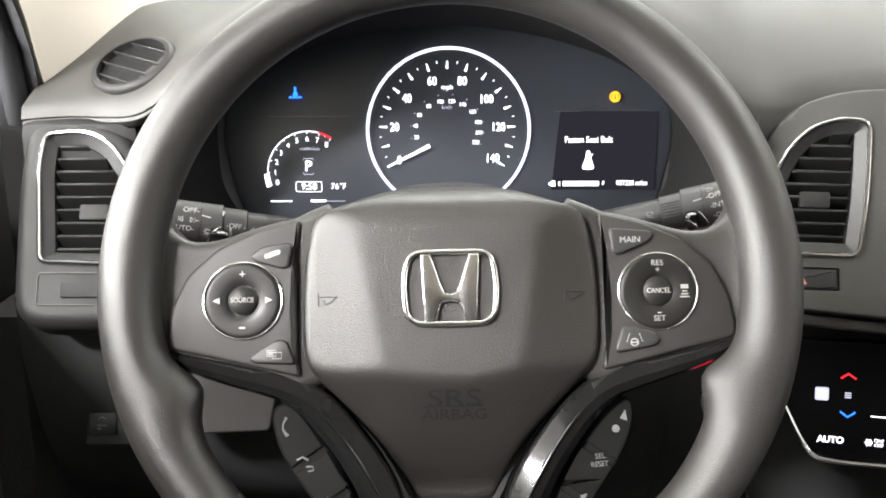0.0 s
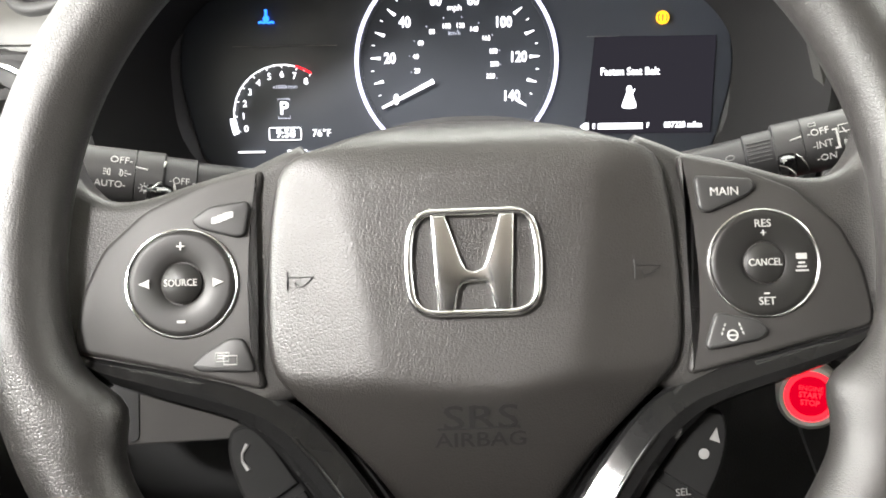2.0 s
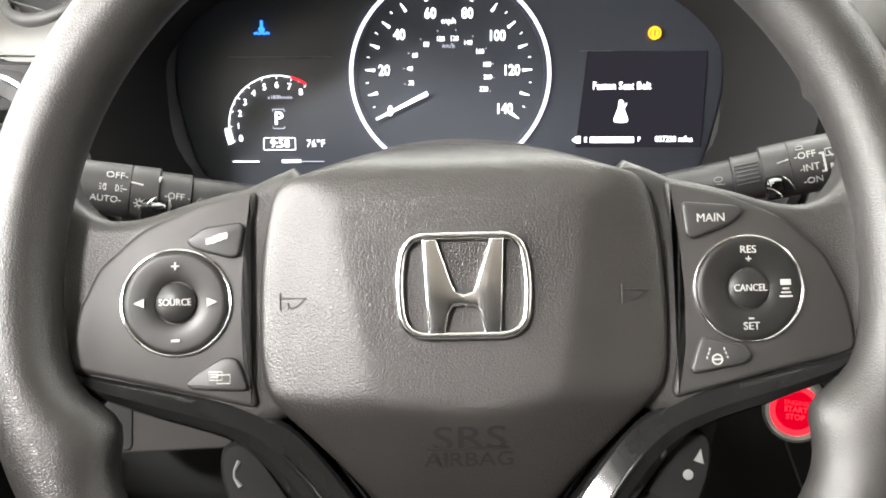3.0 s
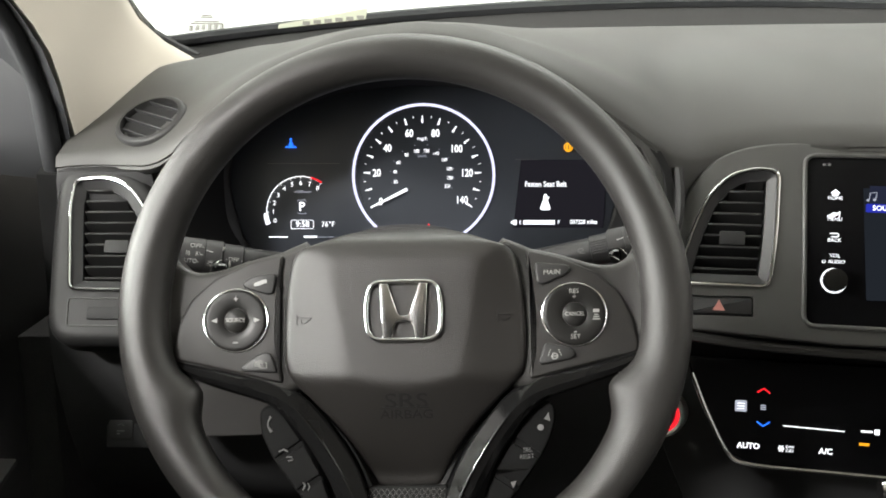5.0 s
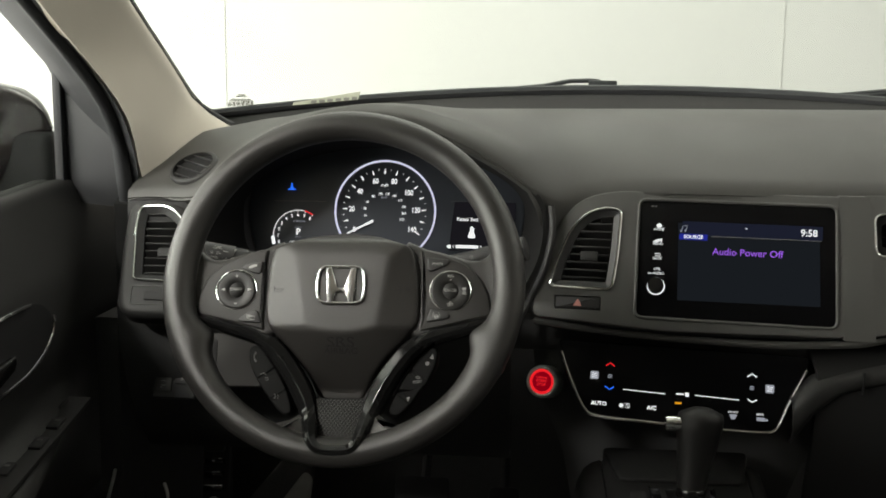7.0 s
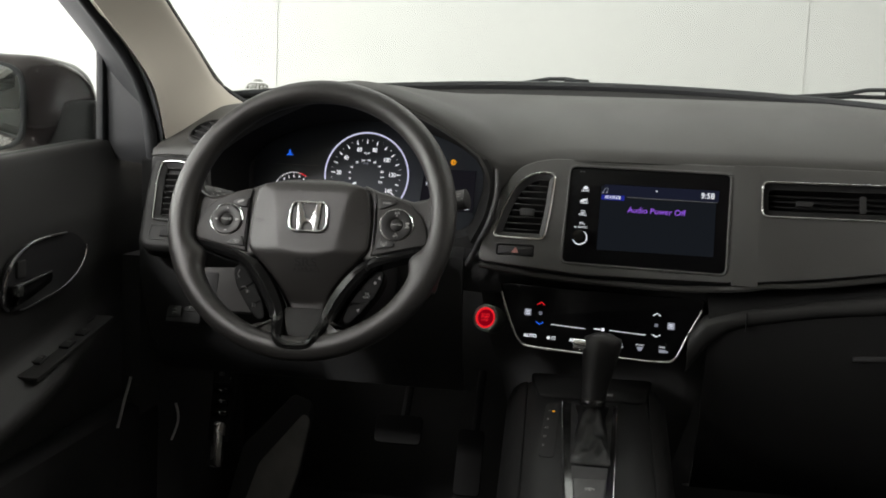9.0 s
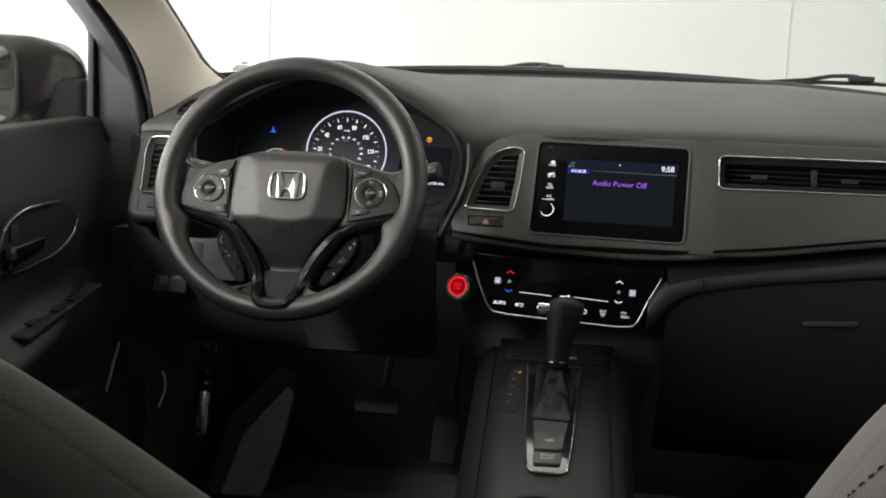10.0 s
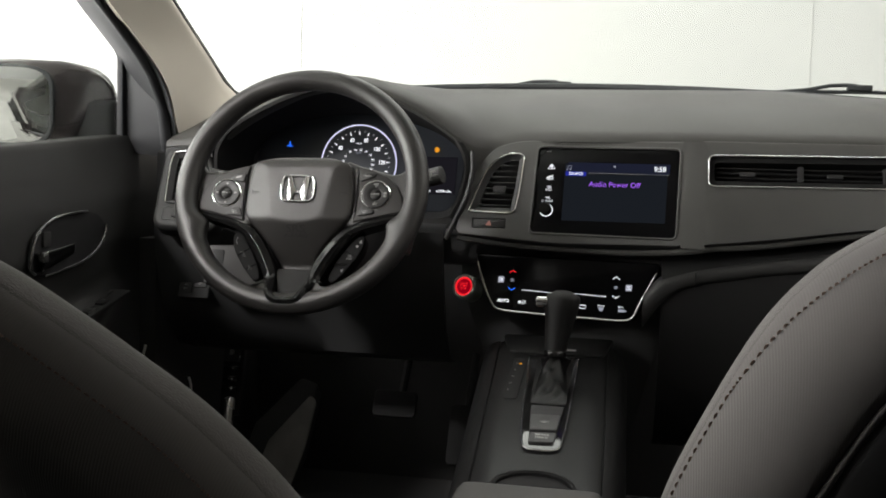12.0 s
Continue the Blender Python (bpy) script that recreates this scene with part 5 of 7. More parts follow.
def stalk(name, root, tip, r0, r1, label, joint, knob, groove, marks, lever):
    """A column stalk: arm, middle collar, end knob with a ring groove, printed words, and a finger lever with bright edges."""
    root, tip = Vector(root), Vector(tip)
    d = tip - root
    x = d.normalized()
    z = (Vector((0, -1, 0.35)) - x * x.dot(Vector((0, -1, 0.35)))).normalized()
    m = Matrix((x, z.cross(x), z)).transposed().to_4x4()
    m.translation = root
    st = thing(name, m, label, "stalk", "column stalks")
    n = d.length
    rm = r0 * 1.10
    turn = Matrix.Rotation(radians(90), 4, "Y")

    def on(a, b, h=0.0):
        rr = (r1 if a > knob else rm) + h
        return Vector((n * a, rr * math.sin(b / r1), rr * math.cos(b / r1)))

    part("arm", lathe([(0.0, 0.0), (r0, 0.0), (r0, n * joint)], 28, turn), PLASTIC, st, "", 50)
    part("collar", lathe([(r0 * 0.9, n * joint), (rm, n * (joint + 0.004)), (rm, n * knob), (r0 * 0.9, n * knob)], 28, turn), PLASTIC, st, "", 50)
    part("end_knob", lathe([(r1 * 0.92, n * knob), (r1, n * (knob + 0.006)), (r1, n * (groove - 0.003)), (r1 * 0.965, n * (groove - 0.002)), (r1 * 0.965, n * (groove + 0.002)), (r1, n * (groove + 0.003)),
                            (r1, n * 0.995), (r1 * 0.9, n), (0, n)], 28, turn), BUTTON, st, "turning end knob", 50)
    for word, a, b, size, h in marks:
        ob = text("print_word", word, size, 0, 0, 0, WHITEPRINT, st)
        t = Matrix.Translation((n * a, 0, 0)) @ Matrix.Rotation(-b / r1, 4, "X") @ Matrix.Translation((0, 0, (r1 if a > knob else rm) + 0.0003 + h))
        if d.x < 0:
            t = t @ Matrix.Rotation(math.pi, 4, "Z")
        ob.data.transform(t)
    a, b, long_, high = lever
    bm = box(0, 0, 0, long_, high, 0.008, 0.0028, 2)
    bmesh.ops.transform(bm, matrix=Matrix.Translation((n * a, 0, 0)) @ Matrix.Rotation(-b / r1, 4, "X") @ Matrix.Translation((0, 0, r1 + 0.0015)), verts=bm.verts)
    part("finger_lever", bm, PIANO, st, "glossy black finger lever")
    return st, n, on


lamp_st, n_, on_ = stalk("lamp_stalk", (-0.060, 0.640, 0.972), (-0.192, 0.612, 0.996), 0.0105, 0.0130, "black lamp stalk with white lettering on the column", 0.53, 0.641, 0.740,
                         [("OFF-", 0.789, -0.0062, 0.0050, 0), ("AUTO-", 0.820, 0.0056, 0.0046, 0), ("-OFF -", 0.580, 0.0010, 0.0046, 0)], (0.655, 0.0088, 0.0122, 0.0105))
part("lever_edge", tube([on_(a, b, 0.0035) for a, b in ((0.650, 0.0020), (0.672, 0.0040), (0.692, 0.0078), (0.706, 0.0130))], [0.0003, 0.0005, 0.0006, 0.0003], False, 6), SATIN, lamp_st, "thin bright edge")
part("lever_line", tube([on_(0.627, 0.0046, 0.0058), on_(0.661, 0.0046, 0.0058)], 0.0004, False, 6), WHITEPRINT, lamp_st, "white line")
part("lever_tip", tube([on_(0.606, 0.0022, 0.0048), on_(0.602, 0.0050, 0.0050), on_(0.606, 0.0078, 0.0044)], [0.0004, 0.0009, 0.0003], False, 6), SATIN, lamp_st, "bright silver tip")
part("collar_notch", tube([on_(0.642, -0.0078, 0.0006), on_(0.646, -0.0048, 0.0006)], [0.0008, 0.0003], False, 6), SATIN, lamp_st, "bright notch")
part("index_line", tube([on_(0.740, -0.0036, 0.0002), on_(0.699, -0.0028, 0.0002)], 0.00038, False, 6), WHITEPRINT, lamp_st, "white index line")
for sg in (-1, 1):
    ca = 0.806 + sg * 0.017
    arcs = joined(tube([on_(ca + sg * 0.009 * math.sin(q), 0.0016 * math.cos(q), 0.0002) for q in np.linspace(0, math.pi, 8)], 0.00022, True, 5),
                  *[tube([on_(ca + sg * 0.014, 0.0011 * k, 0.0002), on_(ca + sg * 0.022, 0.0013 * k, 0.0002)], 0.0002, False, 5) for k in (-1, 0, 1)])
    part("side_light_symbol", arcs, WHITEPRINT, lamp_st)
part("print_dash", tube([on_(0.766, 0.0002, 0.0002), on_(0.752, 0.0002, 0.0002)], 0.0003, False, 5), WHITEPRINT, lamp_st)
sun_ = [tube([on_(0.706 + 0.0095 * math.cos(q), 0.0062 + 0.0013 * math.sin(q), 0.0002) for q in np.linspace(0, 2 * math.pi, 13)[:-1]], 0.00025, True, 5)]
sun_ += [tube([on_(0.706 + k * 0.0068 * math.cos(q), 0.0062 + k * 0.00095 * math.sin(q), 0.0002) for k in (2.0, 2.9)], 0.00022, False, 5) for q in np.linspace(0, 2 * math.pi, 9)[:-1]]
part("lamp_symbol", joined(*sun_), WHITEPRINT, lamp_st)
part("turn_symbol", tube([on_(a, b, 0.0002) for a, b in ((0.512, 0.0020), (0.498, 0.0002), (0.498, 0.0011), (0.474, 0.0013), (0.474, 0.0029), (0.498, 0.0028), (0.498, 0.0037))], 0.00022, True, 5), WHITEPRINT, lamp_st)

wip_st, nw, on_ = stalk("wiper_stalk", (0.060, 0.640, 0.972), (0.190, 0.612, 1.0075), 0.0105, 0.0135, "black wiper stalk with white lettering on the column", 0.604, 0.704, 0.800,
                        [("-OFF", 0.852, 0.0042, 0.0048, 0), ("-INT", 0.860, -0.0020, 0.0048, 0), ("-ON", 0.866, -0.0084, 0.0048, 0), ("]", 0.908, 0.0002, 0.0105, 0), ("REAR", 0.957, -0.0032, 0.0036, 0), ("+", 0.722, -0.0045, 0.0062, 0.0056)],
                        (0.735, -0.0070, 0.0085, 0.0095))
part("index_line", tube([on_(0.758, 0.0030, 0.0002), on_(0.797, 0.0038, 0.0002)], 0.00040, False, 6), WHITEPRINT, wip_st, "white index line")
for k in range(6):
    part("rib", tube([on_(0.616, 0.0070 - 0.0022 * k, 0.0002), on_(0.696, 0.0070 - 0.0022 * k, 0.0002)], 0.00045, False, 6), PLASTIC, wip_st)
part("lever_edge", tube([on_(a, b, h) for a, b, h in ((0.706, -0.0054, 0.0058), (0.728, -0.0064, 0.0062), (0.748, -0.0088, 0.0060), (0.757, -0.0120, 0.0050))], 0.0004, False, 6), SATIN, wip_st, "thin bright edge")
part("ring_edge", tube([on_(a, b, 0.0004) for a, b in ((0.768, -0.0036), (0.784, -0.0058), (0.797, -0.0094), (0.804, -0.0135))], 0.00035, False, 6), SATIN, wip_st, "thin bright edge")
part("rear_wiper_symbol", joined(tube([on_(0.940 + a, 0.0034 + b, 0.0002) for a, b in ((-0.023, -0.0014), (0.023, -0.0014), (0.019, 0.0020), (-0.021, 0.0020))], 0.0003, True, 5),
                                 tube([on_(0.940, 0.0012, 0.0002), on_(0.930, 0.0040, 0.0002)], 0.0003, False, 5)), WHITEPRINT, wip_st)
part("mist_symbol", tube([on_(0.838 + a, 0.0088 + b, 0.0002) for a, b in ((-0.010, -0.0008), (0.012, -0.0008), (0.012, 0.0010), (-0.010, 0.0010))], 0.00022, True, 5), WHITEPRINT, wip_st)
part("washer_symbol", joined(tube([on_(0.555 + 0.015 * math.cos(q), 0.0014 + 0.0014 * math.sin(q), 0.0002) for q in np.linspace(0, 2 * math.pi, 11)[:-1]], 0.00028, True, 5),
                             tube([on_(0.545, -0.0008, 0.0002), on_(0.575, -0.0020, 0.0002)], 0.00028, False, 5)), GREYPRINT, wip_st)

# ---------------------------------------------------------------- instrument cluster
IC = plane_frame((0.0015, 0.826, 1.0210), (0, -math.cos(radians(8)), math.sin(radians(8))))
ic = thing("instrument_cluster", IC, "lit instrument cluster with a white-ringed speedometer", "instrument cluster")
face = round_poly([(-0.170, -0.080), (-0.190, 0.0), (-0.175, 0.050), (-0.135, 0.078), (-0.07, 0.094), (0.07, 0.094), (0.135, 0.078), (0.175, 0.050), (0.190, 0.0), (0.170, -0.080)], 0.03)
part("lens", plate(face, -0.03, -0.002, 0.002), LENS, ic, "dark lens, its black lifted for haze")
rim_o = inset(face, -0.013)
rows = [[(p.x, p.y, -0.003), (p.x + (q.x - p.x) * 0.3, p.y + (q.y - p.y) * 0.3, 0.004), (q.x, q.y, 0.016)] for p, q in zip(list(face) + [face[0]], rim_o + [rim_o[0]])]
part("bezel", sheet(rows, 0.003, away=(0, 0, -1)), PLASTIC, ic, "slanting black bezel round the lens", 25)
RR = 0.0672
speed = part("speedometer", lathe([(0.0, -0.0018), (RR - 0.002, -0.0018), (RR - 0.002, -0.0005), (RR - 0.0035, -0.0005), (RR - 0.0035, -0.0014), (0, -0.0014)], 72), LENS, ic, "black speedometer dial, lifted in colour for haze")
part("lit_ring", tube([(RR * math.cos(a), RR * math.sin(a), 0.0) for a in (2 * math.pi * i / 96 for i in range(96))], 0.0013, True, 8), G_RING, speed, "bright white lit ring")
Z = 0.0006


def dial_at(mph, r):
    a = radians((mph - 70) * 1.75)
    return r * math.sin(a) - 0.0010, r * math.cos(a) + 0.0002


for i in range(29):
    mph = i * 5
    big = mph % 10 == 0
    x, y = dial_at(mph, 0.0533 if big else 0.0556)
    ln = 0.0066 if big else 0.0019
    wi, wo = (0.0021, 0.0007) if big else (0.0006, 0.0006)
    bm = plate([(-wi / 2, -ln / 2), (wi / 2, -ln / 2), (wo / 2, ln / 2), (-wo / 2, ln / 2)], -0.0002, 0.0002)
    bmesh.ops.transform(bm, matrix=pose(x, y, Z, 0, 0, -(mph - 70) * 1.75), verts=bm.verts)
    part("tick", bm, G_WHITE, speed)
for mph in range(0, 141, 20):
    x, y = dial_at(mph, float(table(mph, (0, 0.0473), (20, 0.0438), (40, 0.0420), (60, 0.0415), (80, 0.0415), (100, 0.0408), (120, 0.0424), (140, 0.0446))))
    text("number", str(mph), 0.0099, x, y, Z, G_WHITE, speed, bold=0.00018, squeeze=0.80)
for kmh in range(20, 221, 20):
    turn_ = radians(float(table(kmh, (20, -104), (60, -62.5), (100, -14), (160, 55), (180, 77), (220, 114))))
    r_ = 0.0233 + 0.0032 * abs(math.sin(turn_)) ** 2
    text("small_number", str(kmh), 0.0046, r_ * math.sin(turn_) - 0.0010, r_ * math.cos(turn_) + 0.0002, Z, G_WHITE, speed, bold=0.00005, squeeze=0.85)
    x, y = 0.0306 * math.sin(turn_) - 0.0010, 0.0291 * math.cos(turn_) + 0.0002
    part("tick", lathe([(0.0005, 0), (0, 0.0003)], 6, pose(x, y, Z)), G_DIM, speed)
text("small_number", "mph", 0.0056, -0.0010, 0.0350, Z, G_WHITE, speed)
text("small_number", "km/h", 0.0042, -0.0012, 0.0185, Z, G_DIM, speed)
a, b = Vector((-0.0155, -0.0130, 0.003)), Vector((-0.0505, -0.0305, 0.003))
part("needle", tube([a, b], [0.0016, 0.0008], False, 8), G_WHITE, speed, "white lit needle")
# left display
lcd = part("left_display", plate([(-0.158, -0.062), (-0.082, -0.062), (-0.078, 0.006), (-0.158, 0.006)], -0.006, -0.0023), LENS, ic, "small lit rev counter display")
c0, ra = Vector((-0.1172, -0.0345)), 0.0338


def tach(n, r):
    a = radians(199 - n * 18.0)
    return c0.x + r * math.cos(a), c0.y + r * math.sin(a)


part("rev_arc", tube([(*tach(i / 10 * 7, ra), Z) for i in range(11)], 0.0004, False, 6), G_WHITE, lcd)
part("red_arc", tube([(*tach(6.9 + i / 5 * 1.1, ra), Z) for i in range(6)], 0.0008, False, 6), G_RED, lcd, "red zone arc")
part("rev_bar", band([Vector(tach(i / 6 * 1.0 - 0.1, ra + 0.0030)) for i in range(7)], [Vector(tach(i / 6 * 1.0 - 0.1, ra - 0.0010)) for i in range(7)], Z, Z, Z, Z - 0.0005), G_WHITE, lcd)
for i in range(9):
    x, y = tach(i, ra - 0.0065)
    text("number", str(i), 0.0062, x, y, Z, G_WHITE, lcd)
    for h in (0, 0.5):
        if i + h <= 8:
            p, q = tach(i + h, ra - 0.0002), tach(i + h, ra - (0.0024 if h == 0 else 0.0012))
            part("tick", tube([(*p, Z), (*q, Z)], 0.0003, False, 5), G_WHITE, lcd)
text("small_number", "x1000r/min", 0.0036, c0.x + 0.0015, c0.y + 0.0190, Z, G_DIM, lcd)
text("gear_letter", "P", 0.0120, -0.1170, -0.0300, Z, G_WHITE, lcd, bold=0.0002)
for y in (-0.0365, -0.0235):
    part("gear_frame", tube([(-0.1210, y + (0.0015 if y < -0.03 else -0.0015), Z), (-0.1210, y, Z), (-0.1130, y, Z), (-0.1130, y + (0.0015 if y < -0.03 else -0.0015), Z)], 0.0003, False, 5), G_DIM, lcd)
part("clock_frame", tube([(p.x, p.y, Z) for p in round_poly([(-0.1275, -0.0510), (-0.1060, -0.0510), (-0.1060, -0.0428), (-0.1275, -0.0428)], 0.0012)], 0.0003, True, 5), G_WHITE, lcd)
text("clock", "9:58", 0.0078, -0.1165, -0.0469, Z, G_WHITE, lcd, bold=0.0001)
text("temperature", "76\u00b0F", 0.0070, -0.0920, -0.0469, Z, G_WHITE, lcd)
part("lower_line", box(-0.140, -0.0590, Z, 0.018, 0.0010, 0.0004), G_WHITE, lcd)
part("lower_line", box(-0.109, -0.0588, Z, 0.013, 0.0020, 0.0004), G_WHITE, lcd)
part("lower_line", box(-0.0965, -0.0590, Z, 0.020, 0.0006, 0.0004), G_DIM, lcd)
part("upper_line", box(-0.115, 0.0115, Z, 0.070, 0.0004, 0.0004), GREYPRINT, lcd)
# right display
rcd = part("right_display", plate([(0.0860, -0.050), (0.1720, -0.050), (0.1745, 0.0150), (0.0930, 0.0150)], -0.003, -0.0012), G_LCD, ic, "small violet lit message display")
text("message", "Fasten Seat Belt", 0.0072, 0.1165, -0.0085, Z, G_WHITE, rcd, bold=0.0001, squeeze=0.86, label="white message")
part("belt_icon", plate(smooth_loop([(0.1118, -0.0325), (0.1208, -0.0325), (0.1196, -0.0265), (0.1182, -0.0225), (0.1180, -0.0190), (0.1163, -0.0175), (0.1146, -0.0190), (0.1144, -0.0225), (0.1130, -0.0265)], 4), Z - 0.0003, Z), G_WHITE, rcd)
part("belt_icon_sash", tube([(0.1200, -0.0200, Z + 0.0003), (0.1135, -0.0310, Z + 0.0003)], 0.0005, False, 5), G_WHITE, rcd)
part("fuel_bar", box(0.1105, -0.0448, Z, 0.030, 0.0040, 0.0004), G_WHITE, rcd)
part("fuel_mark", plate([(0.0830, -0.0450), (0.0862, -0.0425), (0.0890, -0.0425), (0.0890, -0.0472), (0.0862, -0.0472)], Z - 0.0003, Z), G_WHITE, rcd)
text("small_number", "E", 0.0050, 0.0925, -0.0448, Z, G_WHITE, rcd)
text("small_number", "F", 0.0050, 0.1292, -0.0448, Z, G_WHITE, rcd)
text("odometer", "037228 miles", 0.0055, 0.1530, -0.0445, Z, G_WHITE, rcd, bold=0.0001, squeeze=0.88)
part("upper_line", box(0.0985, 0.0150, Z, 0.022, 0.0004, 0.0004), GREYPRINT, rcd)
part("coolant_light", joined(plate([(-0.1284, 0.0278), (-0.1252, 0.0278), (-0.1258, 0.0310), (-0.1278, 0.0310)], Z - 0.0003, Z), box(-0.1268, 0.0332, Z, 0.0018, 0.0048, 0.0004), tube([(-0.1320, 0.0268, Z), (-0.1303, 0.0276, Z), (-0.1286, 0.0268, Z), (-0.1268, 0.0276, Z), (-0.1250, 0.0268, Z), (-0.1233, 0.0276, Z), (-0.1216, 0.0268, Z)], 0.0008, False, 5), lathe([(0.0022, 0), (0, 0.0004)], 16, pose(-0.1268, 0.0295, Z))), G_BLUE, ic, "blue coolant lamp")
part("brake_light", lathe([(0.0045, 0), (0.0045, 0.0003), (0, 0.0004)], 24, pose(0.1378, 0.0268, Z)), G_AMBER, ic, "amber brake lamp")
part("brake_mark", joined(box(0.1378, 0.0268, Z + 0.0006, 0.0008, 0.0042, 0.0003), *[tube([(0.1378 + 0.0030 * math.cos(a), 0.0268 + 0.0030 * math.sin(a), Z + 0.0006) for a in np.linspace(b - 0.8, b + 0.8, 6)], 0.0003, False, 5) for b in (0, math.pi)]), INK, ic)
part("belt_light", plate(round_poly([(0.0026, -0.0515), (0.0072, -0.0515), (0.0062, -0.0470), (0.0049, -0.0458), (0.0038, -0.0470)], 0.0008), Z - 0.0003, Z), G_RED, speed, "red seat belt lamp")


# ---------------------------------------------------------------- centre console and gear lever
SL = 15.3
CONSOLE = mat("console_plastic", (0.0075, 0.0075, 0.0075), 0.46, bump=0.12, scale=1400, vary=0.12, big=8, spec=0.12)
KNOB = mat("worn_black_knob", (0.006, 0.0058, 0.0056), 0.52, bump=0.2, scale=900, kind="leather", vary=0.1, big=20, spec=0.3)
CON = plane_frame((0.370, 0.460, 0.706), (0, -math.sin(radians(SL)), math.cos(radians(SL))))
con = thing("centre_console", CON, "dark grey centre console between the seats", "console")
# local y runs forwards up the slope
rows = []
for i in range(25):
    s = i / 24
    y = -0.235 + 0.42 * s
    wl, wr = -0.090 - 0.014 * s, 0.098 - 0.004 * s
    row = []
    for x, z in ((wl - 0.012, -0.42), (wl - 0.012, -0.052), (wl - 0.010, -0.032), (wl - 0.003, -0.013), (wl + 0.006, -0.0035), (wl + 0.016, 0.0005), (wl + 0.018, -0.0022), (wl + 0.020, 0.0)):
        row.append((x, y, z))
    row += [(wl + 0.020 + (wr - wl - 0.040) * k / 6, y, 0.0) for k in range(1, 6)]
    for x, z in ((wr - 0.020, 0.0), (wr - 0.018, -0.0022), (wr - 0.016, 0.0005), (wr - 0.006, -0.0035), (wr + 0.003, -0.013), (wr + 0.010, -0.032), (wr + 0.012, -0.052), (wr + 0.012, -0.42)):
        row.append((x, y, z))
    rows.append(row)
part("top_cover", sheet(rows, 0.004, away=(0, 0, -1)), CONSOLE, con, "dark grey moulded cover", 50)
C = lambda x, y: Vector((x - 0.370, (y - 0.460) / math.cos(radians(SL))))
U = [C(0.333, 0.590), C(0.341, 0.430), C(0.347, 0.360), C(0.354, 0.339), C(0.372, 0.336), C(0.391, 0.339), C(0.398, 0.360), C(0.402, 0.450), C(0.405, 0.590)]
up = smooth_loop(U, 6, False)
part("bright_trim", tube([(p.x, p.y, 0.0022) for p in up], 0.0015, n=8), CHROME, con, "chrome gear surround")
part("inner_frame", plate(up, -0.01, 0.0018, 0.001), PIANO, con, "glossy black gear surround")
# Flat plate; the opening's shade is put in as black.
part("gear_pit", plate([C(0.345, 0.590), C(0.348, 0.452), C(0.395, 0.452), C(0.400, 0.590)], 0.0, 0.0022), BLACKEST, con, "flat black plate put in for the shaded gear lever opening")
part("recess", plate(round_poly([C(0.350, 0.447), C(0.394, 0.447), C(0.392, 0.418), C(0.352, 0.416)], 0.002), 0.0, 0.0026, 0.0008), DARK, con)
brake = part("parking_brake_switch", plate(round_poly([C(0.352, 0.416), C(0.392, 0.418), C(0.390, 0.379), C(0.355, 0.377)], 0.003), 0.0, 0.0070, 0.002), BUTTON, con, "black parking brake switch")
c = C(0.3725, 0.397)
part("brake_icon", joined(tube([(c.x + 0.0032 * math.cos(a), c.y + 0.0024 * math.sin(a), 0.0072) for a in (2 * math.pi * i / 16 for i in range(16))], 0.0004, True, 5), box(c.x, c.y, 0.0072, 0.0016, 0.002, 0.0004),
                          *[tube([(c.x + s * 0.0045, c.y - 0.002, 0.0072), (c.x + s * 0.0054, c.y, 0.0072), (c.x + s * 0.0045, c.y + 0.002, 0.0072)], 0.0004, False, 5) for s in (-1, 1)]), WHITEPRINT, brake)
hold = part("brake_hold_button", plate(round_poly([C(0.355, 0.374), C(0.390, 0.376), C(0.388, 0.352), C(0.356, 0.350)], 0.003), 0.0, 0.0055, 0.0015), BUTTON, con, "black brake hold button")
c = C(0.372, 0.364)
text("key_word", "BRAKE", 0.0060, c.x, c.y + 0.0032, 0.0058, WHITEPRINT, hold, bold=0.0001)
text("key_word", "HOLD", 0.0060, c.x, c.y - 0.0032, 0.0058, WHITEPRINT, hold, bold=0.0001)
ind = part("gear_indicator", plate(round_poly([C(0.312, 0.585), C(0.332, 0.585), C(0.328, 0.462), C(0.309, 0.462)], 0.007), -0.004, 0.0012, 0.0006), BLACKEST, con, "black gear position strip")
c = C(0.3225, 0.566)
part("position_light", lathe([(0.0022, 0), (0, 0.0005)], 12, pose(c.x, c.y, 0.0013)), G_AMBER, ind, "small amber lamp")
for k, ch in enumerate("PRNDS"):
    c = C(0.3175 - 0.001 * k, 0.566 - 0.020 * k)
    text("gear_letter", ch, 0.0060, c.x, c.y, 0.0014, GREYPRINT, ind)
c = C(0.372, 0.262)
part("cup_holder_rim", tube([(c.x + 0.048 * math.cos(a), c.y - 0.010 + 0.035 * math.sin(a), 0.002) for a in (2 * math.pi * i / 40 for i in range(40))], 0.004, True, 8), CONSOLE, con, "rim of the cup holder")
# Flat disc; black colour stands for the shade down in the well.
part("cup_holder_well", lathe([(0.046, 0.0), (0, 0.0005)], 40, pose(c.x, c.y - 0.010, 0.0012) @ Matrix.Diagonal((1, 0.75, 1, 1))), BLACKEST, con, "flat black disc put in for the shaded cup holder well")
part("rear_slope", box(0.0, -0.26, -0.22, 0.17, 0.08, 0.40, 0.01), PLASTIC, con)
part("front_tray", plate(round_poly([C(0.300, 0.600), C(0.440, 0.600), C(0.455, 0.660), C(0.285, 0.660)], 0.01), -0.01, 0.004, 0.003), CONSOLE, con, "small tray at the stack's foot")
c = C(0.392, 0.612)
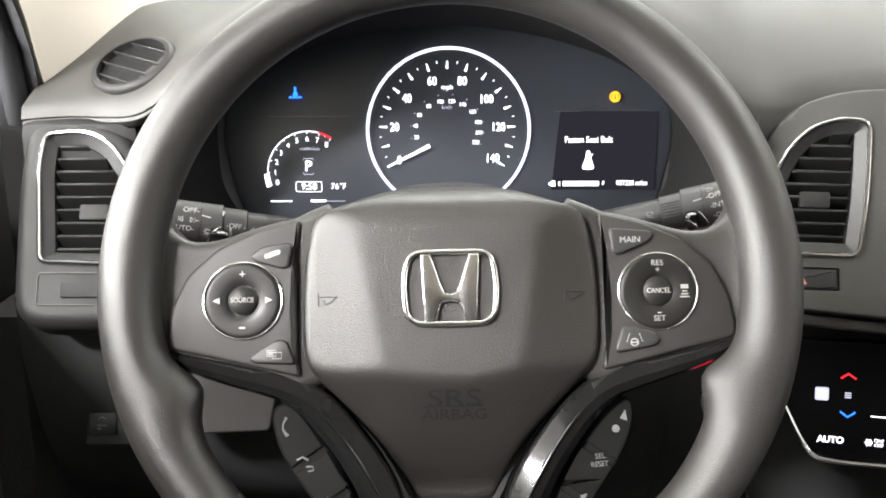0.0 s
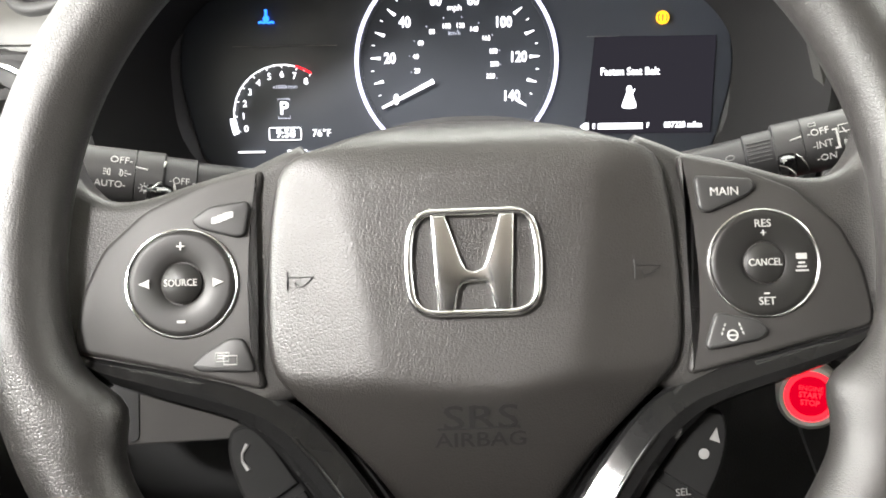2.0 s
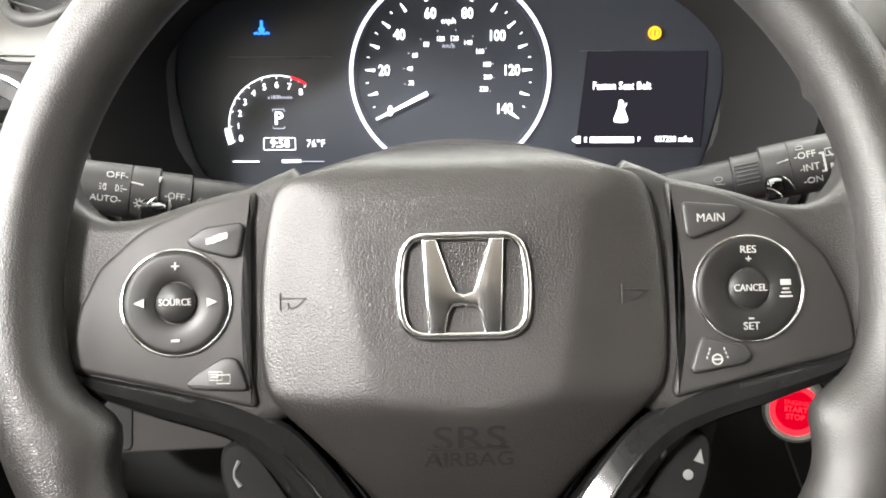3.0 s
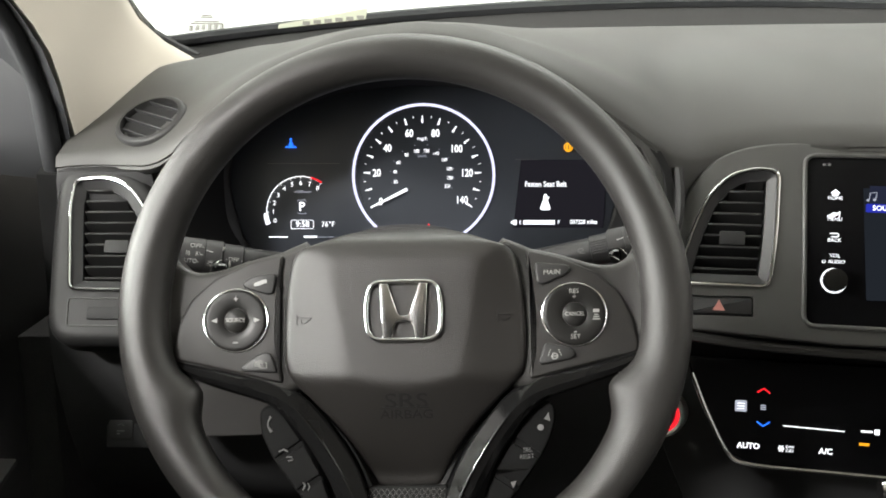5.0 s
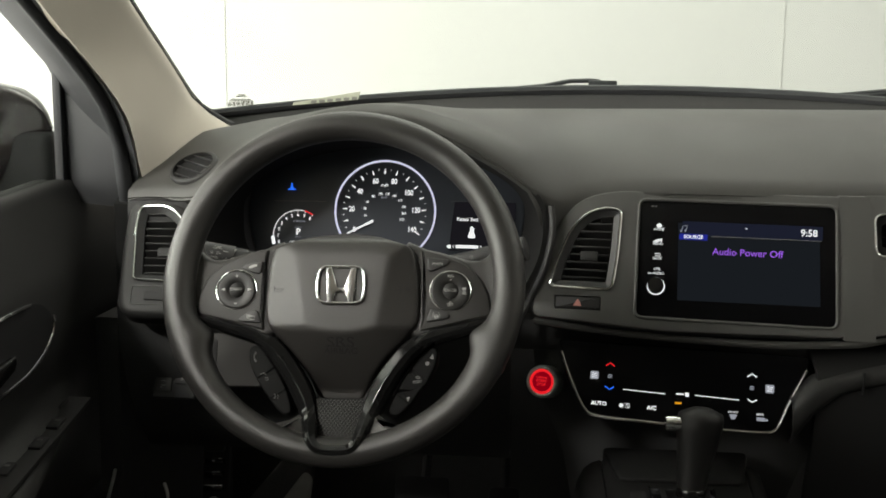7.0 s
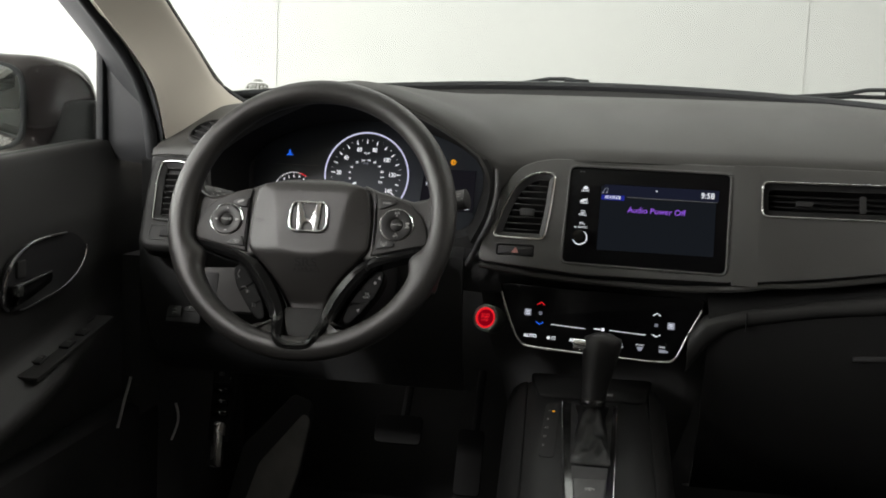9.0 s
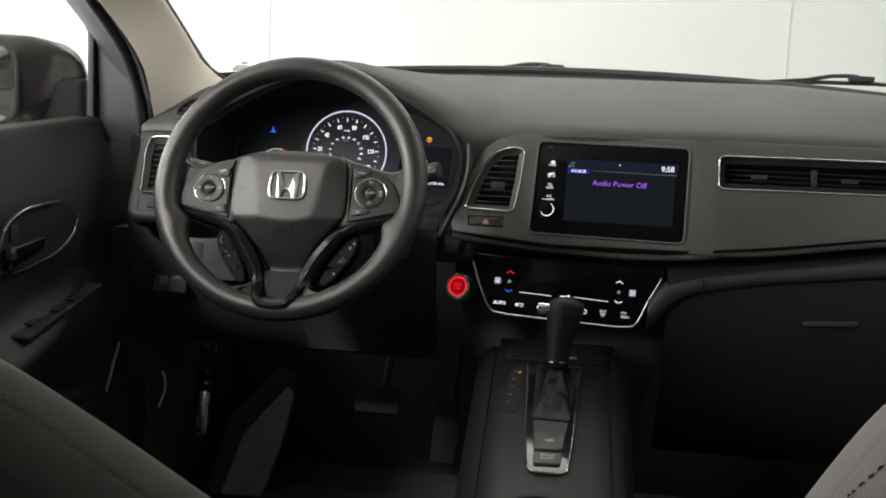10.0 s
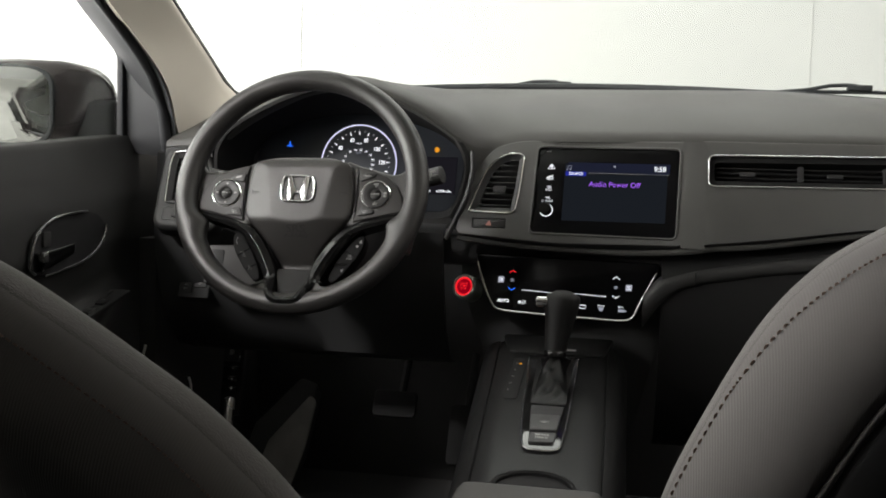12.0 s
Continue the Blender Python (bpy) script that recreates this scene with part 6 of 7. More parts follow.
part("tray_mark", box(c.x, c.y, 0.0046, 0.015, 0.006, 0.0006), GREYPRINT, con)

arm = thing("armrest_box", pose(0.372, 0.0, 0.63), "dark grey padded armrest lid behind the console", "armrest")
part("lid", box(0, 0, 0.012, 0.165, 0.45, 0.05, 0.016, 3), SOFT, arm, "padded lid")
part("bin", box(0, 0, -0.155, 0.15, 0.44, 0.28, 0.008), PLASTIC, arm)

GL = pose(0.372, 0.545, 0.742, -8, 2, 0)
gear = thing("gear_lever", GL, "black gear lever with a chrome release button and a gaiter", "gear lever")
knob_rows = []
for i in range(15):
    s = i / 14
    z = 0.016 + 0.090 * s
    wx = table(s, (0, 0.0150), (0.3, 0.0180), (0.6, 0.0220), (0.82, 0.0255), (0.93, 0.0235), (1, 0.010))
    wy = table(s, (0, 0.0150), (0.3, 0.0170), (0.6, 0.0200), (0.82, 0.0225), (0.93, 0.0200), (1, 0.008))
    off = 0.006 * s
    knob_rows.append([(wx * math.cos(a) + off, wy * math.sin(a), z) for a in (2 * math.pi * j / 24 for j in range(25))])
knob_rows.append([(0.006, 0, 0.1070)] * 25)
bm = sheet(knob_rows)
bmesh.ops.remove_doubles(bm, verts=bm.verts, dist=1e-5)
part("knob", bm, KNOB, gear, "black leather knob", 80)
part("release_button", lathe([(0.0080, 0.0), (0.0080, 0.014), (0.0070, 0.017), (0, 0.0175)], 24, pose(-0.0150, -0.004, 0.088, 0, -90, 0)), CHROME, gear, "chrome release button")
part("collar", lathe([(0.0155, 0.010), (0.0165, 0.013), (0.0165, 0.018), (0.0150, 0.020)], 24), PIANO, gear)
to_gear = GL.inverted()


def tri(v):
    return abs((v % 1.0) * 2 - 1)


rows = []
for i in range(41):
    w = i / 40
    y = 0.454 + 0.132 * w
    row = []
    for j in range(21):
        u = j / 10 - 1
        ridge = float(table(w, (0, 0.0), (0.35, 0.22), (0.62, 0.80), (0.72, 1.0), (0.82, 0.80), (1, 0.0)))
        width = 0.024 - 0.007 * ridge
        h = 0.030 * ridge * (1 - abs(u) ** 2.2)
        fold = tri(2.6 * w + 0.55 * u + 0.1) + 0.7 * tri(3.9 * w - 0.9 * u + 0.35)
        h += 0.0070 * (fold - 0.55) * (1 - u * u) * min(1.0, 6 * w) * min(1.0, 5 * (1 - w))
        row.append(to_gear @ Vector((0.3725 + width * u + 0.003 * math.sin(9 * w) * (1 - u * u), y, 0.7085 + 0.2736 * (y - 0.46) + h)))
    rows.append(row)
bm = sheet(rows)
part("gaiter", bm, mat("soft_black_vinyl", (0.0045, 0.0045, 0.0045), 0.32, bump=0.2, scale=700, kind="leather", spec=0.25), gear, "creased black gaiter", 70)


# ---------------------------------------------------------------- seats
def seat(cx, y_top, lean, rise, prof, seam, e, label):
    """A front seat: cushion, leaning back with shoulders, cloth bands, pocket panel, piping and stitching."""
    s = thing("front_seat", pose(cx, 0, 0.345), label, "seat", "front seats")

    def y_at(z):
        return y_top + (0.62 - z) * math.tan(radians(lean))
    right = smooth_loop([(w, z) for z, w in prof], 10, False)
    loop = right + [Vector((-p.x, p.y)) for p in reversed(right[:-1])]

    def ringed(bm, steps, close=True):
        rings = [[bm.verts.new((p.x, y_at(p.y) + dy, p.y + rise)) for p in inset(loop, d_)] for d_, dy in steps]
        for a_, b_ in zip(rings, rings[1:]):
            for i in range(len(loop) - 1):
                bm.faces.new((a_[i], a_[i + 1], b_[i + 1], b_[i]))
        return rings
    bm = bmesh.new()
    rings = ringed(bm, ((0.0060, -0.0100), (0.0030, -0.0085), (0.0006, -0.0045), (0.0, 0.004), (0.0, 0.014), (0.0012, 0.024), (0.0035, 0.032), (0.0095, 0.041), (0.019, 0.048), (0.030, 0.050), (0.05, 0.046)))
    bm.faces.new(rings[-1])
    part("backrest", bm, FABRIC, s, "dark grey cloth backrest", 60)
    bm = bmesh.new()
    first = ((0.0060, -0.0075), (0.0032, -0.0105), (0.0030, -0.0150)) if seam[0] < 0.005 else ((0.0004, -0.0030), (0.0008, -0.0080), (0.0022, -0.0150))
    ringed(bm, first + ((0.0055, -0.026), (0.0105, -0.038), (0.018, -0.0495), (0.027, -0.0595), (0.037, -0.0665),
                (0.0465 + e, -0.0705), (0.0510 + e, -0.0710), (0.0535 + e, -0.0690), (0.0540 + e, -0.062)))
    part("back_cloth", bm, RIBBED, s, "finely ribbed grey cloth", 60)
    bm = bmesh.new()
    rings = ringed(bm, ((0.0535 + e, -0.062), (0.0555 + e, -0.0700), (0.062 + e, -0.0740), (0.075 + e, -0.0770), (0.090 + e, -0.0790)))
    bm.faces.new(rings[-1])
    part("back_pocket", bm, DARK, s, "black back pocket", 60)
    part("piping", tube([(p.x, y_at(p.y) - 0.0700, p.y + rise) for p in inset(loop, 0.0545 + e)], 0.0022, n=8), FABRIC, s, "cloth piping", 60)
    drift = [1.0 if e else float(table(p.y, (0.42, 0.36), (0.52, 0.45), (0.59, 0.95), (0.62, 1.0))) for p in loop]
    depth_ = [seam[0] if e else float(table(-seam[1] * k, (0.003, 0.0004), (0.008, 0.0008), (0.015, 0.0022), (0.026, 0.0055), (0.038, 0.0105))) for k in drift]
    pts = [Vector((p.x + (q.x - p.x) * d_ / 0.01, y_at(p.y) + seam[1] * k, p.y + (q.y - p.y) * d_ / 0.01 + rise)) for p, q, d_, k in zip(inset(loop, 0.0), inset(loop, 0.01), depth_, drift)]
    outs = [(p - q).normalized() for p, q in zip(inset(loop, 0.0), inset(loop, 0.01))]
    verts, faces = [], []
    for a_, b_, o_ in zip(pts, pts[1:], outs):
        n = max(1, round((b_ - a_).length / 0.0046))
        up_ = (Vector((o_.x, 0, o_.y)) + Vector((0, -0.6, 0))).normalized()
        for k in range(n):
            p, q = a_.lerp(b_, k / n), a_.lerp(b_, (k + 0.66) / n)
            t = (q - p).normalized()
            side = t.cross(up_).normalized() * seam[2]
            i0 = len(verts)
            for v, h in ((p, 0.0), (p.lerp(q, 0.3), 0.0007), (p.lerp(q, 0.7), 0.0007), (q, 0.0)):
                verts += [v + side + up_ * 0.0004, v + up_ * (0.0008 + h), v - side + up_ * 0.0004]
            for j in range(3):
                for w in range(2):
                    o = i0 + 3 * j + w
                    faces.append((o, o + 1, o + 4, o + 3))
    me = bpy.data.meshes.new("stitching")
    me.from_pydata(verts, [], faces)
    me.materials.append(THREAD)
    st = new("stitching", me)
    st.parent = s
    tagged(st, "brown thread stitching", kind="stuff")
    part("cushion", box(0, 0.14, 0.115, 0.50, 0.64, 0.17, 0.06, 4), FABRIC, s, "dark grey cloth cushion", 60)
    part("cushion_base", box(0, 0.12, 0.02, 0.42, 0.58, 0.07, 0.01), DARK, s)
    return s


BROAD = [(0.20, 0.250), (0.30, 0.285), (0.40, 0.304), (0.46, 0.305), (0.49, 0.297), (0.512, 0.284), (0.534, 0.266), (0.56, 0.241), (0.586, 0.208), (0.608, 0.178), (0.630, 0.144), (0.646, 0.105), (0.655, 0.06), (0.660, 0.0)]
ROUND = [(0.20, 0.232), (0.30, 0.258), (0.39, 0.268), (0.446, 0.258), (0.503, 0.237), (0.557, 0.212), (0.590, 0.187), (0.610, 0.161), (0.632, 0.121), (0.648, 0.080), (0.655, 0.040), (0.657, 0.0)]
seat(0.014, -0.456, 20.0, -0.007, BROAD, (0.0072, -0.0308, 0.0005), 0.045, "dark grey cloth driver's seat with brown stitching")
seat(0.753, -0.360, 20.0, 0.038, ROUND, (0.0058, -0.0268, 0.00055), 0.0, "grey cloth passenger seat with brown stitching")


# ---------------------------------------------------------------- driver's door with mirror
door = thing("front_door", pose(-0.42, 0.15, 0.35), "dark driver's door, closed, with handle and window switches", "door")
DO = Vector((-0.42, 0.15, 0.35))


def door_x(y, z):
    x = table(z, (0.36, -0.405), (0.60, -0.398), (0.72, -0.392), (0.80, -0.388), (0.88, -0.376), (0.95, -0.384), (1.00, -0.398), (1.035, -0.410), (1.05, -0.418))
    zc = float(table(y, (-0.6, 0.690), (0.20, 0.700), (0.354, 0.722), (0.463, 0.743), (0.547, 0.763), (0.66, 0.790)))
    arm_ = math.exp(-((z - zc) / (0.022 if z > zc else 0.055)) ** 2) * 0.058 * float(table(y, (-0.6, 1), (0.50, 1), (0.62, 0.55), (0.70, 0.15), (0.74, 0)))
    return x + arm_


def sill_z(y):
    return 1.010 + (y - 0.30) * 0.079


rows = []
for i in range(57):
    y = -0.60 + 1.50 * i / 56
    row = []
    for k in range(81):
        z = 0.36 + (sill_z(y) + 0.008 - 0.36) * k / 80
        row.append(Vector((door_x(y, z + (1.045 - sill_z(y) - 0.008) * (k / 80)), y, z)) - DO)
    row.append(Vector((-0.425, y, sill_z(y) + 0.012)) - DO)
    row.append(Vector((-0.440, y, sill_z(y) + 0.010)) - DO)
    rows.append(row)
part("inner_panel", sheet(rows, 0.02, away=(-1, 0, 0)), DOORBLACK, door, "black door panel", 50)
part("skin", box(-0.075, 0.0, 0.31, 0.03, 1.5, 0.62, 0.01), PAINT, door, "dark brown painted outer skin")
rows = []
for i in range(31):
    y = -0.55 + 1.40 * i / 30
    zs = sill_z(y)
    rows.append([Vector((x, y, zs + dz)) - DO for x, dz in ((-0.452, -0.004), (-0.470, -0.006), (-0.492, -0.014), (-0.508, -0.030), (-0.516, -0.055), (-0.518, -0.10))])
part("shoulder", sheet(rows, 0.004, away=(0.3, 0, -1)), PAINT, door, "dark brown painted shoulder below the glass", 60)
HB = [(0.419, 0.866), (0.428, 0.893), (0.444, 0.911), (0.492, 0.929), (0.573, 0.934), (0.613, 0.926), (0.632, 0.907), (0.614, 0.879), (0.567, 0.858), (0.508, 0.849), (0.454, 0.844), (0.425, 0.850)]
rl = smooth_loop([(y, z) for y, z in HB], 5)
# The cup is a flat plate, its inner shade given by dark colour.
part("handle_cup", plate([(p.x, p.y) for p in rl], -0.003, 0.0), DARK, door).data.transform(Matrix(((0, 0, 1, -0.3725), (1, 0, 0, 0), (0, 1, 0, 0), (0, 0, 0, 1))))
for o in door.children:
    if o.name.startswith("handle_cup"):
        o.data.transform(Matrix.Translation(-DO))
        tagged(o, "flat dark plate put in for the shaded handle cup")
arc1 = [Vector((-0.3685, p.x, p.y)) - DO for p in rl[-6:] + rl[0:21]]
arc2 = [Vector((-0.3685, p.x, p.y)) - DO for p in rl[29:51]]
part("handle_ring", tube(arc1, 0.0022, n=8), CHROME, door, "chrome ring round the handle cup")
part("handle_ring", tube(arc2, 0.0022, n=8), CHROME, door, "chrome ring round the handle cup")
lever = part("pull_handle", sheet([[Vector((-0.3705, 0.434 + 0.096 * s, 0.878 + 0.007 * s)) - DO, Vector((-0.3585 - 0.006 * s * s, 0.435 + 0.095 * s, 0.8765 + 0.0075 * s)) - DO,
             Vector((-0.3560 - 0.008 * s * s, 0.436 + 0.093 * s, 0.868 + 0.010 * s)) - DO, Vector((-0.3600 - 0.006 * s * s, 0.437 + 0.092 * s, 0.853 + 0.018 * s)) - DO,
             Vector((-0.3710, 0.438 + 0.092 * s, 0.852 + 0.018 * s)) - DO] for s in np.linspace(0, 1, 9)], 0.003, away=(-1, 0, -0.3)), PIANO, door, "glossy black inner pull handle", 40)
part("lever_edge", tube([Vector((-0.3600 - 0.006 * s * s, 0.433 + 0.097 * s, 0.878 + 0.0075 * s)) - DO for s in np.linspace(0, 1, 9)], [0.0030 - 0.0017 * s for s in np.linspace(0, 1, 9)], n=8), CHROME, lever, "bright upper edge")
part("lever_end", box(-0.362 + 0.42, 0.440 - 0.15, 0.872 - 0.35, 0.012, 0.012, 0.014, 0.003), SATIN, lever, "bright lever end")
part("cup_step", box(-0.371 + 0.42, 0.463 - 0.15, 0.897 - 0.35, 0.004, 0.020, 0.022, 0.0015), DOORBLACK, door)
sw = part("switch_plate", box(-0.368 + 0.42, 0.56 - 0.15, 0.7755 - 0.35, 0.050, 0.22, 0.006, 0.002, 2, Matrix.Rotation(radians(11.5), 4, "X")), DOORBLACK, door, "black window switch plate")
SWM = Matrix.Translation((-0.368 + 0.42, 0.56 - 0.15, 0.7785 - 0.35)) @ Matrix.Rotation(radians(11.5), 4, "X")
for dx, dy in ((-0.011, 0.040), (0.011, 0.040), (-0.011, -0.005), (0.011, -0.005), (0.0, -0.060), (-0.006, 0.085)):
    for nm_, bm, mm in (("window_switch", box(dx, dy, 0.001, 0.015, 0.024, 0.005, 0.002), BUTTON), ("switch_mark", box(dx, dy + 0.004, 0.0037, 0.006, 0.004, 0.0006), GREYPRINT)):
        bmesh.ops.transform(bm, matrix=SWM, verts=bm.verts)
        part(nm_, bm, mm, sw)
# Curved glints on the pocket, put in as bright metal strips.
for pts in ([(-0.313, 0.660, 0.710), (-0.318, 0.661, 0.692), (-0.323, 0.661, 0.675), (-0.329, 0.660, 0.648), (-0.333, 0.658, 0.630)], [(-0.322, 0.850, 0.617), (-0.318, 0.851, 0.600), (-0.319, 0.850, 0.580), (-0.324, 0.838, 0.556)]):
    part("pocket_glint", tube([Vector(p) - DO for p in smooth_loop(pts, 5, False)], 0.0024, n=6), BRUSHED, door, "thin metal strip put in as the pocket edge's glint")
part("door_pocket", box(-0.375 + 0.42, 0.33, 0.18, 0.06, 0.74, 0.22, 0.02), PLASTIC, door, "black door pocket")
# window frame and mirror sail
A = [Vector(p) for p in ((-0.422, 0.797, 1.030), (-0.422, 0.793, 1.185), (-0.422, 0.785, 1.199), (-0.422, 0.662, 1.264), (-0.415, 0.45, 1.368), (-0.36, 0.10, 1.475))]
B = [Vector(p) for p in ((-0.322, 0.800, 1.02), (-0.316, 0.770, 1.085), (-0.312, 0.715, 1.150), (-0.329, 0.648, 1.214), (-0.329, 0.548, 1.265), (-0.320, 0.15, 1.455))]
a, b = resample(A[1:], 20), resample(B[1:], 20)
rows = []
for p, q in zip(a, b):
    rows.append([p.lerp(q, s) + Vector((0.0, -0.006, 0.0)) * math.sin(math.pi * s) - DO for s in (0, 0.2, 0.4, 0.45, 0.6, 0.8, 1.0)])
part("window_frame", sheet(rows, 0.02, away=(-0.7, 0.6, 0)), SEAL, door, "black window frame with a rubber seal", 40)
seal_l = [A[0].lerp(B[0], 0.80) + Vector((0.004, -0.008, 0.0)) - DO, A[0].lerp(B[0], 0.80).lerp(A[1].lerp(B[1], 0.78), 0.45) + Vector((0.004, -0.010, 0)) - DO]
seal_l += [p.lerp(q, 0.78) + Vector((0.004, -0.010, 0)) - DO for p, q in zip(a, b)]
part("rubber_seal", tube(seal_l, 0.010, n=10), SEAL, door, "black rubber door seal", 60)
rows = []
for k in range(7):
    s = k / 6
    rows.append([A[0].lerp(B[0], s).lerp(A[1].lerp(B[1], s), t) + Vector((0, -0.004 * math.sin(math.pi * s), 0)) - DO for t in (0, 0.25, 0.5, 0.75, 1)])
part("mirror_sail", sheet(rows, 0.02, away=(-0.4, 0.8, 0)), SEAL, door, "blue-black corner trim", 40)
part("division_bar", box(-0.006, 0.640, 0.775, 0.012, 0.016, 0.160, 0.004), SEAL, door, "black upright window bar")
pane = part("pane", box(-0.012, 0.18, 0.86, 0.004, 0.90, 0.36), GLASS, door, "clear side window pane", 0)
pane.visible_shadow = False

far = thing("front_door", pose(2 * CX + 0.42, 0.15, 0.35), "dark passenger door, closed", "door")
rows = []
for i in range(25):
    y = -0.60 + 1.50 * i / 24
    rows.append([Vector((2 * CX - door_x(y, 0.36 + 0.68 * k / 20), y, 0.36 + 0.68 * k / 20)) - Vector((2 * CX + 0.42, 0.15, 0.35)) for k in range(21)])
part("inner_panel", sheet(rows, 0.04, away=(1, 0, 0)), DOORBLACK, far, "black door panel", 50)
part("window_frame", tube([Vector((2 * CX - p.x, p.y, p.z)) - Vector((2 * CX + 0.42, 0.15, 0.35)) for p in A], 0.02, n=8), SEAL, far)

# outside mirror: painted housing, glass set in its slanting rear face, dark foot
MO = Vector((-0.60, 0.76, 1.03))
mir = thing("door_mirror", pose(*MO), "dark brown door mirror outside the driver's window", "mirror")
rows = []
for i in range(41):
    x = -0.736 + 0.290 * (1 - math.cos(math.pi * i / 40)) / 2
    zt = float(table(x, (-0.736, 1.118), (-0.731, 1.142), (-0.72, 1.163), (-0.70, 1.179), (-0.62, 1.191), (-0.53, 1.189), (-0.49, 1.179), (-0.465, 1.163), (-0.452, 1.146), (-0.446, 1.128)))
    zb = float(table(x, (-0.736, 1.104), (-0.731, 1.078), (-0.72, 1.055), (-0.70, 1.038), (-0.62, 1.028), (-0.53, 1.031), (-0.505, 1.050), (-0.485, 1.085), (-0.465, 1.108), (-0.446, 1.122)))
    yr = float(table(x, (-0.736, 0.745), (-0.725, 0.697), (-0.71, 0.694), (-0.62, 0.721), (-0.53, 0.748), (-0.50, 0.766), (-0.446, 0.806)))
    yf = float(table(x, (-0.736, 0.750), (-0.725, 0.800), (-0.70, 0.838), (-0.62, 0.872), (-0.53, 0.872), (-0.49, 0.858), (-0.446, 0.812)))
    ring = []
    for j in range(41):
        a_ = 2 * math.pi * j / 40
        c_, s_ = math.cos(a_), math.sin(a_)
        e = 0.40 if c_ < 0 else 0.85
        y = (yr + yf) / 2 + math.copysign(abs(c_) ** e, c_) * (yf - yr) / 2
        z = (zt + zb) / 2 + math.copysign(abs(s_) ** (0.55 if c_ < 0 else 0.85), s_) * (zt - zb) / 2
        ring.append(Vector((x, y, z)) - MO)
    rows.append(ring)
bm = sheet(rows)
bmesh.ops.remove_doubles(bm, verts=bm.verts, dist=1e-5)
bmesh.ops.smooth_vert(bm, verts=bm.verts, factor=0.35, use_axis_x=False, use_axis_y=True, use_axis_z=True)
bmesh.ops.holes_fill(bm, edges=[e for e in bm.edges if e.is_boundary])
part("shell", bm, PAINT, mir, "dark brown painted shell", 50)
mo = [Vector((math.copysign(abs(math.cos(a_)) ** 0.45, math.cos(a_)) * 0.096, math.copysign(abs(math.sin(a_)) ** 0.45, math.sin(a_)) * 0.067)) for a_ in (2 * math.pi * j / 56 for j in range(56))]
tilt_m = Matrix.Translation(Vector((-0.626, 0.7125, 1.106)) - MO) @ Matrix.Rotation(radians(90), 4, "X") @ Matrix.Rotation(radians(17), 4, "Y") @ Matrix.Rotation(radians(-2), 4, "X")
bm = plate(mo, -0.004, 0.0, 0.0005)
bmesh.ops.transform(bm, matrix=tilt_m, verts=bm.verts)
part("mirror_glass", bm, MIRROR, mir, "clear mirror glass", 30)
bm = plate([p * 1.06 for p in mo], -0.012, 0.0015, 0.003, [[p * 0.99 for p in mo]])
bmesh.ops.transform(bm, matrix=tilt_m, verts=bm.verts)
part("mirror_bezel", bm, SEAL, mir, "black bezel")
foot_m = box(-0.478 + 0.60, 0.815 - 0.76, 0.044, 0.088, 0.075, 0.094, 0.016, 3)
part("foot", foot_m, BLACKEST, mir, "black mounting foot")

# ---------------------------------------------------------------- wipers and windscreen stickers
for x0, lb in ((0.235, ""), (0.83, "")):
    wp = thing("wiper", pose(x0, 1.262, 1.192), "black windscreen wiper parked on the cowl", "wiper", "windscreen wipers")
    part("arm", tube([(-0.26, -0.01, -0.022), (-0.02, 0, 0.001), (0.025, 0, 0.010), (0.055, 0, 0.011), (0.075, 0, 0.010)], [0.004, 0.004, 0.004, 0.004, 0.004], n=6), SEAL, wp)
    part("clip", box(0.080, 0, 0.006, 0.048, 0.014, 0.011, 0.003), SEAL, wp, "black blade clip")
    part("blade", tube([(-0.30, -0.02, -0.026), (0.0, 0, -0.003), (0.11, 0.006, -0.002), (0.26, 0, -0.010)], 0.004, n=6), SEAL, wp)
cowl = []
for i in range(31):
    x = CX + 0.72 * (i / 30 * 2 - 1)
    cowl.append([(x, base_y(x) + 0.012, base_z(x) - 0.002), (x, base_y(x) + 0.06, base_z(x) - 0.004), (x, base_y(x) + 0.16, base_z(x) - 0.035)])
tagged(link("cowl_cover", sheet(cowl, 0.02, away=(0, 0, -1)), SEAL, None, "", 50), "black plastic cowl below the windscreen", "cowl", "", "structure")

STK = plane_frame((-0.122, 1.050, 1.164), (0.06, -0.45, 0.89))
st1 = thing("windscreen_sticker", STK, "pale yellow number sticker seen from behind, darkened as backlit", "sticker", "windscreen stickers")
S2 = lambda x, z: on_plane(STK, x, z)
part("paper", plate([S2(-0.170, 1.157), S2(-0.074, 1.167), S2(-0.074, 1.1795), S2(-0.170, 1.1615)], 0, 0.0004), PAPER, st1, "", 0)
for k in range(6):
    x = -0.140 + 0.012 * k
    c = S2(x, 1.1625 + 0.0012 * k)
    part("number_bar", box(c.x, c.y, -0.0002, 0.0085, 0.010, 0.0014), INK, st1, "", 0)
STK2 = plane_frame((-0.255, 1.045, 1.162), (0.06, -0.75, 0.66))
st2 = thing("windscreen_sticker", STK2, "small clear barcode sticker on the windscreen corner", "sticker", "windscreen stickers")
for k in range(18):
    part("code_bar", box(-0.020 + 0.0023 * k, -0.006 + 0.0002 * k, 0, 0.0008 + 0.0007 * (k % 3), 0.008, 0.0004), INK, st2, "", 0)
for y_, w_ in ((0.0015, 0.036), (0.0045, 0.030), (0.0105, 0.016), (0.0135, 0.012)):
    part("print_bar", box(0.0, y_, 0, w_, 0.0018, 0.0004), INK, st2, "", 0)

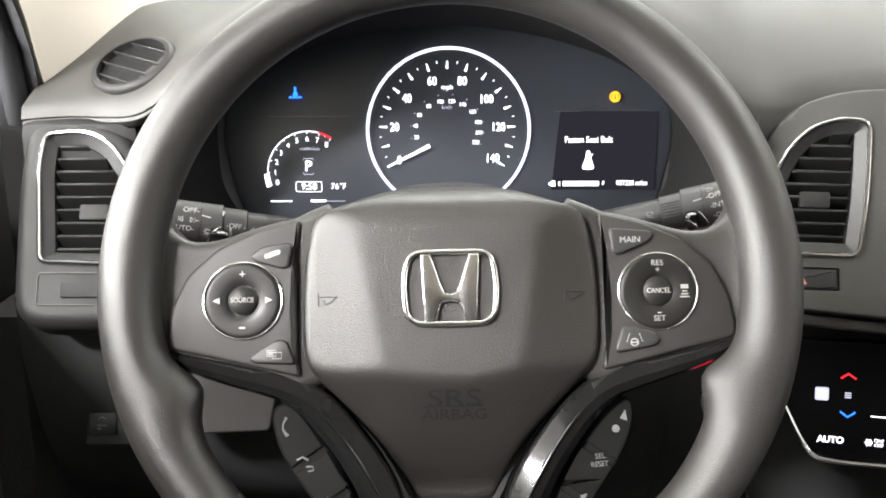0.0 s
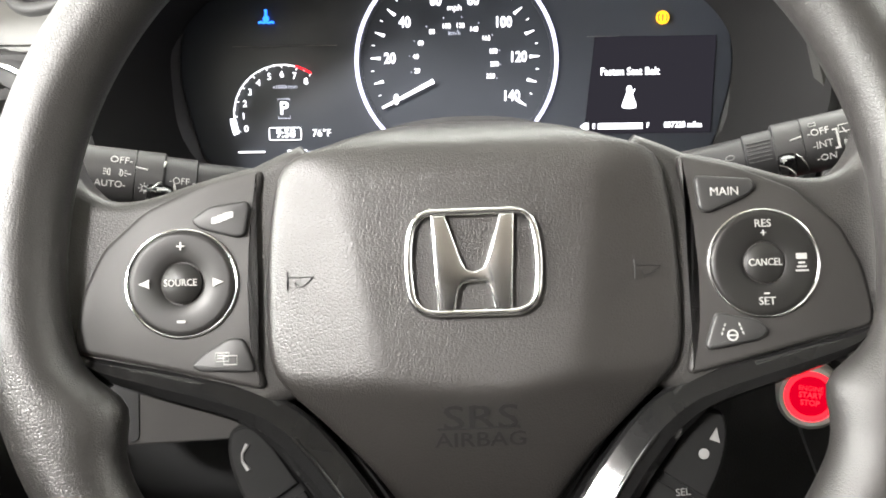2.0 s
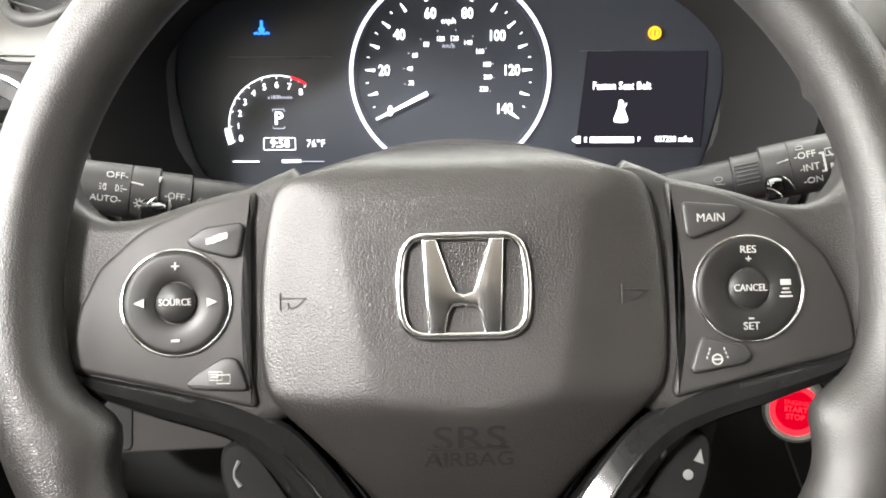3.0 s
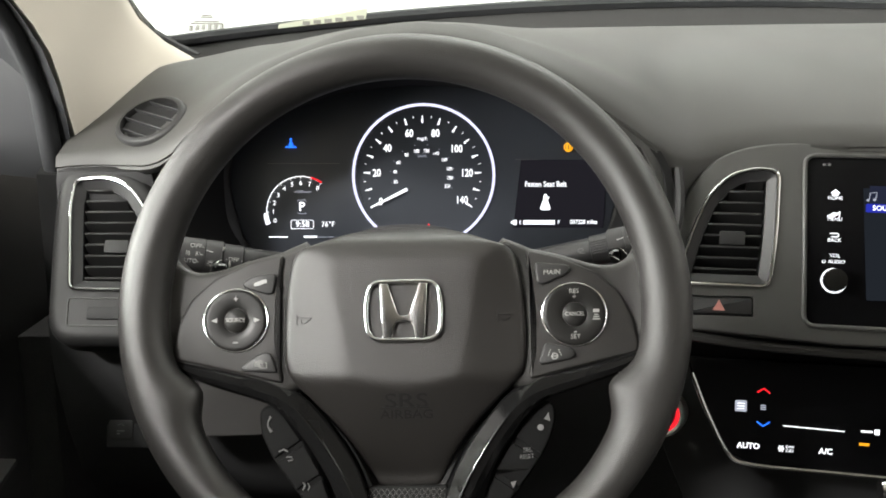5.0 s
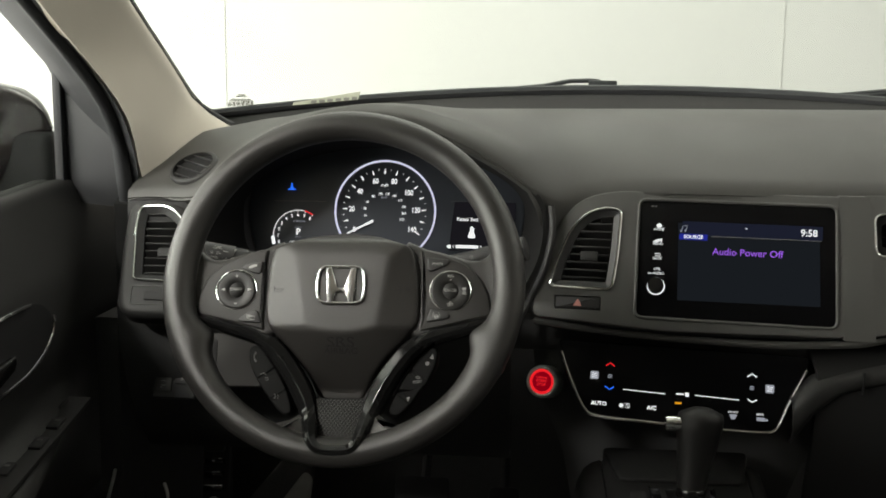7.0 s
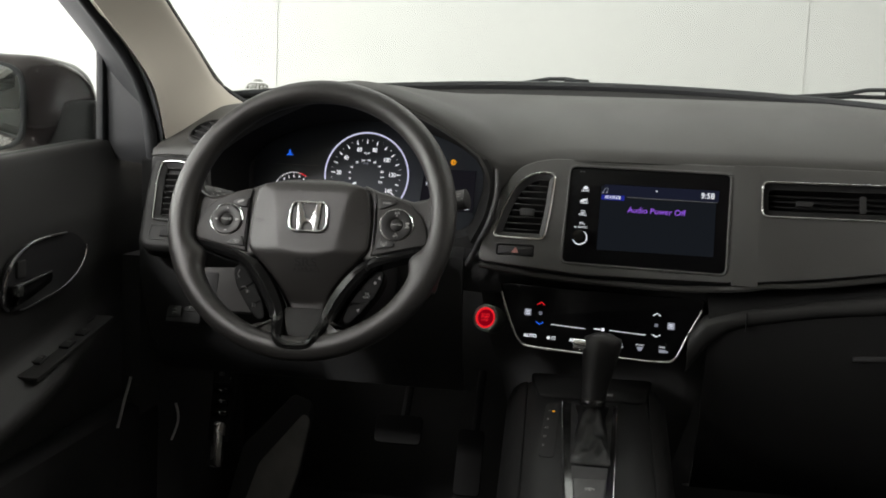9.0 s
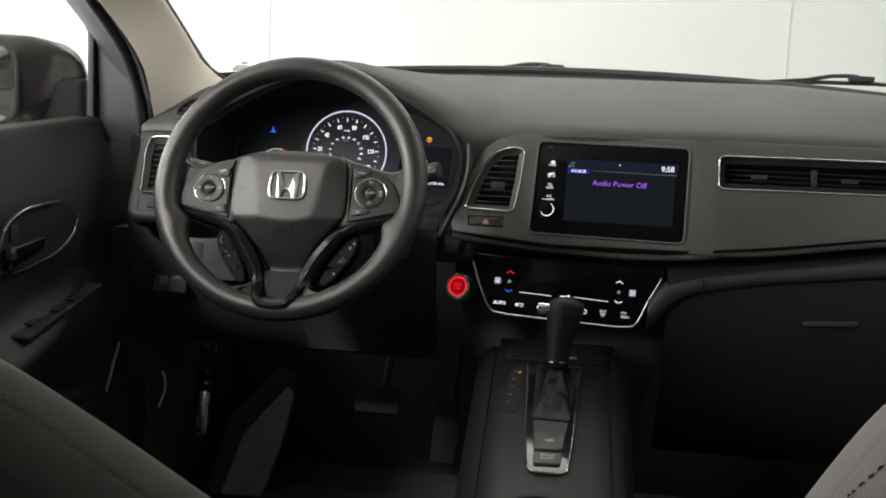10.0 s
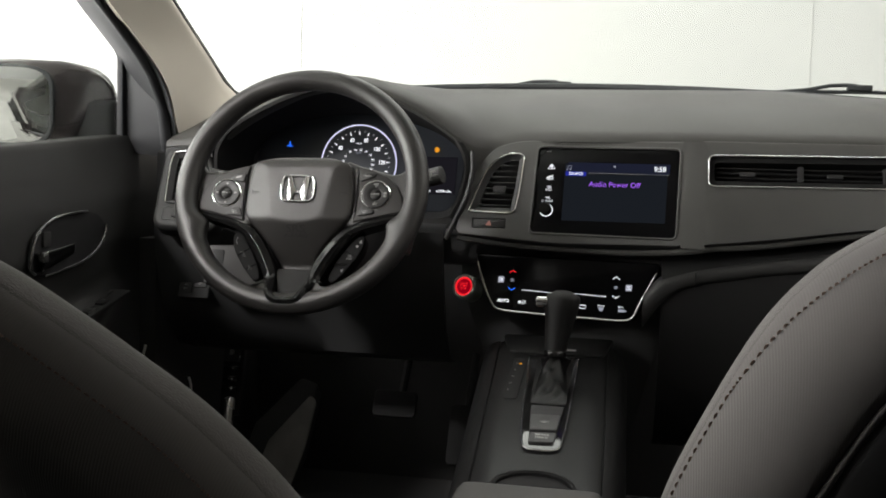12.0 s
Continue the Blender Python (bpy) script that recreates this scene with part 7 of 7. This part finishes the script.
# ---------------------------------------------------------------- switches and footwell
SWP = plane_frame((-0.262, 0.736, 0.812), (0, -0.93, 0.36))
swp = thing("switch_block", SWP, "black switch block with small white symbols below the dashboard", "switch", "")
part("plate", plate(round_poly([(-0.026, -0.030), (0.030, -0.030), (0.030, 0.026), (-0.026, 0.026)], 0.003), -0.03, 0.0, 0.002), STACK, swp)
for x, y in ((-0.012, 0.012), (-0.012, -0.012), (0.014, -0.002)):
    kb = part("switch", plate(round_poly([(x - 0.011, y - 0.010), (x + 0.011, y - 0.010), (x + 0.011, y + 0.010), (x - 0.011, y + 0.010)], 0.002), -0.002, 0.0025, 0.001), BUTTON, swp)
    part("switch_symbol", joined(tube([(x - 0.003, y + 0.003, 0.0028), (x, y + 0.0045, 0.0028), (x + 0.003, y + 0.003, 0.0028)], 0.0004, False, 5), box(x, y - 0.002, 0.0027, 0.007, 0.0010, 0.0003),
                                 box(x - 0.002, y - 0.0045, 0.0027, 0.003, 0.0009, 0.0003)), WHITEPRINT, kb)
FL = plane_frame((-0.278, 0.955, 0.647), (0.1, -0.95, 0.30))
fl = thing("fuel_release_lever", FL, "black fuel flap release lever with a white pump symbol", "lever")
part("handle", box(0, 0, 0.0, 0.030, 0.034, 0.014, 0.004), BUTTON, fl)
# Silver beads along handle and ribs are put in as glints.
part("handle_glint", tube([(-0.015, 0.012, 0.006), (-0.013, 0.0165, 0.006), (0.012, 0.0168, 0.006), (0.015, 0.012, 0.006), (0.0155, -0.010, 0.005)], 0.0011, n=6), SATIN, fl, "silver bead put in as an edge glint")
part("pump_symbol", joined(box(-0.001, 0, 0.0075, 0.007, 0.010, 0.0006), box(0.0042, 0.0, 0.0075, 0.0012, 0.008, 0.0006)), WHITEPRINT, fl)
for k in range(3):
    rib = part("rib", box(0, -0.032 - 0.020 * k, 0.0, 0.030, 0.010, 0.012, 0.003), PIANO, fl)
    part("rib_glint", tube([(-0.013, -0.0275 - 0.020 * k, 0.0055), (0.013, -0.0275 - 0.020 * k, 0.0055)], 0.0008, n=6), SATIN, rib, "silver bead put in as an edge glint")
# Silver colour puts the gleam into the bracket.
part("bracket", box(0.001, -0.125, -0.004, 0.022, 0.080, 0.016, 0.007), SATIN, fl, "bracket in silver for its gleam")
part("stem", box(0, -0.05, -0.020, 0.040, 0.14, 0.02, 0.004), DARK, fl)

FR = plane_frame((-0.19, 1.115, 0.47), (0.1, -0.80, 0.6))
foot = thing("foot_rest", FR, "worn grey carpeted foot rest beside the pedals", "foot rest")
F2 = lambda x, z: on_plane(FR, x, z)
part("pad", plate(round_poly([F2(-0.270, 0.34), F2(-0.252, 0.44), F2(-0.184, 0.526), F2(-0.168, 0.515), F2(-0.172, 0.43), F2(-0.190, 0.34)], 0.01), -0.007, 0.0, 0.003), MATGREY, foot)
part("backing", plate(round_poly([F2(-0.300, 0.34), F2(-0.290, 0.47), F2(-0.212, 0.560), F2(-0.172, 0.548), F2(-0.176, 0.43), F2(-0.198, 0.34)], 0.01), -0.055, -0.004, 0.006), CARPET, foot, "black carpet backing")
fm = thing("floor_mat", pose(-0.03, 0.72, 0.331), "black carpet floor mat with bound edge", "floor mat")
part("mat", plate(round_poly([(-0.22, -0.40), (0.24, -0.40), (0.24, 0.36), (-0.12, 0.38), (-0.22, 0.2)], 0.05), 0.0, 0.008, 0.003), CARPET, fm)
for x, y, w, h, nm in ((0.037, 1.00, 0.085, 0.052, "brake_pedal"), (0.165, 1.02, 0.048, 0.120, "accelerator_pedal")):
    pd_ = thing(nm, pose(x, y, 0.557 if w > 0.06 else 0.50, 60, 0, 0), "black rubber pedal on a steel arm", "pedal", "pedals")
    part("pedal_pad", plate(round_poly([(-w / 2, -h / 2), (w / 2, -h / 2), (w / 2, h / 2), (-w / 2, h / 2)], 0.01), -0.008, 0.004, 0.002), BLACKEST, pd_)
    part("pedal_arm", tube([(0, 0, -0.006), (0, 0.03, -0.05), (0, 0.20, -0.10)], 0.008, n=8), BLACKEST, pd_)
